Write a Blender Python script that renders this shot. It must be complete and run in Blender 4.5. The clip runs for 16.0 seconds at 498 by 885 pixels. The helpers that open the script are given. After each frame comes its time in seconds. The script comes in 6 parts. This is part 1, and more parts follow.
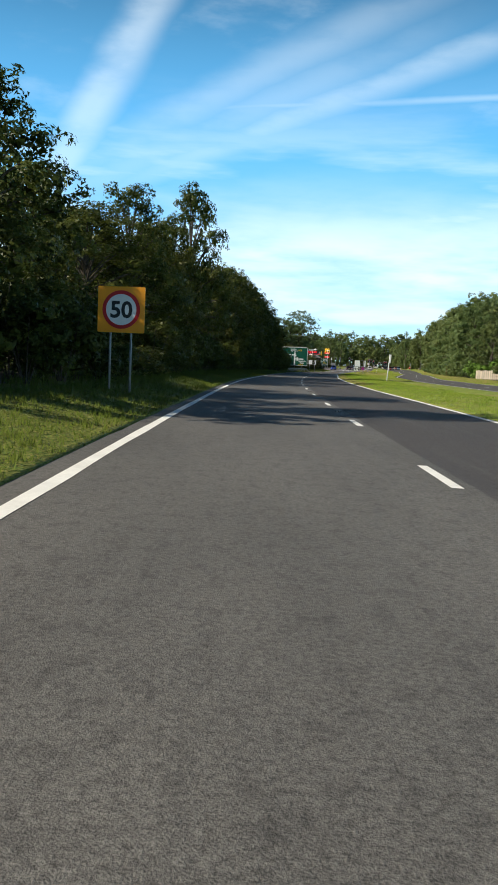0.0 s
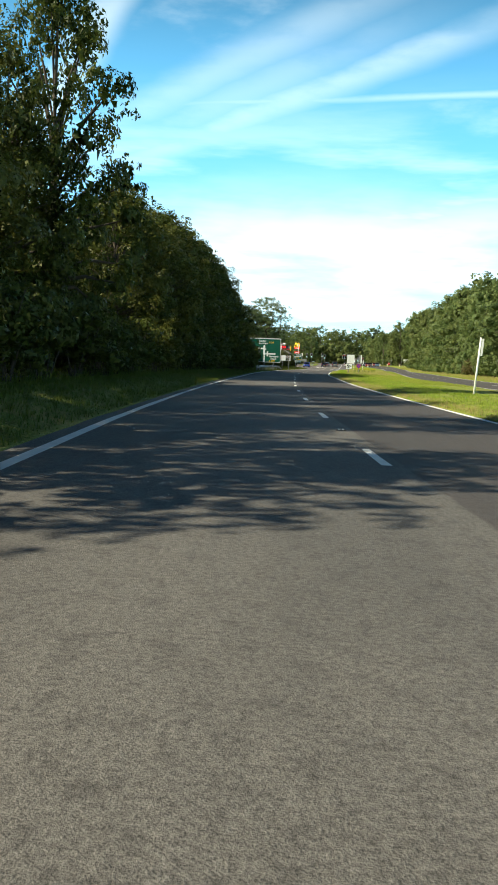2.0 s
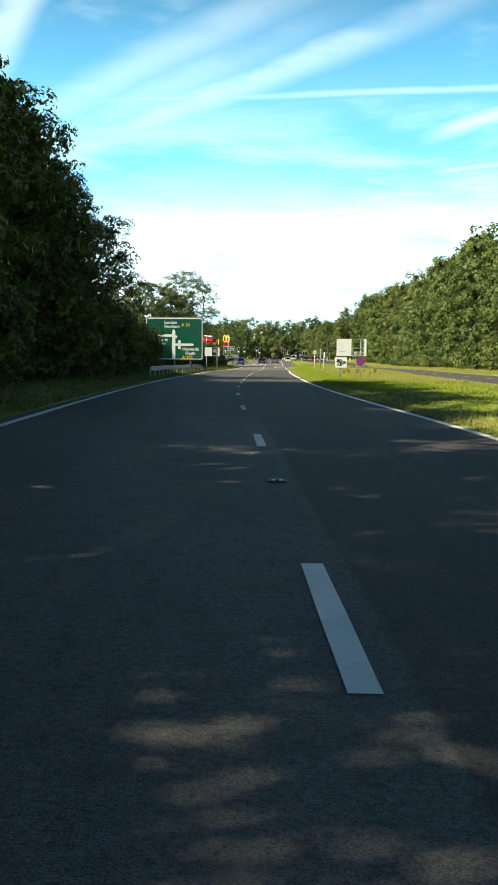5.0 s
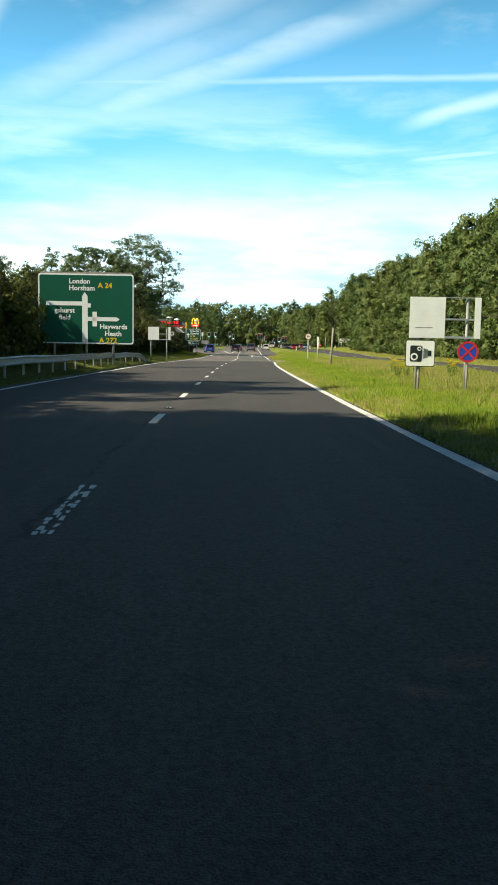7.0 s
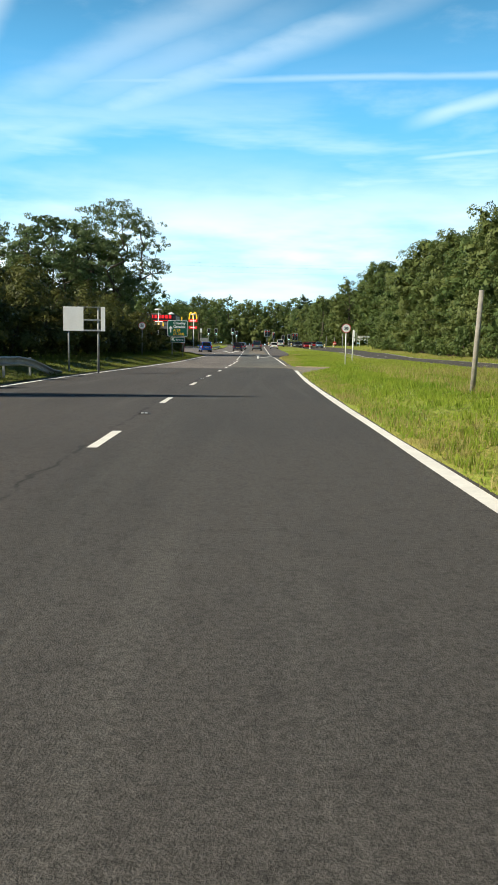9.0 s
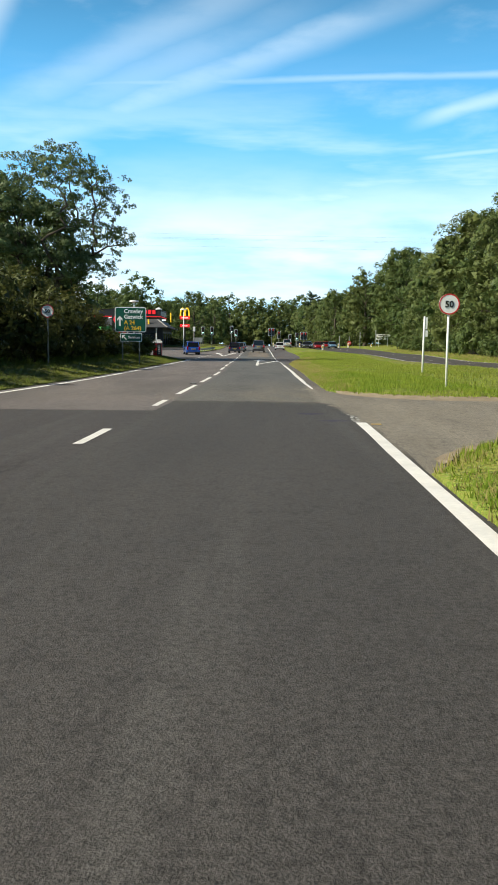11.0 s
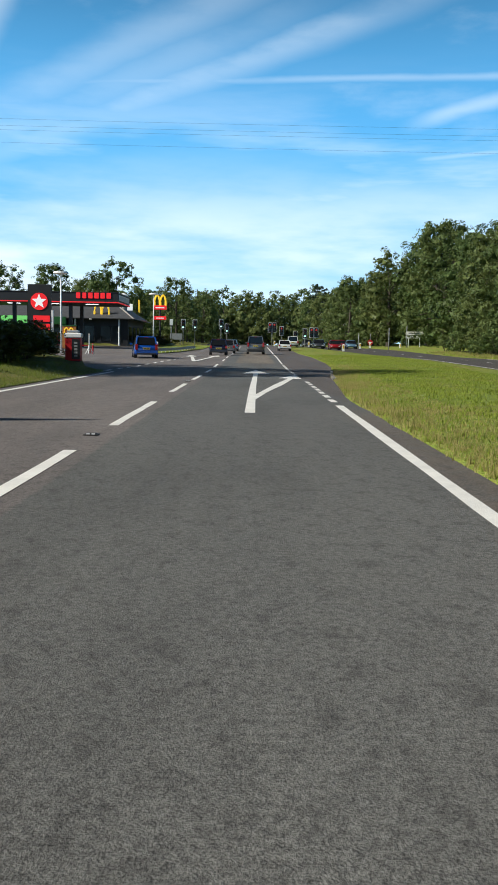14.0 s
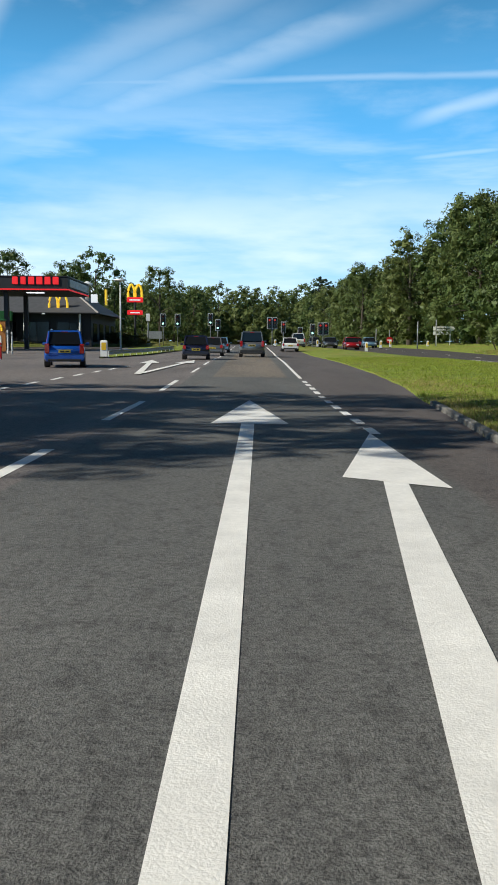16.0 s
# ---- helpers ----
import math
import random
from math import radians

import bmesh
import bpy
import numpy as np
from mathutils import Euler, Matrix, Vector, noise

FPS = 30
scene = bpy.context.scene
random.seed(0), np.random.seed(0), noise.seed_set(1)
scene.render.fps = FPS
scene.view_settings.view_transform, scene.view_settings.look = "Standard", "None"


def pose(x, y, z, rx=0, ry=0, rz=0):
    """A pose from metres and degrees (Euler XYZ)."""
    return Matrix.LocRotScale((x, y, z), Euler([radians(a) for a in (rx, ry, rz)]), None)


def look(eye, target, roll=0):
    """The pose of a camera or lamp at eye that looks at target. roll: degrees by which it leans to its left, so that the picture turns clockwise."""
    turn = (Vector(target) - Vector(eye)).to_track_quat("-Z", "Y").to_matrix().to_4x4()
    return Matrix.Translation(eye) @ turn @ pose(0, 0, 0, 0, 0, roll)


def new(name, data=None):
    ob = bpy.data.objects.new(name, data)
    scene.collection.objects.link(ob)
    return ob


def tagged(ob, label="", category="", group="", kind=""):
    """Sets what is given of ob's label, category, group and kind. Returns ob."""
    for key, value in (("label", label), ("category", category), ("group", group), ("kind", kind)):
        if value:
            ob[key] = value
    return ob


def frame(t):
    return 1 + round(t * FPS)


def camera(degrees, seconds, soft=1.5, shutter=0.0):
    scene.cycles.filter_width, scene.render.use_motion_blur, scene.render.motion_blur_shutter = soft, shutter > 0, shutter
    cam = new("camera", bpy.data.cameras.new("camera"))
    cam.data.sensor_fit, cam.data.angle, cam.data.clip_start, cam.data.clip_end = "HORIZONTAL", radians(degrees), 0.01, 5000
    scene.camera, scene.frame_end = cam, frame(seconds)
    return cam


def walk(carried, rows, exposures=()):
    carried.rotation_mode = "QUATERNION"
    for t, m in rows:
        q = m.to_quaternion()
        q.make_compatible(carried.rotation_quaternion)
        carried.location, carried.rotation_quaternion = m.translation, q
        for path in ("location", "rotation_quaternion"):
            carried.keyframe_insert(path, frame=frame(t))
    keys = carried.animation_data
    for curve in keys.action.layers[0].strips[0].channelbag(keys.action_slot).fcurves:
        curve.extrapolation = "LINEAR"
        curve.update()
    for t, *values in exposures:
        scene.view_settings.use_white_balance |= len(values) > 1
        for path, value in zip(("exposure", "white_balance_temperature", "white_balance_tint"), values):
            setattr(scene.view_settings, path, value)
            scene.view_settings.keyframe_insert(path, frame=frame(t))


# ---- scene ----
cam = camera(33.0, 16.0, soft=1.7, shutter=0.0)
# seconds, x, y, z, pitch, roll, yaw
ROWS = [
    (0.0, 11.255, 0.000, 1.222, -5.33, -2.34, 8.84),
    (0.5, 9.801, 10.653, 1.222, -5.39, -1.64, 8.53),
    (1.0, 8.345, 21.527, 1.222, -5.14, -2.14, 7.92),
    (1.5, 6.939, 32.531, 1.222, -5.21, -1.94, 7.20),
    (2.0, 5.845, 43.545, 1.222, -5.45, -1.97, 6.37),
    (2.5, 4.842, 54.478, 1.222, -5.54, -1.82, 5.69),
    (3.0, 3.973, 65.201, 1.222, -5.76, -1.68, 5.06),
    (3.5, 3.194, 75.651, 1.222, -5.89, -1.55, 4.59),
    (4.0, 2.552, 85.835, 1.222, -5.72, -1.25, 3.74),
    (4.5, 2.039, 95.686, 1.222, -5.45, -0.59, 2.45),
    (7.0, 1.638, 138.980, 1.222, -6.39, -0.92, -0.26),
    (7.5, 1.816, 147.048, 1.222, -6.15, -0.90, -0.10),
    (8.0, 1.896, 154.979, 1.222, -6.36, -0.97, 0.01),
    (8.5, 1.853, 162.796, 1.222, -6.34, -0.66, 0.07),
    (9.0, 1.891, 170.484, 1.222, -6.49, -0.91, 0.14),
    (11.5, 2.647, 208.888, 1.222, -6.42, -0.53, 0.49),
    (12.0, 2.681, 216.097, 1.222, -6.53, -0.72, 0.54),
    (12.5, 2.674, 223.179, 1.222, -6.82, -0.74, 0.43),
    (13.0, 2.705, 230.289, 1.222, -7.12, -1.06, 0.39),
    (13.5, 2.722, 237.300, 1.222, -7.02, -1.16, 0.37),
    (14.0, 2.667, 244.140, 1.222, -6.45, -1.06, 0.24),
    (14.5, 2.725, 250.733, 1.222, -6.73, -0.61, 0.24),
    (15.0, 2.693, 257.344, 1.222, -6.43, -0.77, 0.02),
    (15.5, 2.760, 263.949, 1.222, -6.03, -0.92, -0.13),
    (16.0, 2.866, 270.392, 1.222, -6.44, -0.49, 0.08),
]
walk(cam, [(t, pose(x, y, z, 90 + pitch, roll, yaw)) for t, x, y, z, pitch, roll, yaw in ROWS],
     [(0.0, 0.3, 6500, 8), (1.0, 0.55, 6800, 5), (2.5, 0.85, 7200, 2), (4.0, 0.95, 7400, 2), (4.5, 0.95, 7400, 2), (7.0, 0.65, 7200, 2), (9.0, 0.42, 6700, 5),
      (11.5, 0.36, 6450, 7), (12.5, 0.22, 6300, 8), (16.0, 0.05, 6120, 8)])

# ---------------------------------------------------------------- world and sun
SUN_AZ, SUN_EL = (-1.0, -0.3), radians(36)


def make_world():
    w = bpy.data.worlds.new("sky")
    w.use_nodes = True
    nt = w.node_tree
    nt.nodes.clear()
    N, L = nt.nodes.new, nt.links.new
    out, bg = N("ShaderNodeOutputWorld"), N("ShaderNodeBackground")
    sky = N("ShaderNodeTexSky")
    sky.sky_type, sky.sun_disc = "NISHITA", False
    sky.sun_elevation = SUN_EL
    sky.sun_rotation = math.atan2(SUN_AZ[0], SUN_AZ[1])
    sky.air_density, sky.dust_density, sky.ozone_density = 1.0, 0.6, 2.5
    tc = N("ShaderNodeTexCoord")
    sep = N("ShaderNodeSeparateXYZ")
    L(tc.outputs["Generated"], sep.inputs[0])

    def mth(op, a, b=None, c=None):
        n = N("ShaderNodeMath")
        n.operation = op
        for i, v in enumerate((a, b, c)):
            if v is None:
                continue
            if isinstance(v, (int, float)):
                n.inputs[i].default_value = v
            else:
                L(v, n.inputs[i])
        return n.outputs[0]

    def ramp(v, a, b, lo=0.0, hi=1.0):
        n = N("ShaderNodeMapRange")
        n.interpolation_type = "SMOOTHSTEP"
        L(v, n.inputs[0])
        for i, q in enumerate((a, b, lo, hi)):
            n.inputs[i + 1].default_value = q
        return n.outputs[0]

    def noise_of(scale, stretch, detail=5.0, rough=0.55):
        mp = N("ShaderNodeMapping")
        mp.inputs["Scale"].default_value = stretch
        L(tc.outputs["Generated"], mp.inputs["Vector"])
        n = N("ShaderNodeTexNoise")
        n.inputs["Scale"].default_value = scale
        n.inputs["Detail"].default_value = detail
        n.inputs["Roughness"].default_value = rough
        L(mp.outputs[0], n.inputs["Vector"])
        return n.outputs[0]

    wisp = noise_of(2.3, (1.0, 1.0, 4.5), 6.0, 0.55)
    band = noise_of(4.2, (0.8, 0.8, 5.5), 5.0, 0.55)
    fine = noise_of(9.0, (1.0, 1.0, 3.0), 6.0)

    def streak(normal, width, soft, lo, hi, strength):
        d = N("ShaderNodeVectorMath")
        d.operation = "DOT_PRODUCT"
        L(tc.outputs["Generated"], d.inputs[0])
        d.inputs[1].default_value = normal
        wob = mth("MULTIPLY_ADD", fine, min(0.02, soft), -min(0.02, soft) / 2)
        m = ramp(mth("ABSOLUTE", mth("ADD", d.outputs["Value"], wob)), width, width + soft, 1.0, 0.0)
        along = mth("MULTIPLY", ramp(sep.outputs[0], lo[0], lo[1]), ramp(sep.outputs[0], hi[0], hi[1], 1.0, 0.0))
        grain = ramp(fine, 0.25, 0.6, 0.55, 1.0)
        return mth("MULTIPLY", mth("MULTIPLY", m, along), mth("MULTIPLY", grain, strength))

    trails = [
        streak((0.03, 0.2904, -0.9559), 0.0, 0.006, (-0.3, -0.1), (0.5, 0.8), 0.22),
        streak((0.338, 0.2941, -0.894), 0.0, 0.024, (-0.45, -0.15), (0.05, 0.3), 0.25),
        streak((0.372, 0.315, -0.873), 0.0, 0.035, (-0.5, -0.3), (-0.1, 0.15), 0.16),
        streak((0.395, 0.345, -0.852), 0.0, 0.034, (-0.5, -0.25), (-0.1, 0.2), 0.18),
        streak((0.7938, 0.4157, -0.4439), 0.004, 0.03, (-0.6, -0.4), (-0.22, -0.08), 0.32),
        streak((0.2733, 0.194, -0.9422), 0.0, 0.013, (0.15, 0.21), (0.28, 0.5), 0.32),
        streak((0.11, 0.192, -0.9752), 0.0, 0.005, (0.16, 0.2), (0.25, 0.3), 0.26),
    ]
    veil = mth("MULTIPLY", ramp(sep.outputs[2], 0.06, 0.25, 0.95, 0.0), ramp(wisp, 0.36, 0.68))
    bands = mth("MULTIPLY", ramp(sep.outputs[2], 0.14, 0.33, 0.5, 0.0), ramp(band, 0.42, 0.72))
    veil = mth("MAXIMUM", veil, bands)
    thin = mth("MULTIPLY", ramp(fine, 0.5, 0.8), 0.14)
    total = veil
    for v in trails + [thin]:
        total = mth("MAXIMUM", total, v)

    def blend(f, a, c, kind="MIX"):
        n = N("ShaderNodeMix")
        n.data_type, n.blend_type = "RGBA", kind
        for k, v in (("Factor", f), ("A", a), ("B", c)):
            if isinstance(v, tuple):
                n.inputs[k].default_value = (*v, 1)
            elif isinstance(v, float):
                n.inputs[k].default_value = v
            else:
                L(v, n.inputs[k])
        return n.outputs["Result"]

    clear = blend(1.0, sky.outputs[0], (0.016, 0.055, 0.14), "MULTIPLY")
    hazy = blend(ramp(sep.outputs[2], 0.18, 0.54, 0.92, 0.0), clear, (1.38, 4.95, 9.0))
    low = blend(ramp(sep.outputs[2], 0.02, 0.2, 0.75, 0.0), hazy, (4.6, 7.6, 9.1))
    final = blend(total, low, (9.4, 10.0, 10.2))
    L(final, bg.inputs["Color"])
    bg.inputs["Strength"].default_value = 0.115
    L(bg.outputs[0], out.inputs["Surface"])
    scene.world = w


make_world()
sun = new("sun", bpy.data.lights.new("sun", "SUN"))
sun.data.energy, sun.data.angle, sun.data.color = 5.0, radians(0.5), (1.0, 0.92, 0.78)
_h = Vector((SUN_AZ[0], SUN_AZ[1], 0)).normalized() * math.cos(SUN_EL)
sun.matrix_world = look((0, 0, 60), Vector((0, 0, 60)) - Vector((_h.x, _h.y, math.sin(SUN_EL))))


# ---------------------------------------------------------------- materials
def material(name, col, rough=0.6, metal=0.0, vary=0.0, scale=4.0, bump=0.0, bump_scale=30.0, rnd=0.0, spec=0.5, coat=0.0, col2=None, stain=0.0):
    """A principled material with colour variation at two scales, per-object change and fine relief."""
    m = bpy.data.materials.new(name)
    m.use_nodes = True
    nt = m.node_tree
    b = nt.nodes["Principled BSDF"]
    N, L = nt.nodes.new, nt.links.new
    b.inputs["Roughness"].default_value = rough
    b.inputs["Metallic"].default_value = metal
    b.inputs["Specular IOR Level"].default_value = spec
    b.inputs["Coat Weight"].default_value = coat
    b.inputs["Coat Roughness"].default_value = 0.05
    b.inputs["Base Color"].default_value = (*col, 1)
    if vary or rnd or col2:
        tc = N("ShaderNodeTexCoord")
        n1, n2 = N("ShaderNodeTexNoise"), N("ShaderNodeTexNoise")
        n1.inputs["Scale"].default_value, n1.inputs["Detail"].default_value = scale, 4
        n2.inputs["Scale"].default_value, n2.inputs["Detail"].default_value = scale * 9, 3
        L(tc.outputs["Object"], n1.inputs["Vector"])
        L(tc.outputs["Object"], n2.inputs["Vector"])
        add = N("ShaderNodeMath")
        add.operation = "MULTIPLY_ADD"
        L(n2.outputs[0], add.inputs[0])
        add.inputs[1].default_value = 0.5
        L(n1.outputs[0], add.inputs[2])
        mr = N("ShaderNodeMapRange")
        L(add.outputs[0], mr.inputs[0])
        mr.inputs[1].default_value, mr.inputs[2].default_value = 0.45, 1.05
        mix = N("ShaderNodeMix")
        mix.data_type = "RGBA"
        L(mr.outputs[0], mix.inputs["Factor"])
        c2 = col2 or tuple(min(1, c * (1 + vary)) for c in col)
        c1 = col if col2 else tuple(c * (1 - vary) for c in col)
        mix.inputs["A"].default_value, mix.inputs["B"].default_value = (*c1, 1), (*c2, 1)
        src = mix.outputs["Result"]
        if rnd:
            oi, hsv, mr2 = N("ShaderNodeObjectInfo"), N("ShaderNodeHueSaturation"), N("ShaderNodeMapRange")
            L(oi.outputs["Random"], mr2.inputs[0])
            mr2.inputs[3].default_value, mr2.inputs[4].default_value = 1 - rnd, 1 + rnd
            L(mr2.outputs[0], hsv.inputs["Value"])
            L(src, hsv.inputs["Color"])
            src = hsv.outputs[0]
        L(src, b.inputs["Base Color"])
    if bump:
        tc2, nb, bp = N("ShaderNodeTexCoord"), N("ShaderNodeTexNoise"), N("ShaderNodeBump")
        nb.inputs["Scale"].default_value, nb.inputs["Detail"].default_value = bump_scale, 6
        L(tc2.outputs["Object"], nb.inputs["Vector"])
        L(nb.outputs[0], bp.inputs["Height"])
        bp.inputs["Strength"].default_value, bp.inputs["Distance"].default_value = bump, 0.02
        L(bp.outputs[0], b.inputs["Normal"])
    return m


def glow(name, col, strength):
    m = bpy.data.materials.new(name)
    m.use_nodes = True
    b = m.node_tree.nodes["Principled BSDF"]
    b.inputs["Base Color"].default_value = (*col, 1)
    b.inputs["Emission Color"].default_value = (*col, 1)
    b.inputs["Emission Strength"].default_value = strength
    return m


def leaf_material(name, dark, light, dry=None, thin=0.2):
    m = bpy.data.materials.new(name)
    m.use_nodes = True
    nt = m.node_tree
    N, L = nt.nodes.new, nt.links.new
    b, out = nt.nodes["Principled BSDF"], nt.nodes["Material Output"]
    geo, oi = N("ShaderNodeNewGeometry"), N("ShaderNodeObjectInfo")
    tc, n1 = N("ShaderNodeTexCoord"), N("ShaderNodeTexNoise")
    n1.inputs["Scale"].default_value = 0.55
    L(tc.outputs["Object"], n1.inputs["Vector"])
    mix = N("ShaderNodeMix")
    mix.data_type = "RGBA"
    ad = N("ShaderNodeMath")
    ad.operation = "MULTIPLY_ADD"
    L(geo.outputs["Random Per Island"], ad.inputs[0])
    ad.inputs[1].default_value = 0.28
    L(n1.outputs[0], ad.inputs[2])
    mr = N("ShaderNodeMapRange")
    L(ad.outputs[0], mr.inputs[0])
    mr.inputs[1].default_value, mr.inputs[2].default_value = 0.38, 0.92
    L(mr.outputs[0], mix.inputs["Factor"])
    mix.inputs["A"].default_value, mix.inputs["B"].default_value = (*dark, 1), (*light, 1)
    src = mix.outputs["Result"]
    mr2, mx2 = N("ShaderNodeMapRange"), N("ShaderNodeMix")
    mx2.data_type = "RGBA"
    L(oi.outputs["Random"], mr2.inputs[0])
    mr2.inputs[1].default_value, mr2.inputs[2].default_value, mr2.inputs[4].default_value = 0.35, 1.0, 0.6
    L(mr2.outputs[0], mx2.inputs["Factor"])
    L(src, mx2.inputs["A"])
    mx2.inputs["B"].default_value = (*(dry or light), 1)
    L(mx2.outputs["Result"], b.inputs["Base Color"])
    b.inputs["Roughness"].default_value = 0.5
    b.inputs["Specular IOR Level"].default_value = 0.2
    tr, ms = N("ShaderNodeBsdfTranslucent"), N("ShaderNodeMixShader")
    L(mx2.outputs["Result"], tr.inputs["Color"])
    ms.inputs[0].default_value = thin
    L(b.outputs[0], ms.inputs[1])
    L(tr.outputs[0], ms.inputs[2])
    L(ms.outputs[0], out.inputs["Surface"])
    return m


def asphalt_material(name, split, plain=(0.08, 0.071, 0.064)):
    """Asphalt; the first map holds (offset from the lane line, distance along the road)."""
    m = bpy.data.materials.new(name)
    m.use_nodes = True
    nt = m.node_tree
    N, L = nt.nodes.new, nt.links.new
    b = nt.nodes["Principled BSDF"]
    uv, sep = N("ShaderNodeUVMap"), N("ShaderNodeSeparateXYZ")
    uv.uv_map = "UVMap"
    L(uv.outputs[0], sep.inputs[0])

    def tex(scale, stretch=(1, 1, 1), detail=5, rough=0.6):
        mp, n = N("ShaderNodeMapping"), N("ShaderNodeTexNoise")
        mp.inputs["Scale"].default_value = stretch
        L(uv.outputs[0], mp.inputs[0])
        L(mp.outputs[0], n.inputs["Vector"])
        n.inputs["Scale"].default_value, n.inputs["Detail"].default_value, n.inputs["Roughness"].default_value = scale, detail, rough
        return n.outputs[0]

    def mth(op, a, c, d=None):
        n = N("ShaderNodeMath")
        n.operation = op
        for i, v in enumerate((a, c, d)):
            if v is None:
                continue
            if isinstance(v, (int, float)):
                n.inputs[i].default_value = v
            else:
                L(v, n.inputs[i])
        return n.outputs[0]

    def ramp(v, a, c, lo=0.0, hi=1.0):
        n = N("ShaderNodeMapRange")
        n.interpolation_type = "SMOOTHSTEP"
        L(v, n.inputs[0])
        for i, q in enumerate((a, c, lo, hi)):
            n.inputs[i + 1].default_value = q
        return n.outputs[0]

    def mixc(f, a, c, kind="MIX"):
        n = N("ShaderNodeMix")
        n.data_type, n.blend_type = "RGBA", kind
        if isinstance(f, float):
            n.inputs["Factor"].default_value = f
        else:
            L(f, n.inputs["Factor"])
        for k, v in (("A", a), ("B", c)):
            if isinstance(v, tuple):
                n.inputs[k].default_value = (*v, 1)
            else:
                L(v, n.inputs[k])
        return n.outputs["Result"]

    grain = tex(30, (1, 1, 1), 5, 0.75)
    stone = tex(110, (1, 1, 1), 2, 0.6)
    blot = tex(0.55, (1, 0.25, 1), 5)
    streaks = tex(1.6, (1, 0.04, 1), 4)
    if split:
        wob = mth("MULTIPLY_ADD", tex(2.5), 0.12, -0.06)
        off = mth("ADD", sep.outputs[0], wob)
        seam = ramp(off, 0.18, 0.24)
        # near part: pale left lane, dark brownish right lane
        near = mixc(seam, (0.12, 0.113, 0.104), (0.068, 0.06, 0.057))
        mid = mixc(seam, (0.078, 0.07, 0.066), (0.072, 0.066, 0.061))
        late = mixc(seam, (0.19, 0.167, 0.155), (0.135, 0.133, 0.124))
        late = mixc(mth("MULTIPLY", ramp(off, 4.1, 4.3), ramp(sep.outputs[1], 262, 268)), late, (0.125, 0.107, 0.098))
        col = mixc(ramp(sep.outputs[1], 118, 128), near, mid)
        col = mixc(ramp(mth("SUBTRACT", mth("ADD", sep.outputs[1], wob), mth("MULTIPLY", seam, 3.1)), 217.5, 217.8), col, late)
        # dust dragged over the lane from the crossing in the central reservation
        run = mth("ADD", sep.outputs[1], mth("MULTIPLY_ADD", tex(0.8), 1.6, -0.8))
        dust = mth("MULTIPLY", mth("MULTIPLY", ramp(run, 219.6, 221.6), ramp(run, 222.5, 236, 1.0, 0.0)),
                   mth("MULTIPLY", ramp(off, -0.6, 3.6, 0.25, 1.0), ramp(tex(1.3, (1, 0.4, 1)), 0.3, 0.62, 0.35, 1.0)))
        col = mixc(mth("MULTIPLY", dust, 0.62), col, (0.22, 0.19, 0.135))
        # grit spread from the crossing over the edge of the lane
        side = mth("ADD", sep.outputs[0], mth("MULTIPLY_ADD", tex(1.6, (1, 0.6, 1), 6), 0.9, -0.45))
        side = mth("ADD", side, ramp(run, 216.8, 221.5, 0.0, 0.45))
        spill = mth("MULTIPLY", mth("MULTIPLY", ramp(run, 209.5, 213), ramp(run, 227, 231, 1.0, 0.0)), ramp(side, 3.86, 4.12))
        col = mixc(mth("MULTIPLY", spill, ramp(tex(9), 0.3, 0.55, 0.7, 1.0)), col, (0.27, 0.24, 0.19))
        # spilt paint, dark violet blue
        for d0, y0, rx, ry in ((3.2, 217.25, 0.26, 0.2), (3.55, 215.75, 0.26, 0.2)):
            q = mth("ADD", mth("POWER", mth("MULTIPLY_ADD", sep.outputs[0], 1 / rx, -d0 / rx), 2.0), mth("POWER", mth("MULTIPLY_ADD", sep.outputs[1], 1 / ry, -y0 / ry), 2.0))
            col = mixc(mth("MULTIPLY", ramp(mth("ADD", q, mth("MULTIPLY_ADD", tex(4.5, (1, 1, 1), 6), 5.0, -2.5)), 0.2, 1.6, 1.0, 0.0), 0.6), col, (0.022, 0.02, 0.075))
        # earth washed over the edge of the offside lane
        wash = mth("MULTIPLY", mth("MULTIPLY", ramp(off, 3.72, 3.86), ramp(tex(2.2), 0.3, 0.6, 0.45, 1.0)), mth("MULTIPLY", ramp(sep.outputs[1], 224, 227), ramp(sep.outputs[1], 258, 263, 1.0, 0.0)))
        col = mixc(mth("MULTIPLY", wash, 0.8), col, (0.15, 0.122, 0.098))
        # pale concrete slab in the offside lane before the signals
        slab = mth("MULTIPLY", mth("MULTIPLY", ramp(off, 0.95, 1.05), ramp(off, 3.6, 3.75, 1.0, 0.0)), mth("MULTIPLY", ramp(sep.outputs[1], 300.5, 301), ramp(sep.outputs[1], 346, 348, 1.0, 0.0)))
        col = mixc(mth("MULTIPLY", slab, 0.7), col, (0.24, 0.195, 0.145))
        # crack beside the lane line
        crack = mth("MULTIPLY", ramp(mth("ABSOLUTE", mth("ADD", mth("MULTIPLY_ADD", tex(1.2), 0.5, -0.25), mth("ADD", sep.outputs[0], 0.12)), 0.0), 0.015, 0.04, 1.0, 0.0),
                    mth("MULTIPLY", ramp(sep.outputs[1], 130, 150), ramp(sep.outputs[1], 208, 212, 1.0, 0.0)))
        crack = mth("MULTIPLY", crack, ramp(tex(0.7), 0.42, 0.55))
        col = mixc(mth("MULTIPLY", crack, 0.75), col, (0.012, 0.012, 0.012))
    else:
        col = mixc(0.0, plain, plain)
    col = mixc(ramp(blot, 0.35, 0.7, 0.0, 0.35), col, (0.035, 0.034, 0.034))
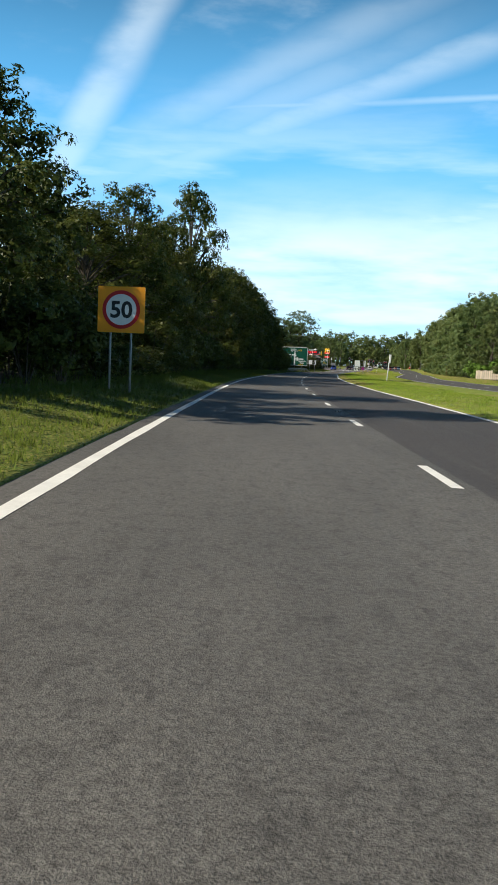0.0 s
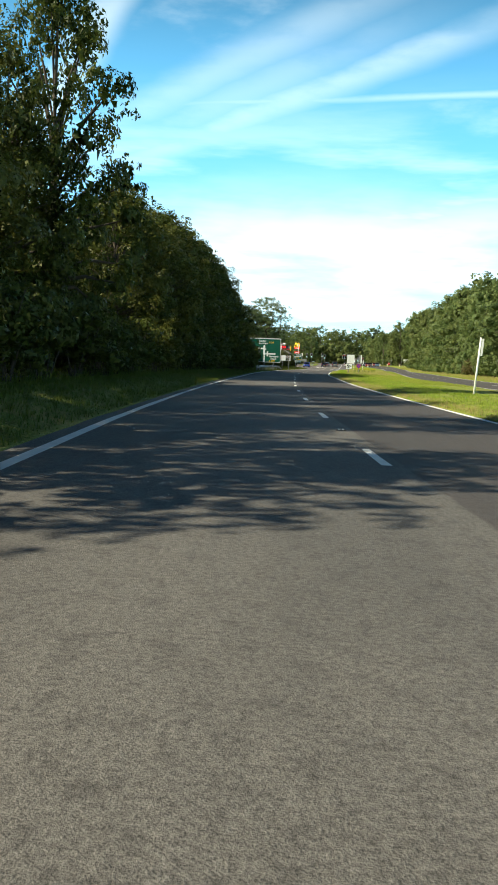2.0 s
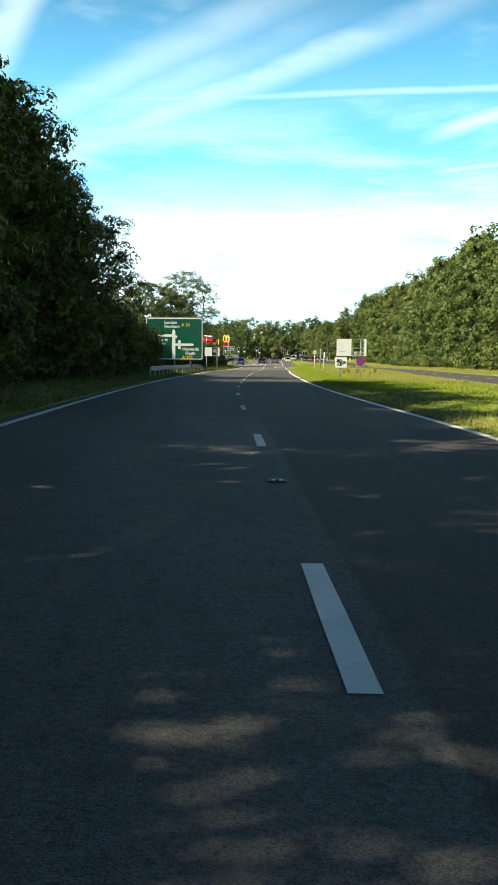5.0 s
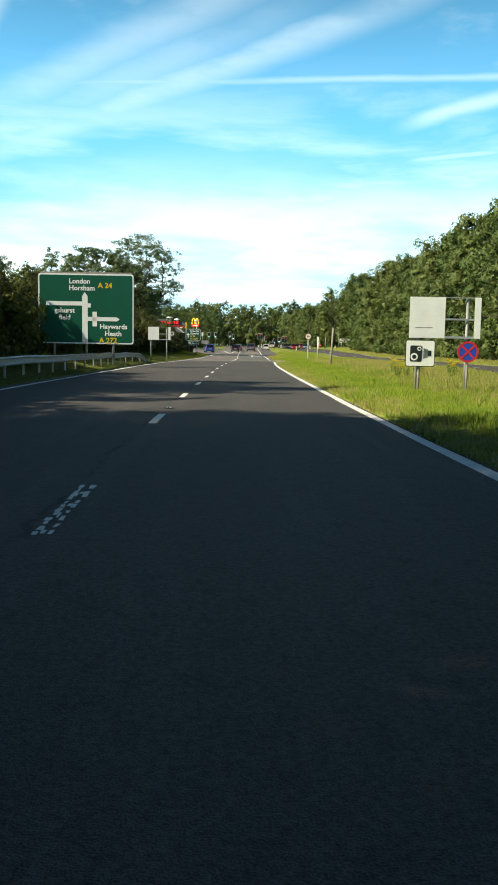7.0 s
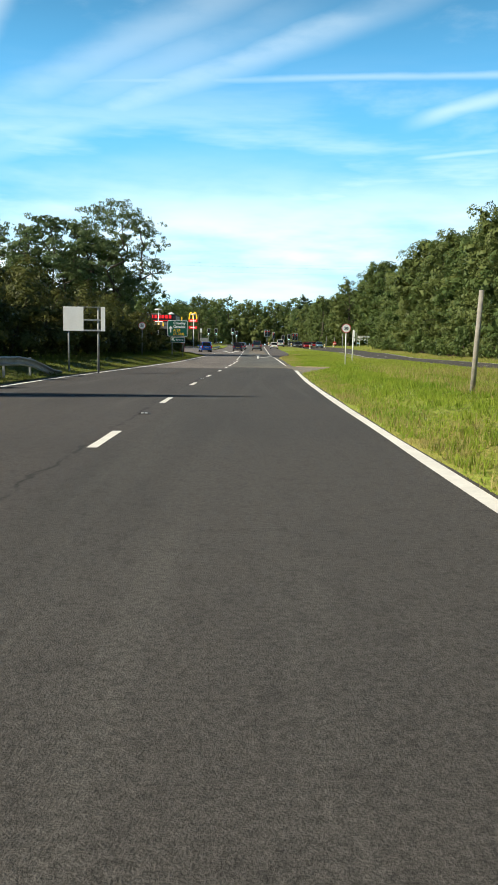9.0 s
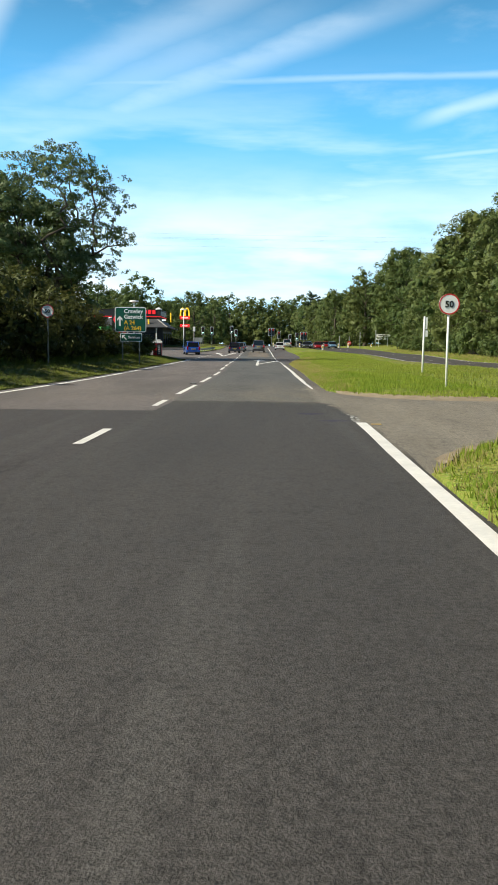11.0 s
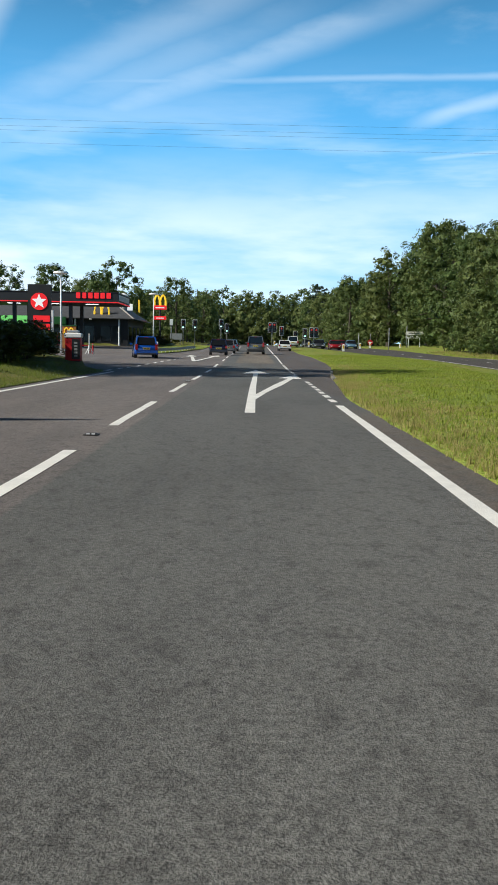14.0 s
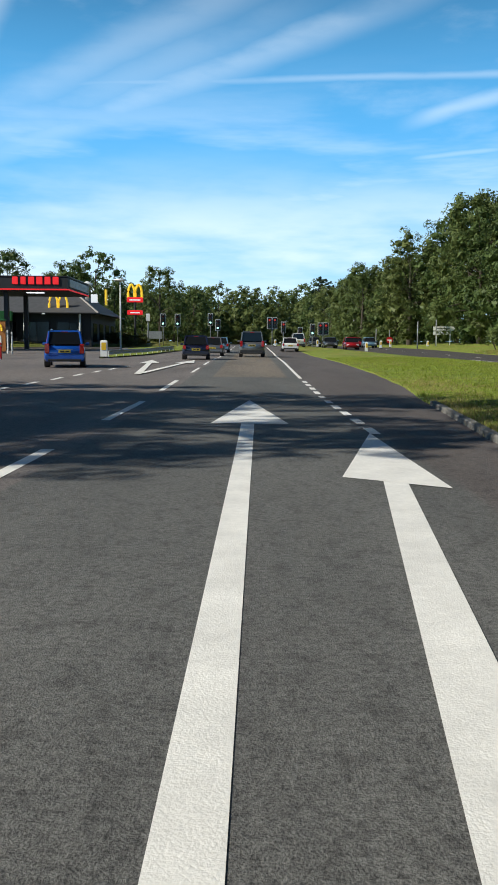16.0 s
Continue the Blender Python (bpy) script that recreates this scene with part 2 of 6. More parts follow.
    col = mixc(ramp(streaks, 0.5, 0.75, 0.0, 0.3), col, (0.13, 0.125, 0.115))
    col = mixc(ramp(tex(7.0, (1, 0.7, 1), 4, 0.7), 0.46, 0.7, 0.0, 0.42), col, mixc(0.0, (0.028, 0.025, 0.024), (0.0, 0.0, 0.0)))
    hs = N("ShaderNodeHueSaturation")
    L(ramp(mth("MULTIPLY_ADD", stone, 0.45, mth("MULTIPLY", grain, 0.55)), 0.33, 0.67, 0.36, 1.8), hs.inputs["Value"])
    L(col, hs.inputs["Color"])
    L(hs.outputs[0], b.inputs["Base Color"])
    b.inputs["Roughness"].default_value = 0.82
    b.inputs["Specular IOR Level"].default_value = 0.35
    bp = N("ShaderNodeBump")
    bp.inputs["Strength"].default_value, bp.inputs["Distance"].default_value = 0.6, 0.012
    L(mth("ADD", stone, mth("MULTIPLY", grain, 0.3)), bp.inputs["Height"])
    L(bp.outputs[0], b.inputs["Normal"])
    return m


def ground_material(name="rough_grass", c1=(0.16, 0.26, 0.03), c2=(0.24, 0.31, 0.05)):
    m = bpy.data.materials.new(name)
    m.use_nodes = True
    nt = m.node_tree
    N, L = nt.nodes.new, nt.links.new
    b = nt.nodes["Principled BSDF"]
    tc = N("ShaderNodeTexCoord")

    def tex(scale, detail=5):
        n = N("ShaderNodeTexNoise")
        n.inputs["Scale"].default_value, n.inputs["Detail"].default_value = scale, detail
        L(tc.outputs["Object"], n.inputs["Vector"])
        return n.outputs[0]

    def mixc(f, lo, hi, a, c):
        r, n = N("ShaderNodeMapRange"), N("ShaderNodeMix")
        L(f, r.inputs[0])
        r.inputs[1].default_value, r.inputs[2].default_value = lo, hi
        n.data_type = "RGBA"
        L(r.outputs[0], n.inputs["Factor"])
        for k, v in (("A", a), ("B", c)):
            if isinstance(v, tuple):
                n.inputs[k].default_value = (*v, 1)
            else:
                L(v, n.inputs[k])
        return n.outputs["Result"]

    c = mixc(tex(0.35), 0.35, 0.68, c1, c2)
    c = mixc(tex(0.16), 0.52, 0.72, c, (0.27, 0.22, 0.075))
    c = mixc(tex(0.12), 0.56, 0.78, c, (0.27, 0.235, 0.07))
    c = mixc(tex(1.7), 0.48, 0.75, c, (0.085, 0.15, 0.016))
    c = mixc(tex(22.0), 0.4, 0.8, c, (0.34, 0.29, 0.085))
    L(c, b.inputs["Base Color"])
    b.inputs["Roughness"].default_value, b.inputs["Specular IOR Level"].default_value = 0.9, 0.15
    bp = N("ShaderNodeBump")
    bp.inputs["Strength"].default_value, bp.inputs["Distance"].default_value = 1.0, 0.12
    L(tex(9.0, 8), bp.inputs["Height"])
    L(bp.outputs[0], b.inputs["Normal"])
    return m


M = dict(
    # verge ground and verge blades: the wood's shade is put into a darker green
    road=asphalt_material("asphalt_carriageway", True), tarmac=asphalt_material("asphalt_plain", False), ground=ground_material(), verge=ground_material("shade_toned_verge_grass", (0.065, 0.105, 0.014), (0.115, 0.15, 0.024)),
    blade_verge=leaf_material("shade_toned_grass_blades", (0.11, 0.18, 0.024), (0.21, 0.27, 0.042), (0.22, 0.26, 0.055), 0.5), litter=material("leaf_litter", (0.03, 0.024, 0.014), 0.95, scale=1.5, col2=(0.06, 0.05, 0.025), bump=1.0, bump_scale=12),
    paint=material("road_paint", (0.82, 0.80, 0.75), 0.65, vary=0.14, scale=2.2, bump=0.25, bump_scale=90),
    worn=material("worn_road_paint", (0.2, 0.195, 0.18), 0.7, scale=5.0, col2=(0.66, 0.65, 0.6), bump=0.4, bump_scale=60),
    leaf_dark=leaf_material("leaves_oak", (0.02, 0.036, 0.007), (0.12, 0.14, 0.026), (0.15, 0.142, 0.028), 0.3),
    leaf_mid=leaf_material("leaves_mixed", (0.06, 0.1, 0.03), (0.155, 0.205, 0.062), (0.185, 0.205, 0.064), 0.3),
    leaf_grey=leaf_material("leaves_ash", (0.07, 0.11, 0.045), (0.16, 0.21, 0.085), (0.17, 0.21, 0.09), 0.32),
    leaf_bright=leaf_material("leaves_hedge", (0.06, 0.13, 0.015), (0.14, 0.24, 0.03), (0.16, 0.25, 0.04)),
    leaf_brown=leaf_material("leaves_scrub", (0.05, 0.055, 0.018), (0.15, 0.12, 0.045), (0.17, 0.12, 0.05)),
    leaf_scrub=leaf_material("leaves_thicket", (0.042, 0.055, 0.016), (0.15, 0.16, 0.045), (0.165, 0.15, 0.045), 0.28),
    leaf_fir=leaf_material("leaves_cedar", (0.018, 0.036, 0.02), (0.05, 0.075, 0.04), (0.05, 0.08, 0.045)),
    blade=leaf_material("grass_blades", (0.24, 0.38, 0.045), (0.44, 0.52, 0.085), (0.48, 0.48, 0.12), 0.5),
    straw=leaf_material("dry_stalks", (0.42, 0.37, 0.13), (0.62, 0.54, 0.24), (0.56, 0.5, 0.2), 0.5),
    dirt=material("dusty_dirt", (0.2, 0.155, 0.1), 0.95, scale=2.0, col2=(0.38, 0.31, 0.21), bump=0.8, bump_scale=25),
    dusty=asphalt_material("dusty_asphalt", False, (0.27, 0.24, 0.19)), stone=material("loose_stones", (0.26, 0.23, 0.19), 0.9, vary=0.4, scale=6.0),
    bark=material("bark", (0.07, 0.055, 0.04), 0.9, vary=0.45, scale=2.0, bump=0.9, bump_scale=9),
    steel=material("galvanised_steel", (0.45, 0.46, 0.47), 0.5, 0.5, vary=0.25, scale=3, bump=0.1),
    post=material("grey_painted_post", (0.3, 0.31, 0.31), 0.55, 0.2, vary=0.25, scale=4),
    wood=material("weathered_timber", (0.3, 0.275, 0.24), 0.85, vary=0.35, scale=6, bump=0.6, bump_scale=18),
    white=material("white_sign_sheeting", (0.88, 0.88, 0.86), 0.4, vary=0.07, scale=2.0),
    green=material("green_sign_sheeting", (0.0, 0.085, 0.045), 0.4, vary=0.1, scale=1.0),
    yellow=material("yellow_sign_sheeting", (0.8, 0.5, 0.02), 0.4, vary=0.06, scale=1.0),
    amber=material("amber_sign_sheeting", (0.95, 0.36, 0.01), 0.45, vary=0.08, scale=1.5),
    red=material("red_sign_sheeting", (0.55, 0.012, 0.016), 0.4, vary=0.1, scale=1.0),
    blue=material("blue_sign_sheeting", (0.012, 0.05, 0.42), 0.4, vary=0.08, scale=1.0),
    black=material("black_sign_sheeting", (0.012, 0.012, 0.013), 0.45, vary=0.2, scale=3),
    rubber=material("rubber", (0.016, 0.016, 0.016), 0.8, vary=0.3, scale=6),
    plastic=material("dark_plastic", (0.025, 0.025, 0.027), 0.55, vary=0.2, scale=4),
    alloy=material("wheel_alloy", (0.45, 0.45, 0.46), 0.35, 0.9, vary=0.1),
    glass=material("tinted_car_glass", (0.012, 0.014, 0.016), 0.08, 0.0, spec=0.3),
    lamp_red=material("tail_lamp", (0.42, 0.008, 0.008), 0.15, coat=0.6),
    plate=material("yellow_plate", (0.75, 0.55, 0.03), 0.45),
    stud=material("road_stud_casting", (0.05, 0.045, 0.04), 0.6, 0.6, vary=0.3, scale=8),
    concrete=material("concrete_kerb", (0.34, 0.32, 0.29), 0.85, vary=0.25, scale=3, bump=0.5, bump_scale=40, rnd=0.1),
    slate=material("slate_roof", (0.075, 0.077, 0.082), 0.65, vary=0.25, scale=2.0, bump=0.5, bump_scale=14),
    dark_clad=material("dark_cladding_shaded_wall", (0.012, 0.013, 0.016), 0.6, vary=0.2, scale=1.0),
    brick_dark=material("brown_brickwork", (0.05, 0.035, 0.027), 0.85, vary=0.3, scale=3.0, bump=0.5, bump_scale=20),
    old_kerb=material("weathered_shaded_kerb", (0.1, 0.092, 0.08), 0.9, scale=3.0, col2=(0.25, 0.24, 0.215), bump=0.5, bump_scale=30),
    orange_board=material("orange_brown_board", (0.42, 0.16, 0.035), 0.5, vary=0.1, scale=2.0),
    green_fascia=material("green_fascia", (0.02, 0.11, 0.03), 0.4, vary=0.08, scale=1.0),
    shop_glass=material("shop_glass", (0.012, 0.014, 0.016), 0.12, spec=0.35),
    red_lit=glow("lit_red_sign", (0.8, 0.015, 0.02), 0.5), yellow_lit=glow("lit_yellow_sign", (0.95, 0.6, 0.03), 0.45), white_lit=glow("lit_white_sign", (0.9, 0.9, 0.88), 0.4),
    green_lit=glow("lit_green_sign", (0.25, 0.8, 0.2), 0.7), tube_light=glow("canopy_tube_light", (0.95, 0.97, 1.0), 2.5),
    sig_green=glow("signal_green", (0.55, 0.95, 0.8), 1.6), sig_red=glow("signal_red", (0.8, 0.05, 0.03), 0.5),
    lens_red=material("signal_lens_red", (0.12, 0.01, 0.01), 0.2), lens_amber=material("signal_lens_amber", (0.16, 0.07, 0.01), 0.2), lens_green=material("signal_lens_green", (0.01, 0.08, 0.04), 0.2),
    fence=material("cream_fence_boards", (0.62, 0.52, 0.4), 0.75, vary=0.15, scale=3.0, bump=0.3, rnd=0.12),
    ragwort=material("ragwort_yellow", (0.72, 0.55, 0.03), 0.7, vary=0.15, scale=9.0),
    pink=material("fuel_green", (0.03, 0.2, 0.07), 0.4, vary=0.1),
)


def paint_of(name, col, metal=0.3):
    return material(name, col, 0.3, metal, vary=0.05, scale=1.0, coat=1.0)


# ---------------------------------------------------------------- mesh helpers
class Shape:
    """Collects vertices and faces for one mesh."""

    def __init__(self):
        self.v, self.f = [], []

    def add(self, verts, faces):
        o = len(self.v)
        self.v += [tuple(p) for p in verts]
        self.f += [tuple(i + o for i in q) for q in faces]
        return self

    def box(self, c, s, m=None, bev=0.0):
        x, y, z = (q / 2 for q in s)
        if bev:
            b = min(bev, x * 0.9, y * 0.9, z * 0.9)
            vs = []
            for k, (ix, iy) in ((-1, (b, b)), (-1, (0, 0)), (1, (0, 0)), (1, (b, b))):
                zz = k * z if ix else k * (z - b)
                vs += [(sx * (x - ix), sy * (y - iy), zz) for sx, sy in ((-1, -1), (1, -1), (1, 1), (-1, 1))]
            fs = [(3, 2, 1, 0), (12, 13, 14, 15)]
            for r in range(3):
                for i in range(4):
                    j = (i + 1) % 4
                    fs.append((r * 4 + i, r * 4 + j, r * 4 + 4 + j, r * 4 + 4 + i))
        else:
            vs = [(sx * x, sy * y, sz * z) for sz in (-1, 1) for sx, sy in ((-1, -1), (1, -1), (1, 1), (-1, 1))]
            fs = [(3, 2, 1, 0), (4, 5, 6, 7), (0, 1, 5, 4), (1, 2, 6, 5), (2, 3, 7, 6), (3, 0, 4, 7)]
        vs = [Vector(p) + Vector(c) for p in vs]
        if m:
            vs = [m @ p for p in vs]
        return self.add(vs, fs)

    def tube(self, pts, rad, n=8, caps=True):
        """A round bar along pts; rad is one radius or one for each point."""
        pts = [Vector(p) for p in pts]
        rads = rad if isinstance(rad, (list, tuple)) else [rad] * len(pts)
        o, vs, fs = 0, [], []
        for i, p in enumerate(pts):
            d = (pts[min(i + 1, len(pts) - 1)] - pts[max(i - 1, 0)]).normalized()
            a = d.orthogonal().normalized() if abs(d.z) < 0.99 else Vector((1, 0, 0))
            a = (a - d * a.dot(d)).normalized()
            b = d.cross(a)
            vs += [p + (a * math.cos(t) + b * math.sin(t)) * rads[i] for t in (2 * math.pi * k / n for k in range(n))]
        for i in range(len(pts) - 1):
            for k in range(n):
                j = (k + 1) % n
                fs.append((i * n + k, i * n + j, i * n + n + j, i * n + n + k))
        if caps:
            fs += [tuple(range(n - 1, -1, -1)), tuple(range((len(pts) - 1) * n, len(pts) * n))]
        return self.add(vs, fs)

    def prism(self, outline, y0, y1, m=None):
        """An outline in x and z, drawn out along y."""
        n = len(outline)
        vs = [Vector((x, y0, z)) for x, z in outline] + [Vector((x, y1, z)) for x, z in outline]
        if m:
            vs = [m @ p for p in vs]
        fs = [tuple(range(n)), tuple(range(2 * n - 1, n - 1, -1))] + [(i, i + n, (i + 1) % n + n, (i + 1) % n) for i in range(n)]
        return self.add(vs, fs)

    def mesh(self, name, mat, smooth=False):
        me = bpy.data.meshes.new(name)
        me.from_pydata(self.v, [], self.f)
        me.materials.append(mat)
        if smooth:
            me.shade_smooth()
        me.update()
        return me


def part(name, shape, mat, parent=None, label="", smooth=False):
    ob = new(name, shape.mesh(name, mat, smooth) if isinstance(shape, Shape) else shape)
    if parent is not None:
        ob.parent = parent
    return tagged(ob, label)


def thing(name, label, category, group="", at=None):
    ob = new(name)
    ob.empty_display_size = 0.3
    if at is not None:
        ob.matrix_basis = at
    return tagged(ob, label, category, group)


def disc(rad, n=28, cx=0.0, cz=0.0):
    return [(cx + rad * math.cos(2 * math.pi * i / n), cz + rad * math.sin(2 * math.pi * i / n)) for i in range(n)]


def rounded(w, h, r, cx=0.0, cz=0.0, n=4):
    pts = []
    for qx, qz, a0 in ((1, 1, 0), (-1, 1, 90), (-1, -1, 180), (1, -1, 270)):
        for k in range(n + 1):
            a = radians(a0 + 90 * k / n)
            pts.append((cx + qx * (w / 2 - r) + r * math.cos(a), cz + qz * (h / 2 - r) + r * math.sin(a)))
    return pts


def lettering(text, size, x, z, y, mat, parent, align="LEFT", name="lettering"):
    """Raised lettering in the plane of a sign that faces -y."""
    cu = bpy.data.curves.new("text", "FONT")
    cu.body, cu.size, cu.extrude, cu.align_x, cu.resolution_u = text, size, 0.004, align, 3
    cu.offset = size * 0.026
    tmp = bpy.data.objects.new("text", cu)
    me = bpy.data.meshes.new_from_object(tmp)
    me.transform(pose(x, y, z, 90, 0, 0))
    me.materials.clear()
    me.materials.append(mat)
    bpy.data.objects.remove(tmp)
    ob = new(name, me)
    ob.parent = parent
    return ob


# ---------------------------------------------------------------- the plan of the road
KY = [-160, -60, -20, 11, 29, 47, 65, 83, 101, 119, 128, 137, 145, 155, 182, 200, 215, 225, 235, 245, 260, 300, 420, 1300]
KX = [42, 22.4, 16.3, 11.84, 9.45, 7.19, 5.26, 3.76, 2.55, 1.66, 1.05, 0.55, 0.26, 0.1, 0.0, 0.0, 0.38, 0.5, 0.7, 0.75, 0.6, 0.52, 0.7, 0.7]
_fy = np.arange(-160, 1300.0, 1.0)
_fx = np.interp(_fy, KY, KX)
_k = np.exp(-0.5 * (np.arange(-20, 21) / 6.0) ** 2)
_fx = np.convolve(np.pad(_fx, 20, mode="reflect", reflect_type="odd"), _k / _k.sum(), "valid")


def lane_x(y):
    return float(np.interp(y, _fy, _fx))


def level(y):
    return float(np.interp(y, [-200, 291, 303, 318, 340, 365, 390, 420, 500, 700, 1300], [0, 0, 0.2, 0.42, 0.55, 0.95, 1.35, 1.6, 2.0, 2.4, 2.4]))


def edges(y):
    """Offsets of the tarmac's edges from the lane line: this carriageway, then the other one."""
    le = float(np.interp(y, [0, 10, 30, 60, 100, 140, 165, 200, 232, 283, 292, 303, 311, 318, 366, 374, 382, 700], [-4.5, -4.58, -4.7, -4.92, -5.0, -5.22, -5.5, -5.55, -4.72, -4.7, -7.4, -9.8, -15, -30, -30, -13, -9.2, -5.2]))
    ri = float(np.interp(y, [0, 20, 34, 60, 93, 110, 125, 147, 180, 211, 213, 226, 235, 246, 258, 265, 268, 271, 277, 281, 285, 289, 296, 304, 330, 392], [3.95, 4.0, 4.2, 4.2, 4.0, 3.92, 4.05, 4.04, 3.99, 4.06, 4.1, 4.08, 4.04, 4.2, 4.38, 4.48, 4.66, 4.9, 5.3, 5.55, 5.95, 6.35, 7.0, 7.3, 7.5, 7.5]))
    ol = float(np.interp(y, [0, 100, 130, 190, 260, 330, 392, 460, 700], [14.5, 12.6, 12.8, 15.5, 17.5, 17.5, 12.0, 10, 10]))
    orr = ol + float(np.interp(y, [0, 300, 340, 380, 460], [7.6, 7.6, 9.0, 12.0, 7.6]))
    return le, ri, ol, orr


def smooth(t):
    t = min(1.0, max(0.0, t))
    return t * t * (3 - 2 * t)


def in_crossing(d, y):
    """How far (m) a point of the central reservation lies inside the paved crossing; below zero outside it."""
    far = float(np.interp(d, [3.9, 4.35, 4.9, 5.6, 6.4, 9.0], [226.0, 224.9, 223.7, 222.9, 222.5, 222.2]))
    near = float(np.interp(d, [3.9, 4.35, 4.9, 5.6, 6.4, 9.0], [209.6, 210.6, 211.7, 212.4, 212.7, 212.9]))
    return min(far - y, y - near, 8.6 - d)


def ground_z(d, y):
    le, ri, ol, orr = edges(y)
    b = level(y)
    if ri <= d <= ol and 205 < y < 230:
        e = -in_crossing(d, y)
        k = smooth(e / 0.35)
        return -0.1 + 0.13 * k + (0.08 + 0.2 * smooth((216 - y) / 4)) * smooth(min(e, d - ri, ol - d) / 1.8)
    nz = noise.noise(Vector((d * 0.35, y * 0.22, 0))) * 0.06
    if d <= le:
        e = le - d
        return b + 0.015 + (0.36 * smooth(e / 2.6) + 0.5 * smooth((e - 4) / 8)) + nz * smooth(e)
    if d < ri:
        return b - 0.14
    if d <= ol:
        e = min(d - ri, ol - d)
        return b + 0.015 + (0.1 + 0.18 * smooth((y - 165) / 20) * smooth((232 - y) / 20)) * smooth(e / 1.8) + nz * smooth(e)
    if d < orr:
        return b - 0.14
    e = d - orr
    return b + 0.015 + 0.25 * smooth(e / 4) + 0.8 * smooth((e - 4) / 18) + nz * smooth(e)


def at(d, y):
    """A point of the ground from the offset to the lane line."""
    return Vector((lane_x(y) + d, y, ground_z(d, y)))


def on_ground(x, y):
    return ground_z(x - lane_x(y), y)


def rows_y():
    ys, y = [], -150.0
    while y < 1250:
        ys.append(y)
        y += 0.3 if 207 < y < 229 else 1.5 if -20 < y < 320 else (3.0 if y < 460 else 20.0)
    return ys


def build_ground():
    ys = rows_y()
    lo = [900, 450, 220, 110, 60, 38, 26, 19, 14, 11, 8.5, 6.5, 5, 3.8, 2.8, 2.0, 1.4, 0.9, 0.5, 0.2, 0.0]
    hi = [0.0, 0.25, 0.7, 1.4, 2.4, 4, 6, 9, 13, 18, 26, 38, 60, 110, 220, 450, 900]
    mid = [0.0, 0.02, 0.06, 0.12, 0.2, 0.3, 0.42, 0.55, 0.68, 0.8, 0.9, 0.97, 1.0]
    v, f, n = [], [], None
    for y in ys:
        le, ri, ol, orr = edges(y)
        ds = [le - q for q in lo] + [le + 0.03, (le + ri) / 2, ri - 0.03] + [ri + (ol - ri) * q for q in mid] + [ol + 0.03, (ol + orr) / 2, orr - 0.03] + [orr + q for q in hi]
        n = len(ds)
        v += [(lane_x(y) + d, y, ground_z(d, y)) for d in ds]
    for i in range(len(ys) - 1):
        for k in range(n - 1):
            a = i * n + k
            f.append((a, a + 1, a + n + 1, a + n))
    me = bpy.data.meshes.new("ground")
    me.from_pydata(v, [], f)
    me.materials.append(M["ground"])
    # second slot for faces left of the road, grass colour darkened for tree shade
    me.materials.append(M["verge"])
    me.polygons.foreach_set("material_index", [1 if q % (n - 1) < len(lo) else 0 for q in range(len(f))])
    me.shade_smooth()
    return tagged(new("ground", me), "rough grass verges and fields beside the dual carriageway", "ground", kind="structure")


def strip(name, a, b, y0, y1, step, mat, lift, cols=2, parent=None, label="", rough=0.0):
    """A strip of surface between the offsets a(y) and b(y), mapped by offset and distance."""
    rnd = random.Random(name + str(y0))
    n = max(1, int(math.ceil((y1 - y0) / step)))
    v, uv, f = [], [], []
    for i in range(n + 1):
        y = y0 + (y1 - y0) * i / n
        qa, qb = a(y), b(y)
        for k in range(cols):
            d = qa + (qb - qa) * k / (cols - 1)
            if rough and k in (0, cols - 1):
                d += rnd.uniform(-rough, rough)
            v.append((lane_x(y) + d, y, level(y) + lift))
            uv.append((d, y))
    for i in range(n):
        for k in range(cols - 1):
            q = i * cols + k
            f.append((q, q + 1, q + cols + 1, q + cols))
    me = bpy.data.meshes.new(name)
    me.from_pydata(v, [], f)
    lay = me.uv_layers.new(name="UVMap")
    lay.data.foreach_set("uv", [c for lp in me.loops for c in uv[lp.vertex_index]])
    me.materials.append(mat)
    ob = new(name, me)
    if parent is not None:
        ob.parent = parent
    return tagged(ob, label)


ground = build_ground()
road = strip("road", lambda y: edges(y)[0], lambda y: edges(y)[1], -120, 700, 2.0, M["road"], 0.0, 9,
             label="grey asphalt dual carriageway with white lane markings", rough=0.05)
tagged(road, category="road", kind="structure")
road_other = strip("road_opposite", lambda y: edges(y)[2], lambda y: edges(y)[3], -120, 700, 2.0, M["tarmac"], 0.0, 5,
                   label="grey asphalt carriageway for oncoming traffic beyond the grass", rough=0.05)
tagged(road_other, category="road", kind="structure")
gap = strip("median_crossing", lambda y: edges(y)[1] - 0.02, lambda y: edges(y)[2] + 0.02, 208.5, 227.5, 1.0, M["dusty"], -0.012, 5,
            label="dusty pale asphalt crossing through the central reservation")
tagged(gap, category="road", kind="structure")
cross = strip("road_crossing", lambda y: -60, lambda y: 70, 402, 416, 2.0, M["tarmac"], 0.006, 9, label="asphalt side road crossing at the signals")
tagged(cross, category="road", kind="structure")


island = strip("nose_island", lambda y: float(np.interp(y, [324.5, 327, 345, 366, 382, 398], [-7.3, -7.7, -9.0, -11.5, -10.0, -9.0])), lambda y: float(np.interp(y, [324.5, 327, 358, 382, 398], [-7.2, -6.85, -4.75, -4.8, -5.0])), 324.5, 400, 1.5, M["ground"], 0.07, 5,
               label="grass nose between the slip road and the carriageway", rough=0.04)
tagged(island, category="verge", kind="structure")


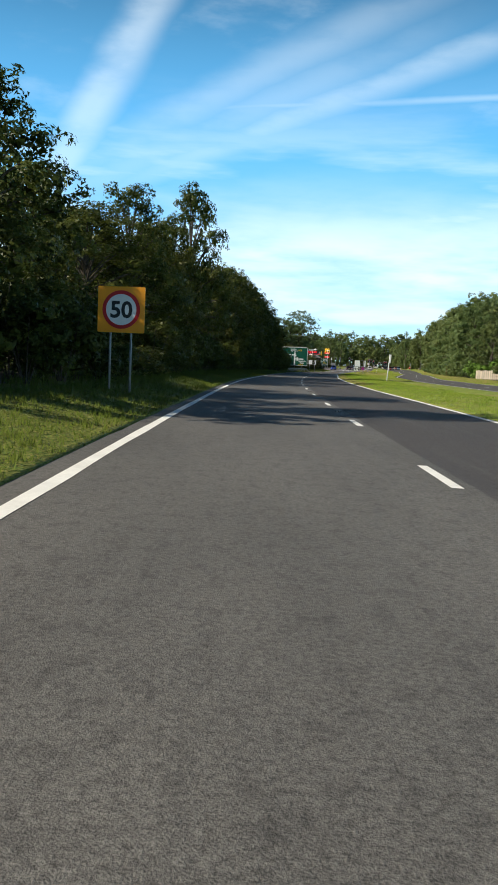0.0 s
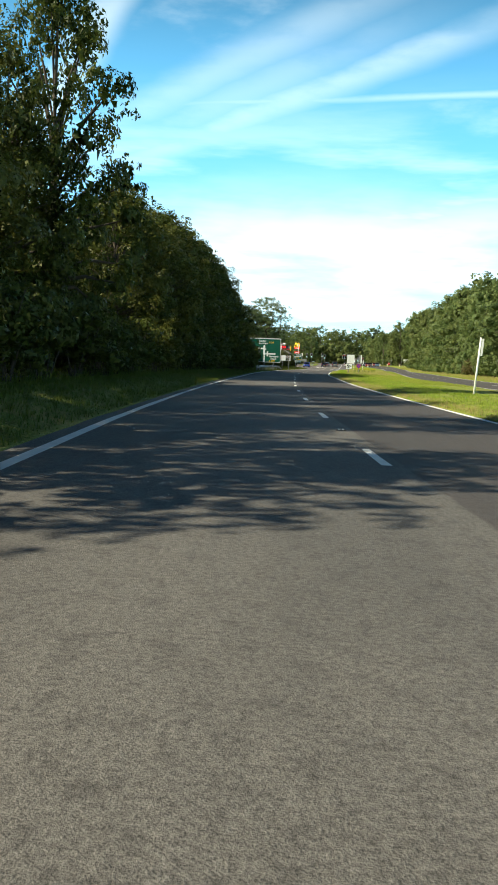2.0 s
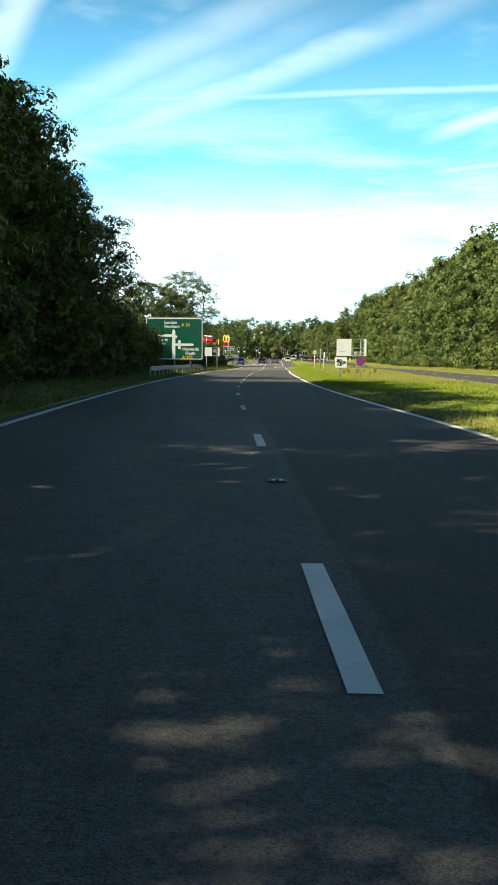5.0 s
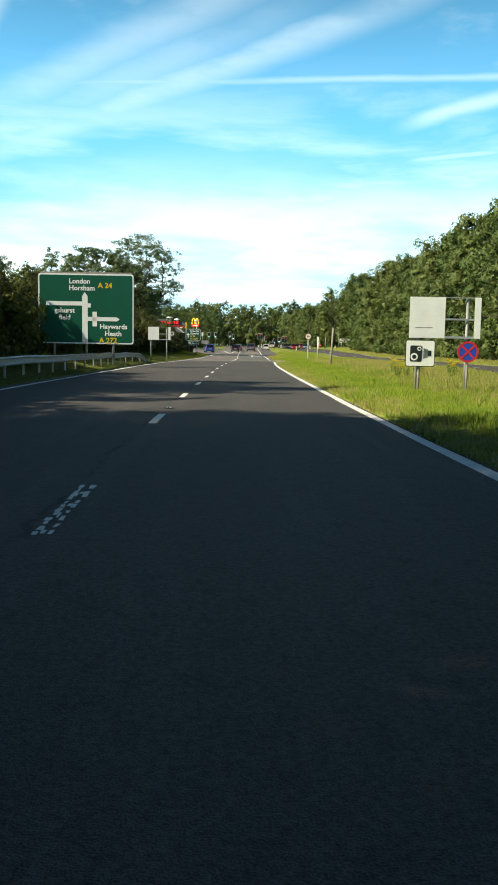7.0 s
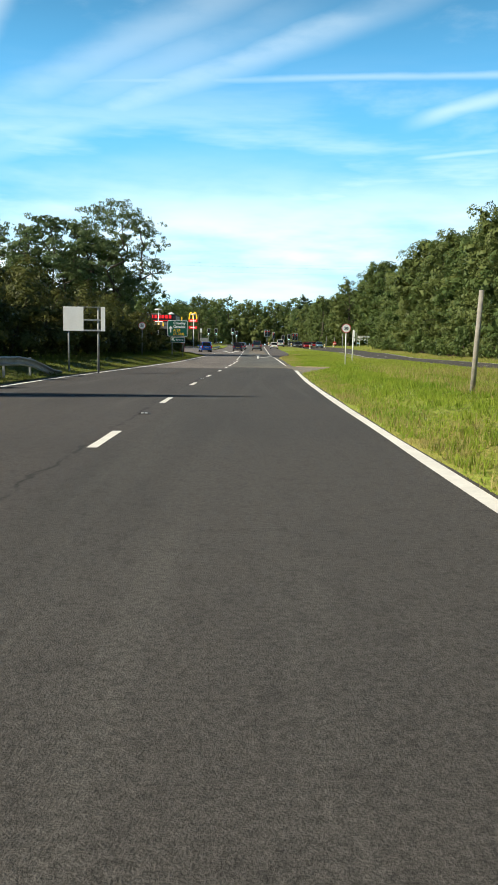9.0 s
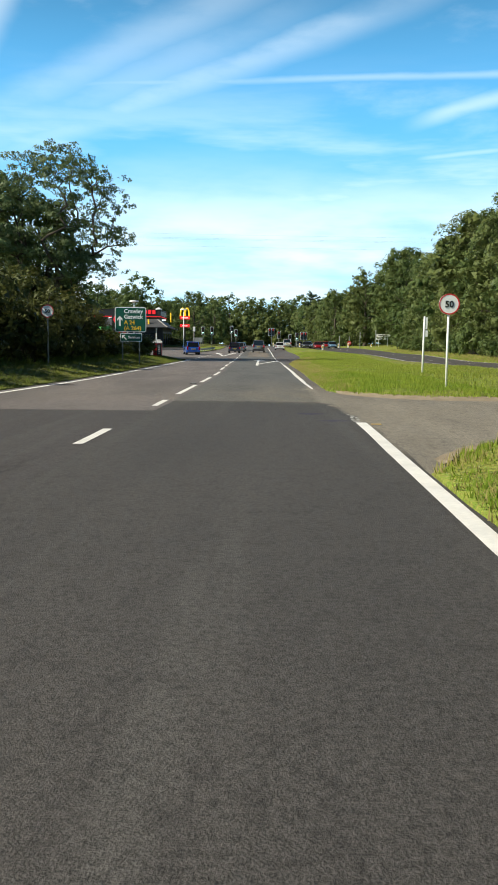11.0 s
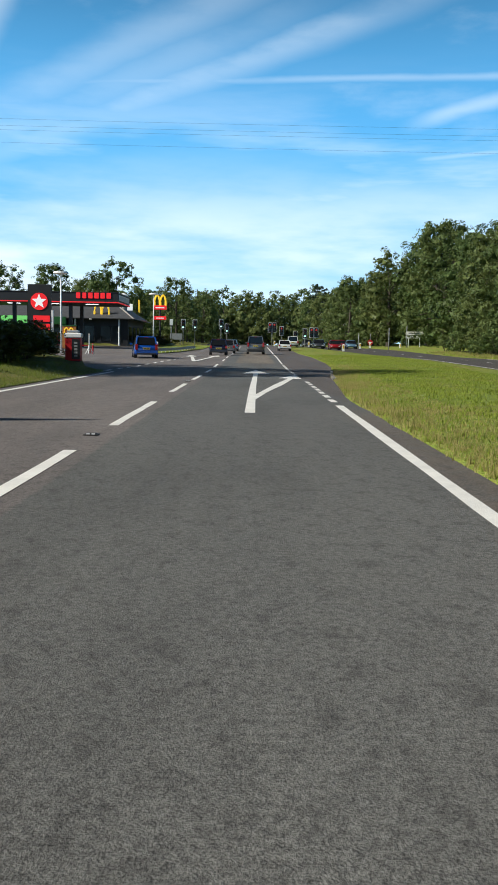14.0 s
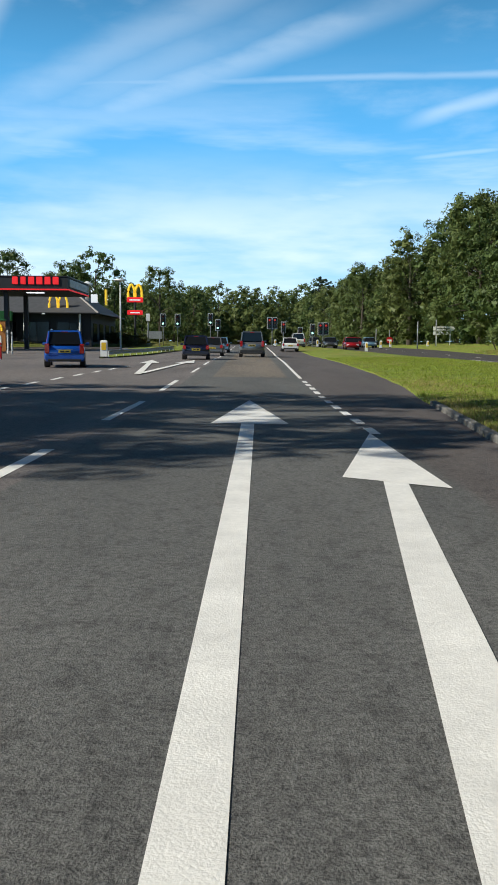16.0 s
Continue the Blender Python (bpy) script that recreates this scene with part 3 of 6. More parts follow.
apron = strip("forecourt", lambda y: -48.0, lambda y: float(np.interp(y, [365, 374, 382, 396], [-12.5, -13.2, -16.0, -16.0])), 365.5, 396, 2.0, M["tarmac"], 0.06, 5, label="dark asphalt forecourt round the restaurant")
tagged(apron, category="forecourt", kind="structure")


# ---------------------------------------------------------------- road markings
def dash(y0, length, d=0.0, w=0.12, mat="paint", parent=road, name="dash"):
    return strip(name, lambda y: d - w / 2, lambda y: d + w / 2, y0, y0 + length, 1.0, M[mat], 0.005, 2, parent, rough=0.008)


y = 9.05 - 27
while y < 140:
    dash(y, 2.0, 0.0, 0.13, "worn" if 118 < y else "paint")
    y += 9.0
rf = random.Random(4)
for y in (144.3, 152.4, 159.6, 166.7, 173.8, 180.4, 188.4, 196.9, 204.5):
    if y > 150:
        dash(y, 2.0, 0.0, 0.13)
        continue
    # a dash worn down to broken flakes of paint
    for sg, n in ((-1, 13), (1, 9), (0, 4)):
        for k in range(n):
            dash(y + 2.0 * (k + rf.uniform(0, 0.35)) / n, rf.uniform(0.09, 0.19), sg * 0.045 + rf.uniform(-0.008, 0.008), rf.uniform(0.025, 0.05), name="worn_dash_flake")
for y, q in ((211.9, 2.0), (218.9, 2.0), (223.4, 5.3), (231.1, 4.9), (238.7, 5.4)):
    dash(y, q, 0.02, 0.14)
for y, q in ((248.2, 5.6), (256.9, 5.7), (266.7, 5.1), (275.2, 5.1), (284.3, 5.0), (293.3, 5.0)):
    dash(y, q, -0.08, 0.15)
for y in (304, 313, 322, 331, 340, 349, 358, 367, 376, 385):
    dash(y, 5.0, 0.02, 0.13)
for i, (a, b) in enumerate(((-60, 40), (40, 130), (130, 214), (214, 283))):
    strip("edge_line", lambda y: edges(y)[0] + 0.32, lambda y: edges(y)[0] + 0.5, a, b, 2.0, M["paint"], 0.005, 2, road, rough=0.012)
for a, b in ((-60, 40), (40, 91.5), (99, 160), (160, 215.4)):
    strip("edge_line", lambda y: edges(y)[1] - 0.24, lambda y: edges(y)[1] - 0.07, a, b, 2.0, M["paint"], 0.005, 2, road, rough=0.012)
for y, q, u, w in ((215.55, 0.22, 0.2, 0.12), (215.85, 0.16, 0.24, 0.06), (215.95, 0.2, 0.14, 0.05), (216.22, 0.3, 0.21, 0.05), (216.3, 0.14, 0.13, 0.06), (216.6, 0.22, 0.17, 0.08), (216.95, 0.12, 0.22, 0.05)):
    dash(y, q, edges(y)[1] - u, w, "worn", name="worn_line_fragment")


def line_d(y):
    """Offset of the offside edge line past the crossing."""
    return float(np.interp(y, [226.8, 229, 231, 236, 240, 250, 255, 258, 262.4], [3.71, 3.69, 3.66, 3.65, 3.66, 3.79, 3.86, 3.9, 3.97]))


strip("edge_line", lambda y: line_d(y) - 0.03 - 0.05 * smooth((y - 226.5) / 8), lambda y: line_d(y) + 0.03 + 0.05 * smooth((y - 226.5) / 8), 226.8, 262.4, 2.0, M["paint"], 0.005, 2, road, rough=0.012)
for y in (92.2, 94.6, 96.9):
    dash(y, 1.7, edges(y)[1] - 0.19, 0.17, name="edge_dash")
for y in (263.5, 265.35, 267.15, 268.85, 270.6, 272.6, 274.3):
    dash(y, 1.05, float(np.interp(y, [263.5, 267, 271, 274], [3.98, 4.03, 4.08, 4.12])), 0.15, name="edge_dash")
for k in range(10):
    dash(282.4 + 1.68 * k, 0.95, 4.13, 0.15, name="edge_dash")
strip("edge_line", lambda y: float(np.interp(y, [299, 320, 348], [4.05, 4.17, 4.38])), lambda y: float(np.interp(y, [299, 320, 348], [4.17, 4.31, 4.54])), 300, 385, 2.0, M["paint"], 0.005, 2, road)
for k in range(10):
    dash(284.5 + 2.7 * k, 1.5, float(np.interp(284.5 + 2.7 * k, [284, 289, 296, 309], [-4.9, -4.7, -4.3, -3.4])), 0.17, name="give_way_dash")
for k in range(40):
    dash(60 + 9 * k, 2.0, (edges(60 + 9 * k)[2] + edges(60 + 9 * k)[3]) / 2, 0.13, parent=road_other)
for q in (0, 1):
    strip("edge_line", lambda y, q=q: edges(y)[2 + q] + (0.3 if q == 0 else -0.45), lambda y, q=q: edges(y)[2 + q] + (0.45 if q == 0 else -0.3), -60, 330, 3.0, M["paint"], 0.005, 2, road_other)


def flat_shape(name, pts, mat, parent, lift=0.004):
    """A painted figure from its outline (offset, distance)."""
    bm = bmesh.new()
    bm.faces.new([bm.verts.new((lane_x(q) + d, q, level(q) + lift)) for d, q in pts])
    bmesh.ops.triangulate(bm, faces=bm.faces[:])
    me = bpy.data.meshes.new(name)
    bm.to_mesh(me)
    bm.free()
    me.materials.append(M[mat])
    ob = new(name, me)
    ob.parent = parent
    return ob


flat_shape("arrow_stem", [(1.92, 259.9), (2.12, 259.9), (2.16, 264.0), (2.21, 269.2), (2.24, 272.0), (2.34, 280.0), (2.39, 284.0), (2.18, 284.0), (2.14, 280.0), (2.03, 271.0), (1.98, 266.0)], "paint", road)
flat_shape("arrow_head", [(1.68, 283.9), (2.95, 283.9), (2.32, 290.0)], "paint", road, 0.006)
flat_shape("arrow_stem", [(2.12, 263.6), (2.5, 267.3), (2.76, 269.4), (3.09, 271.9), (3.77, 278.1), (3.56, 278.2), (2.82, 272.1), (2.54, 269.5), (2.12, 265.6)], "paint", road, 0.006)
flat_shape("arrow_head", [(3.19, 278.3), (4.1, 277.7), (4.05, 282.5)], "paint", road, 0.008)
flat_shape("arrow_stem", [(-2.0, 301.9), (-1.72, 301.9), (-2.75, 314.0), (-3.0, 314.0)], "paint", road, 0.03)
flat_shape("arrow_head", [(-3.35, 313.6), (-2.4, 314.4), (-3.4, 319.7)], "paint", road, 0.034)
flat_shape("arrow_stem", [(-1.95, 302.5), (-1.68, 302.5), (-1.0, 314.4), (-1.25, 314.4)], "paint", road, 0.034)
flat_shape("arrow_head", [(-1.6, 314.0), (-0.6, 314.6), (-0.9, 319.5)], "paint", road, 0.038)


def road_stud(d, y):
    s = Shape().box((0, 0, 0.006), (0.2, 0.2, 0.012), bev=0.008).box((0, 0, 0.018), (0.13, 0.12, 0.014), bev=0.006)
    ob = part("road_stud", s, M["stud"], road)
    for sg in (-1, 1):
        part("reflector", Shape().box((sg * 0.035, -0.06, 0.019), (0.045, 0.014, 0.014)), M["white"], ob)
    ob.matrix_basis = pose(lane_x(y) + d, y, level(y) + 0.003)


for y in [5.55 + 18 * k for k in range(-1, 8)] + [155.9, 170.0, 185.5, 202.0]:
    road_stud(0.0, y)
for y in (229.9, 237.9, 255.5, 273.7):
    road_stud(-0.15, y)
part("yellow_mark", Shape().box((lane_x(215.1) + 4.16, 215.1, 0.008), (0.16, 0.06, 0.008)), M["yellow"], road)


def crossing_lip(sign):
    """Pale grit where the grass meets the paved crossing."""
    rnd, v, f = random.Random(3), [], []
    ds = np.linspace(4.3, 9.5, 40)
    for d in ds:
        lo, hi = 216.5, 228.0 if sign > 0 else 205.0
        for _ in range(30):
            m = (lo + hi) / 2
            lo, hi = (m, hi) if in_crossing(float(d), m) > 0 else (lo, m)
        for q in (-0.6 - rnd.uniform(0, 0.5) * rnd.uniform(0, 1), -0.35, 0.05, 0.3 + rnd.uniform(0, 0.25)):
            y = lo + sign * q
            v.append((lane_x(y) + d, y, -0.03 if q < -0.4 else max(ground_z(float(d), y), -0.012) + 0.006 + (0.004 if q > 0 else 0.0)))
    for i in range(len(ds) - 1):
        for k in range(3):
            a = i * 4 + k
            f.append((a, a + 4, a + 5, a + 1) if sign < 0 else (a, a + 1, a + 5, a + 4))
    ob = new("grit_edge", Shape().add(v, f).mesh("grit_edge", M["dirt"], True))
    tagged(ob, "pale grit and dirt at the mouth of the crossing", "verge", kind="structure")


crossing_lip(1)
crossing_lip(-1)
grit, rg = Shape(), random.Random(8)
for k in range(520):
    y = rg.uniform(213.5, 225.0)
    d = rg.uniform(4.0, 8.0)
    if in_crossing(d, y) < -0.4:
        continue
    q = rg.uniform(0.004, 0.013)
    z = max(ground_z(d, y), -0.012) if d > edges(y)[1] else 0.0
    grit.box((lane_x(y) + d, y, z + q * 0.3), (q * rg.uniform(0.8, 1.6), q, q * 0.8), bev=q * 0.25)
tagged(part("loose_grit", grit, M["stone"]), "loose small stones scattered over the dusty crossing", "gravel", kind="stuff")


# ---------------------------------------------------------------- trees and bushes
def unit(a):
    return a / np.linalg.norm(a, axis=1)[:, None]


def clumps_of(rnd, lobes, per, k):
    """Small clumps of foliage over the upper and outer sides of lobes (centre, radii): centres, radii and outward directions."""
    n = len(lobes) * per
    c = np.repeat(np.array([q[0] for q in lobes]), per, 0)
    r = np.repeat(np.array([q[1] for q in lobes]), per, 0)
    u = unit(rnd.normal(size=(n, 3)))
    under = (u[:, 2] < -0.2) & (rnd.uniform(0, 1, n) < 0.6)
    u[under, 2] *= -1
    p = c + u * r * rnd.uniform(0.62, 1.06, (n, 1))
    return p, r * k * rnd.uniform(0.6, 1.3, (n, 1)), u


def leaf_cloud(rnd, lobes, count, size, per=8, k=0.4):
    """Many small leaves in clumps over a set of lobes; returns vertices, faces and the clumps' soft normals."""
    c, r, u = clumps_of(rnd, lobes, per, k)
    w = r[:, 0] * r[:, 2]
    pick = rnd.choice(len(c), count, p=w / w.sum())
    c, r, u = c[pick], r[pick], u[pick]
    d = unit(rnd.normal(size=(count, 3)) + u * 0.7)
    p = c + d * r * (1 - np.abs(rnd.normal(0, 0.24, count)))[:, None]
    n = unit(d * 0.75 + u * 0.5 + rnd.normal(size=(count, 3)) * 0.16 + np.array([0, 0, 0.12]))
    out = unit(n + rnd.normal(size=(count, 3)) * 0.3)
    t = unit(np.cross(out, rnd.normal(size=(count, 3))))
    s = np.cross(out, t)
    L = (size * rnd.uniform(0.6, 1.35, count))[:, None]
    W = L * rnd.uniform(0.45, 0.7, count)[:, None]
    v = np.stack([p - t * L, p + t * L * 0.7 + s * W, p + t * L * 0.9 - s * W], 1).reshape(-1, 3)
    return v, np.arange(count)[:, None] * 3 + [0, 2, 1], np.repeat(n, 3, 0)


def fast_mesh(name, v, f, mat, normals=None):
    me = bpy.data.meshes.new(name)
    me.vertices.add(len(v))
    me.vertices.foreach_set("co", np.asarray(v, np.float32).ravel())
    k = f.shape[1]
    me.loops.add(f.size)
    me.loops.foreach_set("vertex_index", f.astype(np.int32).ravel())
    me.polygons.add(len(f))
    me.polygons.foreach_set("loop_start", np.arange(0, f.size, k, dtype=np.int32))
    me.materials.append(mat)
    me.update(calc_edges=True)
    if normals is not None:
        me.shade_smooth()
        me.normals_split_custom_set_from_vertices(normals.tolist())
    return me


def with_inner(rnd, v, f, n, lobes, per, k):
    """Adds larger leaf sprays deep inside each lobe, which make the crown dense."""
    m = len(lobes) * per
    c = np.repeat(np.array([q[0] for q in lobes]), per, 0)
    r = np.repeat(np.array([q[1] for q in lobes]), per, 0)
    u = unit(rnd.normal(size=(m, 3)))
    p = c + u * r * rnd.uniform(0.05, 0.55, (m, 1))
    out = unit(u + rnd.normal(size=(m, 3)) * 0.6)
    t = unit(np.cross(out, rnd.normal(size=(m, 3))))
    w = np.cross(out, t)
    q = r[:, :1] * k * rnd.uniform(0.7, 1.2, (m, 1))
    tv = np.stack([p - t * q, p + t * q * 0.5 + w * q * 0.8, p + t * q * 0.6 - w * q * 0.7], 1).reshape(-1, 3)
    tf = np.arange(m)[:, None] * 3 + np.array([0, 2, 1]) + len(v)
    return np.concatenate([v, tv]), np.concatenate([f, tf]), np.concatenate([n, np.repeat(u, 3, 0)])


def tree_meshes(seed, height, spread, base, leaves, size, mat, lobes=26, open_=0.0, fine=False):
    """The trunk with its limbs and the crown of one tree that stands at the origin."""
    rnd = np.random.default_rng(seed)
    trunk = Shape()
    lean = rnd.uniform(-0.05, 0.05, 2) * height
    top = Vector((lean[0], lean[1], height * 0.82))
    r0 = height * 0.02 + 0.04
    trunk.tube([(0, 0, -0.4), (0, 0, 0.3), top * 0.4, top * 0.75, top], [r0 * 1.5, r0 * 1.1, r0 * 0.8, r0 * 0.45, 0.03], 8)
    ls = []
    for i in range(lobes):
        k = (i + 0.5) / lobes
        z = base + (height - base) * (k ** 0.85)
        prof = math.sin(math.pi * min(1.0, (0.14 + (0.86 if fine else 0.77) * k) ** 0.75)) ** 0.6
        ang = i * 2.4 + rnd.uniform(-0.5, 0.5)
        rr = spread * prof * rnd.uniform(0.5, 0.95)
        c = np.array([math.cos(ang) * rr + lean[0] * k, math.sin(ang) * rr + lean[1] * k, z])
        s = spread * rnd.uniform(0.19, 0.42) * (1.0 - 0.25 * k) * (1 - 0.3 * open_)
        ls.append((c, np.array([s, s, s * rnd.uniform(0.62, 0.95)])))
        j = Vector(c)
        st = top * (0.25 + 0.6 * k)
        if z > base * 0.7 and (fine or i % 3 == 0):
            mid = (st + j) * 0.5 + Vector((0, 0, s * 0.2))
            trunk.tube([st, mid, j], [r0 * 0.42 * (1 - 0.6 * k), r0 * 0.22, 0.02], 5 if fine else 3, False)
    # sprays that break the outline
    for i in range(lobes // 2):
        ang, k = rnd.uniform(0, 6.28), rnd.uniform(0.25, 1.0)
        prof = math.sin(math.pi * min(1.0, (0.14 + 0.86 * k) ** 0.75)) ** 0.6
        rr = spread * prof * (rnd.uniform(0.9, 1.1) if fine else rnd.uniform(0.8, 1.0))
        s = spread * rnd.uniform(0.1, 0.19)
        k *= 1.0 if fine else 0.92
        ls.append((np.array([math.cos(ang) * rr, math.sin(ang) * rr, base + (height - base) * k * rnd.uniform(0.97, 1.07)]), np.array([s, s, s * 0.8])))
    v, f, n = leaf_cloud(rnd, ls, leaves, size)
    if open_ < 0.3:
        v, f, n = with_inner(rnd, v, f, n, ls[:lobes], 46 if fine else 30, 0.14 if fine else 0.29)
    return trunk.mesh("trunk", M["bark"], True), fast_mesh("crown", v, f, mat, n)


def airy_tree(seed, height, spread, base, clumps, leaves, size, mat):
    """A tall open tree: forking limbs that end in many separate clumps of leaves."""
    rnd = np.random.default_rng(seed)
    mid, half = (height + base) / 2, (height - base) / 2
    ends = []
    while len(ends) < clumps:
        u = rnd.normal(size=3)
        u /= np.linalg.norm(u)
        k = rnd.uniform(0.35, 1.0) ** 0.45
        z = mid + u[2] * half * k * 0.93
        w = spread * (1.0 if z < mid else 0.96)
        c = np.array([u[0] * w * k, u[1] * w * k, z + 0.05 * height * (1 - k)])
        if all(np.linalg.norm(c - q) > spread * 0.15 for q in ends):
            ends.append(c)
    ends.sort(key=lambda c: np.linalg.norm(c - np.array([0, 0, base])))
    fork = height * 0.33
    nodes = [np.array([0, 0, -0.4]), np.array([0, 0, fork * 0.5]), np.array([0.1, 0, fork]), np.array([0.3, 0.1, height * 0.5]), np.array([0.2, -0.1, height * 0.66])]
    up = [-1, 0, 1, 2, 3]
    tips = []
    for c in ends:
        best = min(range(1, len(nodes)), key=lambda j: np.linalg.norm(c - nodes[j]) + 2.5 * max(0.0, nodes[j][2] - c[2] + 0.5) + 0.25 * np.linalg.norm(nodes[j] - nodes[2]))
        a = nodes[best]
        bend = (a + c) / 2 + np.array([rnd.uniform(-0.25, 0.25), rnd.uniform(-0.25, 0.25), 0.12 * np.linalg.norm(c - a)])
        nodes += [bend, c]
        up += [best, len(nodes) - 2]
        tips.append(len(nodes) - 1)
    load = [0] * len(nodes)
    for j in tips:
        while j >= 0:
            load[j] += 1
            j = up[j]
    rad = [0.026 * max(1, q) ** 0.58 for q in load]
    trunk = Shape()
    for j in range(1, len(nodes)):
        i = up[j]
        trunk.tube([tuple(nodes[i]), tuple(nodes[j])], [min(rad[i], rad[j] * 1.35) if i > 3 else rad[i], rad[j]], 7 if rad[j] > 0.1 else 5, False)
    ls = []
    for c in ends:
        s = spread * rnd.uniform(0.1, 0.2)
        ls.append((c, np.array([s * rnd.uniform(0.8, 1.35), s * rnd.uniform(0.8, 1.35), s * rnd.uniform(0.5, 0.8)])))
        for _ in range(2):
            o = rnd.normal(size=3) * s * np.array([0.9, 0.9, 0.6])
            ls.append((c + o, np.array([s, s, s * 0.7]) * rnd.uniform(0.4, 0.65)))
    v, f, n = leaf_cloud(rnd, ls, leaves, size, 4, 0.5)
    v, f, n = with_inner(rnd, v, f, n, ls, 2, 0.22)
    return trunk.mesh("trunk", M["bark"], True), fast_mesh("crown", v, f, mat, n)


def bush_mesh(seed, leaves, size, mat, lobes=12, tall=1.0):
    """A bush about one metre in radius and 1.6 m times tall high."""
    rnd = np.random.default_rng(seed)
    ls = []
    for i in range(lobes):
        a, q = rnd.uniform(0, 6.28), rnd.uniform(0.1, 0.75)
        s = rnd.uniform(0.28, 0.5)
        ls.append((np.array([math.cos(a) * q, math.sin(a) * q, tall * rnd.uniform(0.2, 1.25) * (1 - 0.35 * q)]), np.array([s, s, s * 0.9])))
    v, f, n = leaf_cloud(rnd, ls, leaves, size, 9, 0.4)
    v, f, n = with_inner(rnd, v, f, n, ls, 40, 0.22)
    v[:, 2] = np.maximum(v[:, 2], -0.05)
    base = Shape()
    for i in range(5):
        a = i * 1.26
        base.tube([(0, 0, -0.2), (math.cos(a) * 0.3, math.sin(a) * 0.3, 0.5 * tall), (math.cos(a) * 0.6, math.sin(a) * 0.6, 1.1 * tall)], [0.022, 0.016, 0.006], 5)
    return base.mesh("woody_base", M["bark"]), fast_mesh("foliage", v, f, mat, n)


def plant(meshes, names, kind, label, x, y, rz, s, sink=0.0, group=""):
    th = thing(kind, label, "bush" if kind == "bush" else "tree", group)
    sc = s if isinstance(s, tuple) else (s, s, s)
    th.matrix_basis = Matrix.LocRotScale((x, y, on_ground(x, y) - sink), Euler((0, 0, rz)), sc)
    for nm, me in zip(names, meshes):
        part(nm, me, None, th)
    return th


TR = {}
for i in range(4):
    TR["tall", i] = tree_meshes(15 + i, 15.0, 5.2, 2.0, 14500, 0.128, M["leaf_dark"], 46, 0.0, True)
for i in range(2):
    TR["fine", i] = tree_meshes(41 + i, 18.0, 6.2, 1.0, 15000, 0.17, M["leaf_mid"], 46)
for i in range(4):
    TR["near", i] = tree_meshes(11 + i, 15.0, 5.2, 2.4, 6000, 0.21, M["leaf_dark"], 36)
for i in range(4):
    TR["mid", i] = tree_meshes(31 + i, 18.0, 6.2, 1.0, 7600, 0.2, M["leaf_mid"], 44)
for i in range(3):
    TR["far", i] = tree_meshes(51 + i, 18.0, 6.8, 1.5, 2300, 0.35, M["leaf_mid"], 32)
for i in range(3):
    TR["ash", i] = airy_tree(71 + i, 19.0, 6.7, 4.0, 130 if i == 0 else 100, 19000 if i else 36000, 0.17 if i else 0.115, M["leaf_grey"])
for i in range(2):
    TR["fir", i] = tree_meshes(81 + i, 21.0, 5.0, 7.0, 5000, 0.3, M["leaf_fir"], 22, 0.5)
BU = {}
for i in range(3):
    BU["dark", i] = bush_mesh(101 + i, 2000, 0.058, M["leaf_dark"], 18, 1.6)
    BU["mid", i] = bush_mesh(111 + i, 1500, 0.06, M["leaf_mid"])
    BU["brown", i] = bush_mesh(121 + i, 1500, 0.057, M["leaf_brown"])
for i in range(2):
    BU["scrub", i] = bush_mesh(141 + i, 4300, 0.046, M["leaf_scrub"], 18, 1.2)
BU["bright", 0] = bush_mesh(131, 2200, 0.07, M["leaf_bright"])
TN, BN = ("trunk", "crown"), ("woody_base", "foliage")
rn = random.Random(5)


def tree(kind, i, d, y, s, label, group):
    return plant(TR[kind, i], TN, "tree", label, lane_x(y) + d, y, rn.uniform(0, 6.28), (s * rn.uniform(0.9, 1.1), s * rn.uniform(0.9, 1.1), s), 0.1, group)


def bush(kind, i, d, y, w, h, label, group):
    return plant(BU[kind, i], BN, "bush", label, lane_x(y) + d, y, rn.uniform(0, 6.28), (w, w * rn.uniform(0.85, 1.15), h / {"dark": 2.56, "scrub": 1.92}.get(kind, 1.6)), 0.05, group)


OAK = "dark green broadleaved tree at the edge of roadside woodland"
# tall trees stand where their shade falls over the road, lower ones in between
TALL = [-18, -13, 19, 30, 50, 59, 68.5, 72.5, 76.5] + [101.5 + 4.6 * k for k in range(10)]
for y in TALL:
    tree("tall", rn.randrange(4), rn.uniform(-14.0, -12.6), y, rn.uniform(0.9, 1.0) * float(np.interp(y, [18, 31, 39, 60, 67, 80, 87, 103, 114, 126, 150], [0.86, 0.76, 0.8, 0.84, 0.8, 0.8, 0.84, 0.8, 0.86, 0.98, 1.02])), OAK, "roadside wood")
y = -22.0
while y < 178:
    if min(abs(y - q) for q in TALL) > 2.6:
        tree("near", rn.randrange(4), rn.uniform(-15, -13.4), y, rn.uniform(0.48, 0.6) * (0.55 if -8 < y < 14 else 0.8 if 37 < y < 48 or 82 < y < 99 or y > 149 else 1.0), "smaller dark green tree filling a gap in the woodland edge", "roadside wood")
    y += rn.uniform(3.2, 4.4)
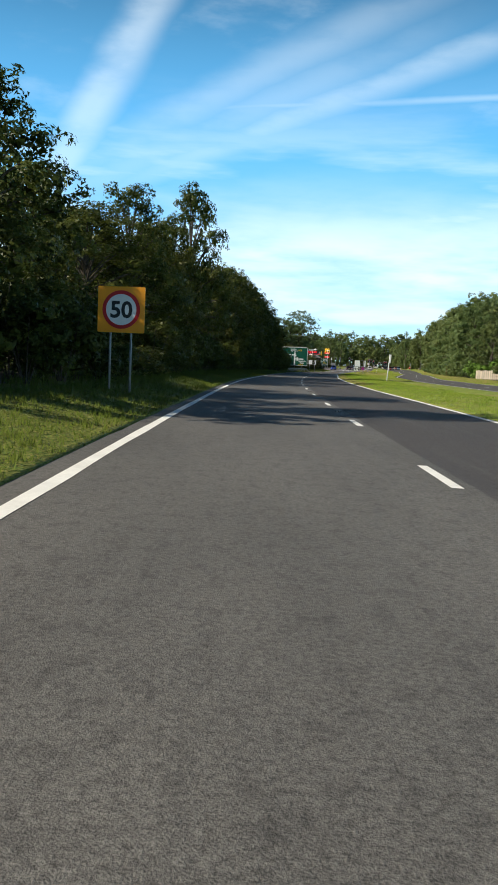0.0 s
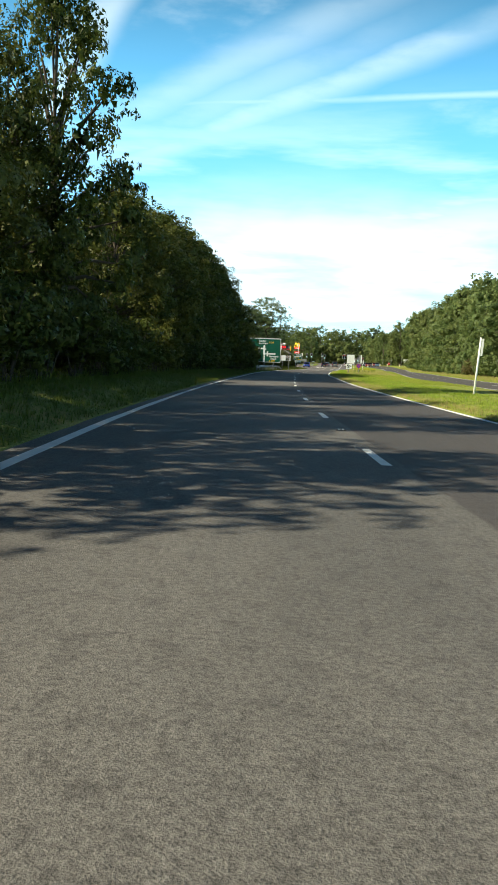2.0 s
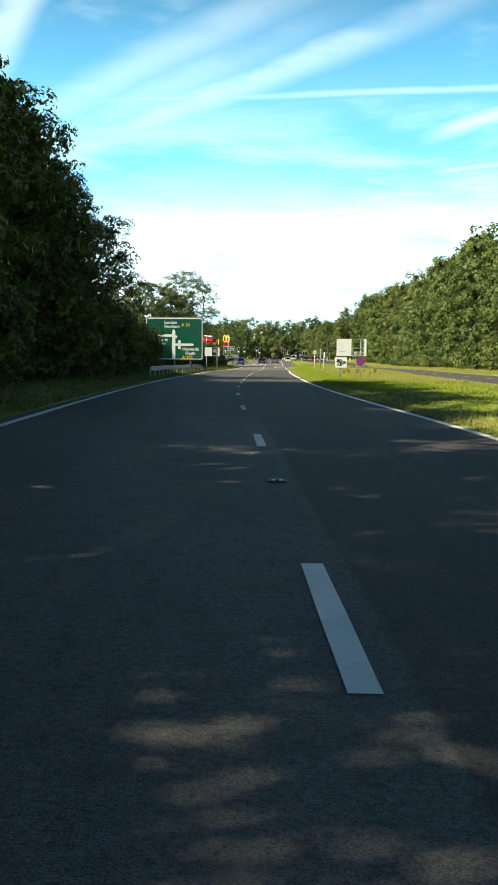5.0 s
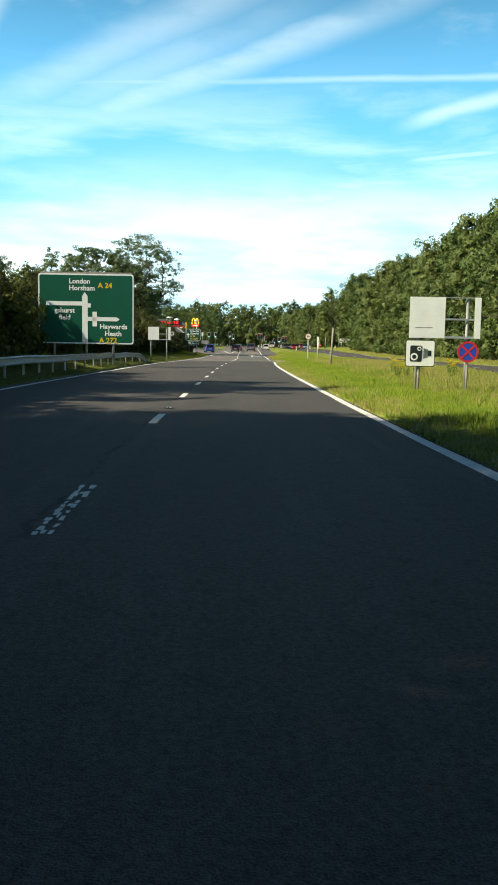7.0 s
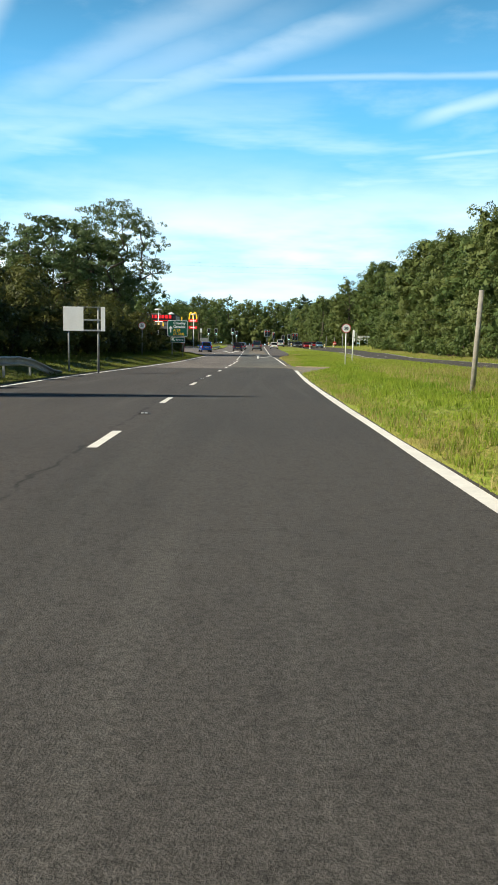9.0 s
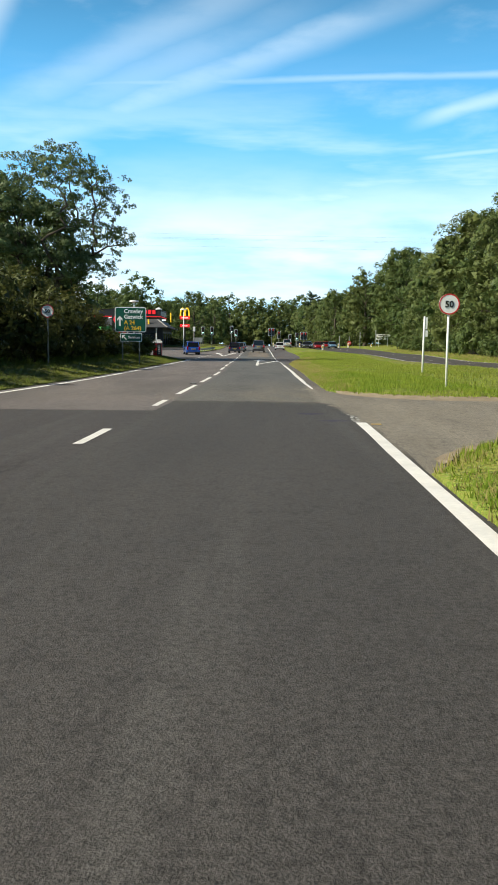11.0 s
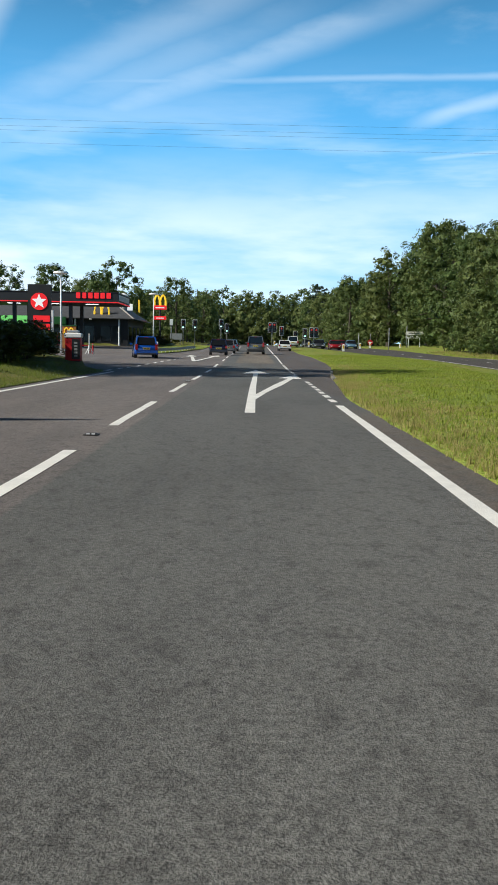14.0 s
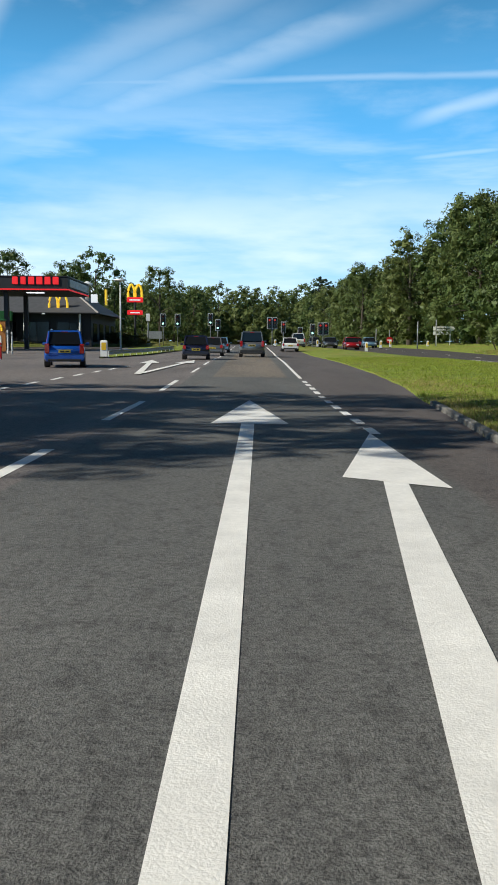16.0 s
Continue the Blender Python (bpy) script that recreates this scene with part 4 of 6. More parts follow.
# the wood steps forward to the verge before it ends
y = 105.5
while y < 144.6:
    h = float(np.interp(y, [107, 120, 130, 141, 146], [10.2, 11.6, 12.6, 13.8, 12.8])) * rn.uniform(0.95, 1.05)
    ob = tree("tall", rn.randrange(4), float(np.interp(y, [107, 128, 140], [-11.0, -10.8, -10.4])) + rn.uniform(-0.3, 0.3), y, 1.0, OAK, "roadside wood")
    ob.scale = (0.78, 0.76, h / 15.6)
    y += rn.uniform(4.2, 5.2)
y = 24.0
while y < 176:
    low = 0.5 if 34 < y < 48 else 1.15 if y > 146 else 1.0
    bush("dark", rn.randrange(3), rn.uniform(-9.5, -8.9) + float(np.interp(y, [100, 125], [0.0, 0.9])), y, rn.uniform(1.5, 1.9), rn.uniform(3.4, 4.4) * low, "dark leafy bush leaning over the verge from the wood", "undergrowth")
    y += rn.uniform(2.3, 2.9)
for d, y, w, h in ((-7.6, 141.5, 1.8, 5.2), (-7.2, 145.5, 1.8, 5.0), (-7.0, 149.5, 1.8, 4.8), (-7.2, 153.5, 1.7, 4.6), (-7.6, 157.0, 1.8, 4.6), (-8.2, 160.5, 1.8, 4.8)):
    bush("dark", rn.randrange(3), d, y, w, h, "dark leafy bush leaning over the verge from the wood", "undergrowth")
for x, y, w, h in ((-10.5, 187.0, 1.15, 4.3), (-11.6, 184.0, 1.7, 4.9), (-10.7, 180.0, 1.5, 4.6)):
    bush("dark", rn.randrange(3), x - lane_x(y), y, w, h, "dark leafy bush growing up before the large sign", "scrub")
for k in range(7):
    tree("near", k % 4, rn.uniform(-25, -23), 146 + 5 * k, rn.uniform(0.88, 0.96), OAK, "roadside wood")
y = 21.0
while y < 150:
    bush("dark", rn.randrange(3), rn.uniform(-11.2, -10.4), y, rn.uniform(1.5, 1.9), rn.uniform(3.4, 4.6) * (0.6 if 37 < y < 47 else 1.0), "dark leafy bushes along the front of the wood", "undergrowth")
    y += rn.uniform(1.9, 2.5)
for ob in [q for q in bpy.data.objects if q.parent is None and q.name.startswith("tree") and min(abs(q.location.y - 50), abs(q.location.y - 30)) < 0.01]:
    ob.scale = (1.0, 1.0, 0.63) if ob.location.y > 40 else (0.9, 0.8, 0.74)
tree("tall", 2, -12.6, 78.3, 1.0, OAK, "roadside wood").scale = (0.8, 0.6, 0.86)
tree("tall", 0, -12.6, 99.5, 1.0, OAK, "roadside wood").scale = (0.75, 0.6, 0.79)
tree("tall", 3, -11.6, 82.0, 1.1, OAK, "roadside wood").scale = (0.8, 0.85, 1.12)
for i, d, y, w, h in ((0, -8.9, 142.0, 0.66, 0.66), (3, -8.5, 146.3, 0.66, 0.62), (1, -8.1, 150.6, 0.62, 0.55), (2, -12.2, 143.0, 0.7, 0.88), (0, -12.0, 148.0, 0.68, 0.8)):
    tree("tall", i, d, y, 1.0, OAK, "roadside wood").scale = (w, w * 0.9, h)
tree("tall", 1, -13.0, 160.3, 1.1, OAK, "roadside wood").scale = (0.72, 0.6, 0.8)
tree("tall", 2, -14.0, 164.0, 1.1, OAK, "roadside wood").scale = (0.7, 0.5, 0.76)
y = -24.0
while y < 172:
    tree("far", rn.randrange(3), rn.uniform(-25, -21), y, rn.uniform(0.68, 0.84) * (0.72 if -8 < y < 14 or 35 < y < 47 or 80 < y < 98 else 1.0), "tall green tree inside the roadside woodland", "roadside wood")
    y += rn.uniform(7.0, 9.5)
y = -10.0
while y < 24:
    bush("dark", rn.randrange(3), rn.uniform(-13.0, -11.4), y, rn.uniform(1.8, 2.5), rn.uniform(3.0, 4.9), "dark leafy undergrowth at the foot of the woodland", "undergrowth")
    y += rn.uniform(2.0, 2.8)

# scrub behind the signs on the near side, and the tall airy trees past it
for d, y, w, h in ((-12.7, 184, 2.1, 4.9), (-12.6, 178, 2.2, 5.3), (-13.6, 188, 2.6, 5.2), (-13, 195, 3.0, 5.0), (-12.2, 201, 2.7, 4.4), (-12.0, 205, 2.8, 4.4), (-11.6, 210, 2.6, 4.2),
                   (-11.4, 215, 2.6, 4.2), (-11.6, 220, 2.8, 4.4), (-11.2, 225, 2.5, 4.1), (-11.2, 230, 2.7, 4.3), (-10.8, 235, 2.5, 4.2), (-10.8, 240, 2.7, 4.4),
                   (-9.8, 245, 2.5, 4.6), (-10.4, 250, 2.7, 4.6), (-10.1, 255, 2.5, 4.4), (-10.6, 260, 2.6, 4.2)):
    bush("scrub", rn.randrange(2), d, y, w, h * 1.08, "dense olive green scrub behind the road signs", "scrub")
y = 176.0
while y < 268:
    bush("scrub", rn.randrange(2), rn.uniform(-14.5, -13), y, rn.uniform(2.6, 3.2), rn.uniform(5.6, 6.8), "tall olive scrub in the thicket beside the road", "scrub")
    y += rn.uniform(3.6, 4.6)
for d, y, w, h in ((-8.6, 281, 1.7, 2.3), (-9.4, 285, 1.9, 2.7), (-10.0, 289, 1.9, 2.8), (-10.8, 293, 1.9, 2.8), (-11.5, 297, 1.8, 2.6), (-12.5, 301, 1.7, 2.3), (-11.2, 285.5, 1.9, 2.9), (-12.3, 291, 2.0, 3.0)):
    bush("dark", rn.randrange(3), d, y, w, h, "dark green hedge bush beside the slip road", "hedge")
for d, y, w, h in ((-10.0, 266, 2.4, 2.6), (-12.5, 270, 2.6, 3.0), (-10.4, 272, 2.3, 2.4), (-12.2, 277, 2.6, 2.6), (-10.8, 280, 2.0, 2.0), (-14, 284, 2.6, 2.6), (-14.2, 290, 2.2, 3.0), (-16, 296, 2.4, 3.0), (-9.0, 276.5, 1.6, 1.6)):
    bush("dark", rn.randrange(3), d, y, w, h, "low dark green hedge bush before the filling station", "hedge")
ASH = "tall airy ash tree with open crown behind scrub"
for i, d, y, s in ((0, -16.5, 280, 1.0), (1, -23.5, 278, 0.88), (2, -31, 282, 0.84), (1, -38, 268, 0.75), (2, -27, 287, 0.8)):
    q = tree("ash", i, d, y, s, ASH, "airy trees")
    if i == 0:
        q.matrix_basis = Matrix.LocRotScale(q.location, Euler((0, 0, 1.2)), (s, s, s))
for d, y, s in ((-19.0, 284.0, 0.8), (-20.0, 288.5, 0.76)):
    tree("far", rn.randrange(3), d, y, s, "broadleaved tree beside the tall ash", "trees behind scrub")
for d, y, s in ((-22, 190, 0.55), (-26, 200, 0.6), (-24, 212, 0.5), (-28, 224, 0.55), (-24, 236, 0.5), (-30, 240, 0.6)):
    tree("far", rn.randrange(3), d, y, s, "broadleaved tree behind the roadside scrub", "trees behind scrub")

# wood along the far side of the other carriageway
def wood_height(y):
    """How the wood's height rises and falls along the road."""
    return float(np.interp(y, [225, 245, 280, 300, 335, 350, 372, 384, 400, 412, 420, 440, 480, 520], [1.0, 1.07, 1.07, 1.0, 0.94, 0.84, 0.78, 0.92, 1.05, 1.06, 0.84, 0.8, 0.8, 0.9]))


y = 70.0
while y < 470:
    if not 128 < y < 150:
        o = edges(y)[3] + (7.0 if 366 < y < 414 else 0.0)
        fine = 280 < y < 345
        tree("fine" if fine else "mid", rn.randrange(2 if fine else 4), o + rn.uniform(6.5, 9.5), y, rn.uniform(0.84, 1.03) * float(np.interp(y, [70, 120, 150, 190, 235, 290, 330, 400, 470], [0.37, 0.45, 0.6, 0.9, 0.98, 1.0, 1.12, 1.14, 1.0])) * wood_height(y), "broadleaved tree leafy to the ground beyond the other carriageway", "far side wood")
    y += rn.uniform(5.2, 7.0)
y = 80.0
while y < 480:
    o = edges(y)[3] + (12.0 if 366 < y < 414 else 0.0)
    tree("far", rn.randrange(3), o + rn.uniform(14, 19), y, rn.uniform(0.95, 1.2) * float(np.interp(y, [70, 140, 190, 240], [0.45, 0.62, 0.88, 1.0])) * wood_height(y), "tall broadleaved tree in the wood beyond the other carriageway", "far side wood")
    y += rn.uniform(7, 10)
y = 95.0
while y < 470:
    if y > 152:
        bush("brown" if 150 < y < 190 and rn.random() < 0.6 else "mid", rn.randrange(3), edges(y)[3] + rn.uniform(3.4, 5.0) + (9.5 if 364 < y < 416 else 0.0), y, rn.uniform(1.9, 2.8), rn.uniform(2.4, 4.6), "green scrub at the foot of the wood beyond the road", "far side scrub")
    y += rn.uniform(4.0, 6.0)
for i, d, y, s in ((0, 38.8, 258, 1.08), (1, 41, 264, 1.0), (0, 39, 292, 1.0), (1, 36, 330, 0.95), (1, 24, 520, 0.9)):
    tree("fir", i, d, y, s, "dark cedar with flat spreading branches above the wood", "cedars")

# trees behind the filling station and round the junction
for d, y, w, h in ((-36, 405, 0.85, 0.75), (-30.5, 430, 0.76, 0.77), (-14.8, 430, 0.74, 0.75), (-24, 434, 0.5, 0.6), (-19.5, 440, 0.55, 0.58), (-43, 402, 0.7, 0.72), (-50, 395, 0.7, 0.66), (-46, 380, 0.65, 0.55),
                   (-58, 385, 0.7, 0.6), (-54, 350, 0.65, 0.52), (-60, 335, 0.65, 0.52), (-57, 320, 0.6, 0.5), (-64, 355, 0.7, 0.55), (-37, 440, 0.7, 0.72)):
    q = tree("mid", rn.randrange(4), d, y, h, "round-crowned broadleaved tree behind the filling station", "trees by the junction")
    q.scale = (w, w, h)
y = 430.0
while y < 600:
    for sg, lo, hi in ((-1, 12, 17), (-1, 22, 30), (1, 22, 28), (1, 32, 42)):
        if sg > 0 or y > 448:
            tree("mid" if y < 450 else "far", rn.randrange(3), sg * rn.uniform(lo, hi), y + rn.uniform(-4, 4), rn.uniform(0.6, 0.76) if sg < 0 else rn.uniform(0.78, 1.05) * wood_height(y), "distant broadleaved tree beside the road past the junction", "distant trees")
    y += rn.uniform(11, 14)
TH = []
for k in range(30):
    TH.append((-75 + 5.2 * k + rn.uniform(-1, 1), rn.uniform(540, 552), rn.uniform(5, 7), rn.uniform(11, 15)))
for k in range(40):
    TH.append((rn.uniform(-75, 75), rn.uniform(585, 600), rn.uniform(5, 7), rn.uniform(6, 9)))
for k in range(24):
    TH.append((rn.uniform(-60, 60), rn.uniform(655, 665), rn.uniform(6, 8), rn.uniform(8, 12)))


def distant_thicket():
    """Low far woods that nobody could count, as one mesh."""
    r, ls = np.random.default_rng(9), []
    for d, y, w, h in TH:
        g = at(d, y)
        for _ in range(9):
            a, q, z = r.uniform(0, 6.28), w * r.uniform(0, 0.8), h * r.uniform(0.1, 0.85)
            ls.append((np.array([g.x + math.cos(a) * q, y + math.sin(a) * q, g.z + z]), np.array([w * 0.34, w * 0.34, w * 0.3]) * r.uniform(0.8, 1.2)))
    v, f, n = leaf_cloud(r, ls, 75000, 0.6, 7, 0.45)
    v, f, n = with_inner(r, v, f, n, ls, 14, 0.4)
    tagged(new("distant_thicket", fast_mesh("distant_thicket", v, f, M["leaf_mid"], n)), "distant green thicket closing the view down the road", "thicket", kind="stuff")


distant_thicket()
for k in range(24):
    tree("far", k % 3, -62 + 5.2 * k + rn.uniform(-1.5, 1.5), rn.uniform(660, 690), rn.uniform(1.05, 1.3), "distant broadleaved tree closing the view", "distant trees")
for k in range(26):
    tree("far", k % 3, -78 + 6.2 * k + rn.uniform(-2, 2), rn.uniform(600, 650), rn.uniform(1.05, 1.4), "distant broadleaved tree closing the view", "distant trees")
for k in range(14):
    tree("far", k % 3, -150 + 10 * k + rn.uniform(-3, 3), rn.uniform(470, 560), rn.uniform(0.9, 1.2), "distant broadleaved tree behind the services", "distant trees") if not -40 < -150 + 10 * k < 40 else None


# ---------------------------------------------------------------- woodland floor
def woodland_floor(name, a, b, y0, y1, label):
    v, f, ds = [], [], [0, 0.08, 0.2, 0.4, 0.7, 1.0]
    ys = np.arange(y0, y1 + 0.1, 2.0)
    for y in ys:
        for k in ds:
            d = a(float(y)) + (b(float(y)) - a(float(y))) * k + (0.5 * math.sin(y * 0.9) + 0.4 * math.sin(y * 2.3) if k == 0 else 0)
            p = at(d, float(y))
            v.append((p.x, p.y, p.z + 0.03))
    n = len(ds)
    for i in range(len(ys) - 1):
        for k in range(n - 1):
            q = i * n + k
            f.append((q, q + 1, q + n + 1, q + n))
    return tagged(new(name, Shape().add(v, f).mesh(name, M["litter"], True)), label, "woodland floor", kind="structure")


woodland_floor("woodland_floor", lambda y: edges(y)[0] - 5.2, lambda y: -45.0, -60, 180, "dark leaf litter under the roadside woodland")
woodland_floor("woodland_floor", lambda y: edges(y)[3] + 4.5, lambda y: edges(y)[3] + 45, 66, 362, "dark leaf litter under the wood beyond the road")


# ---------------------------------------------------------------- grass
def grass(name, d_of, count, y0, y1, hmin, hmax, width, mat, label, seed):
    """Loose blades of grass in uneven tufts over a strip of verge, as one mesh."""
    rnd = np.random.default_rng(seed)
    v, f = [], []
    ys = rnd.uniform(y0, y1, count)
    for i in range(count):
        y = float(ys[i])
        a, b = d_of(y)
        d = a + (b - a) * rnd.uniform(0, 1)
        if d > 3 and 205 < y < 230 and in_crossing(d, y) > -0.25:
            continue
        p = at(d, y)
        p.z -= 0.02
        tuft = noise.noise(Vector((d * 1.1, y * 0.9, seed))) + 0.5 * noise.noise(Vector((d * 3.1, y * 2.7, seed)))
        h = hmin + (hmax - hmin) * min(1.3, max(0.0, 0.45 + 0.7 * tuft + rnd.uniform(-0.25, 0.25)))
        for k in range(3):
            an = rnd.uniform(0, 6.28)
            c, s = math.cos(an), math.sin(an)
            le = rnd.uniform(0.2, 0.8) * h
            o = len(v)
            x0, z0 = p.x + rnd.uniform(-0.05, 0.05), p.z
            y1_ = y + rnd.uniform(-0.05, 0.05)
            w = width * rnd.uniform(0.7, 1.3)
            v += [(x0 - s * w, y1_ + c * w, z0), (x0 + s * w, y1_ - c * w, z0), (x0 + c * le, y1_ + s * le, z0 + h)]
            f.append((o, o + 1, o + 2))
    n = rnd.normal(size=(len(f), 3)) * 0.22 + np.array([0, 0, 1.0])
    me = fast_mesh(name, np.array(v), np.array(f), mat, np.repeat(unit(n), 3, 0))
    return tagged(new(name, me), label, "grass", kind="stuff")


def off_side(y, a, b):
    return edges(y)[1] + a, edges(y)[1] + b


grass("verge_grass", lambda y: (edges(y)[0] - 3.6, edges(y)[0] - 0.05), 22000, -4, 130, 0.05, 0.17, 0.011, M["blade_verge"], "short green verge grass beside the nearside edge", 1)
grass("verge_grass", lambda y: (edges(y)[0] - 4.5, edges(y)[0] - 0.05), 20000, 130, 284, 0.05, 0.15, 0.011, M["blade_verge"], "green verge grass below the road signs", 2)
grass("median_grass", lambda y: off_side(y, 0.02, 4.5), 24000, 10, 140, 0.03, 0.13, 0.011, M["blade"], "bright green grass of the central reservation", 3)
grass("median_grass", lambda y: off_side(y, 0.02, 4.5), 40000, 140, 240, 0.04, 0.17, 0.011, M["blade"], "bright green grass of the central reservation", 4)
grass("median_grass", lambda y: off_side(y, 0.02, 8.0), 30000, 240, 330, 0.03, 0.13, 0.014, M["blade"], "bright green grass of the central reservation", 12)
grass("dry_grass", lambda y: off_side(y, 2.4, 8.8), 5200, 150, 209, 0.1, 0.36, 0.007, M["straw"], "dry straw coloured stalks in the central reservation", 5)
grass("dry_grass", lambda y: off_side(y, -0.03, 0.35 + 0.75 * rn.random()), 12000, 60, 290, 0.05, 0.18, 0.008, M["straw"], "yellowed grass along the offside edge", 6)
grass("dry_grass", lambda y: (edges(y)[3] + 0.3, edges(y)[3] + 3.8), 6500, 100, 360, 0.12, 0.42, 0.018, M["straw"], "dry golden grass at the foot of the far wood", 14)
grass("verge_grass", lambda y: (edges(y)[3] + 0.1, edges(y)[3] + 4.5), 7000, 100, 360, 0.1, 0.3, 0.02, M["blade"], "rough green grass beyond the other carriageway", 15)
grass("median_grass", lambda y: (edges(y)[1] + 4.3, edges(y)[2] - 0.1), 16000, 100, 262, 0.05, 0.2, 0.016, M["blade"], "rough green grass of the central reservation by the other carriageway", 16)
grass("dry_grass", lambda y: (6.3, 7.1), 46, 188.2, 189.1, 0.15, 0.42, 0.006, M["straw"], "dry stalks round the foot of the leaning post", 10)
grass("verge_grass", lambda y: (float(np.interp(y, [325, 345, 366, 382, 398], [-7.4, -8.8, -11.2, -9.8, -8.8])), float(np.interp(y, [325, 358, 382, 398], [-7.2, -4.85, -4.9, -5.1]))), 7000, 325, 400, 0.08, 0.28, 0.02, M["blade_verge"], "rough grass on the slip road nose", 17)
grass("dry_grass", lambda y: off_side(y, 0.0, 1.7), 9000, 232, 300, 0.03, 0.1, 0.009, M["straw"], "short yellowed grass along the edge of the reservation", 18)
grass("dry_weeds", lambda y: (-10.6, -8.6), 260, 42, 58, 0.4, 1.1, 0.008, M["straw"], "tall dry weeds at the foot of the wood", 11)
grass("long_grass", lambda y: (edges(y)[0] - 8.5, edges(y)[0] - 3.0), 8000, 0, 282, 0.2, 0.5, 0.012, M["blade_verge"], "long grass before the woodland", 7)


def ragwort(x, y, seed):
    """A wild plant with upright stalks under flat heads of small yellow flowers."""
    r = random.Random(seed)
    th = thing("wildflower", "yellow flowering ragwort among long grass of the reservation", "wildflower", "ragwort", at=pose(x, y, on_ground(x, y)))
    stalks, leaves, heads = Shape(), Shape(), Shape()
    for k in range(r.randint(6, 9)):
        a, q, h = r.uniform(0, 6.28), r.uniform(0.05, 0.26), r.uniform(0.4, 0.68)
        tx, ty = math.cos(a) * q, math.sin(a) * q
        stalks.tube([(tx * 0.3, ty * 0.3, -0.04), (tx * 0.7, ty * 0.7, h * 0.6), (tx, ty, h)], [0.007, 0.006, 0.004], 5)
        for m in range(7):
            z, b = h * r.uniform(0.1, 0.85), r.uniform(0, 6.28)
            c, s = math.cos(b), math.sin(b)
            leaves.add([(tx * z / h, ty * z / h, z), (tx * z / h + c * 0.05 - s * 0.015, ty * z / h + s * 0.05 + c * 0.015, z + 0.02), (tx * z / h + c * 0.11, ty * z / h + s * 0.11, z - 0.01), (tx * z / h + c * 0.05 + s * 0.015, ty * z / h + s * 0.05 - c * 0.015, z + 0.02)], [(0, 1, 2, 3)])
        for m in range(9):
            b, p = r.uniform(0, 6.28), r.uniform(0, 0.08)
            heads.tube([(tx + math.cos(b) * p, ty + math.sin(b) * p, h + r.uniform(-0.01, 0.03)), (tx + math.cos(b) * p, ty + math.sin(b) * p, h + 0.045)], [0.008, 0.019], 6)
    part("stalks", stalks, M["leaf_bright"], th)
    part("leaves", leaves, M["leaf_bright"], th)
    part("flower_heads", heads, M["ragwort"], th, "bright yellow flower heads")


for k, (d, y) in enumerate(((7.6, 172.0), (8.1, 172.8), (9.6, 171.5), (8.9, 174.6), (9.3, 176.8), (10.2, 173.4), (9.9, 178.2), (8.4, 177.5), (10.6, 176.0))):
    ragwort(lane_x(y) + d, y, 40 + k)


# ---------------------------------------------------------------- signs
def posts_for(th, xs, z0, z1, y=0.06, rad=0.04, mat="post"):
    for x in xs:
        part("post", Shape().tube([(x, y, z0), (x, y, z1)], rad, 10), M[mat], th, smooth=True)


def board(th, w, h, cx, cz, mat, name="board", y0=-0.012, y1=0.012, r=0.05):
    return part(name, Shape().prism(rounded(w, h, r, cx, cz), y0, y1), M[mat], th)


def ring(th, ro, ri, cx, cz, y, mat, name, parent=None):
    o, i = disc(ro, 36, cx, cz), disc(ri, 36, cx, cz)
    s = Shape()
    n = 36
    vs = [(x, y, z) for x, z in o] + [(x, y, z) for x, z in i] + [(x, y + 0.004, z) for x, z in o] + [(x, y + 0.004, z) for x, z in i]
    fs = []
    for k in range(n):
        j = (k + 1) % n
        fs += [(k, j, n + j, n + k), (k, 2 * n + k, 2 * n + j, j), (n + k, n + j, 3 * n + j, 3 * n + k)]
    s.add(vs, fs)
    return part(name, s, M[mat], parent or th)


def bars(th, rects, y, mat, name):
    for x, z, w, h in rects:
        part(name, Shape().box((x, y, z), (w, 0.006, h)), M[mat], th)


def works_speed_sign():
    x, y = 3.55, 24.4
    g = on_ground(x, y)
    th = thing("speed_limit_sign", "fifty limit roundel on a square amber board on two posts", "road sign", at=pose(x, y, 0, 0, 0, 4))
    posts_for(th, (-0.33, 0.3), g - 0.3, 2.6, 0.06, 0.035)
    b = board(th, 1.42, 1.36, 0, 2.68, "amber", r=0.03)
    part("roundel_face", Shape().prism(disc(0.46, 36, 0.0, 2.68), -0.02, -0.0125), M["white"], b)
    ring(th, 0.57, 0.46, 0, 2.68, -0.022, "red", "red_ring", b)
    lettering("50", 0.68, 0.0, 2.45, -0.024, M["black"], b, "CENTER")
    for z in (2.3, 3.05):
        part("clamp", Shape().box((0, 0.04, z), (1.2, 0.03, 0.05)), M["steel"], th)


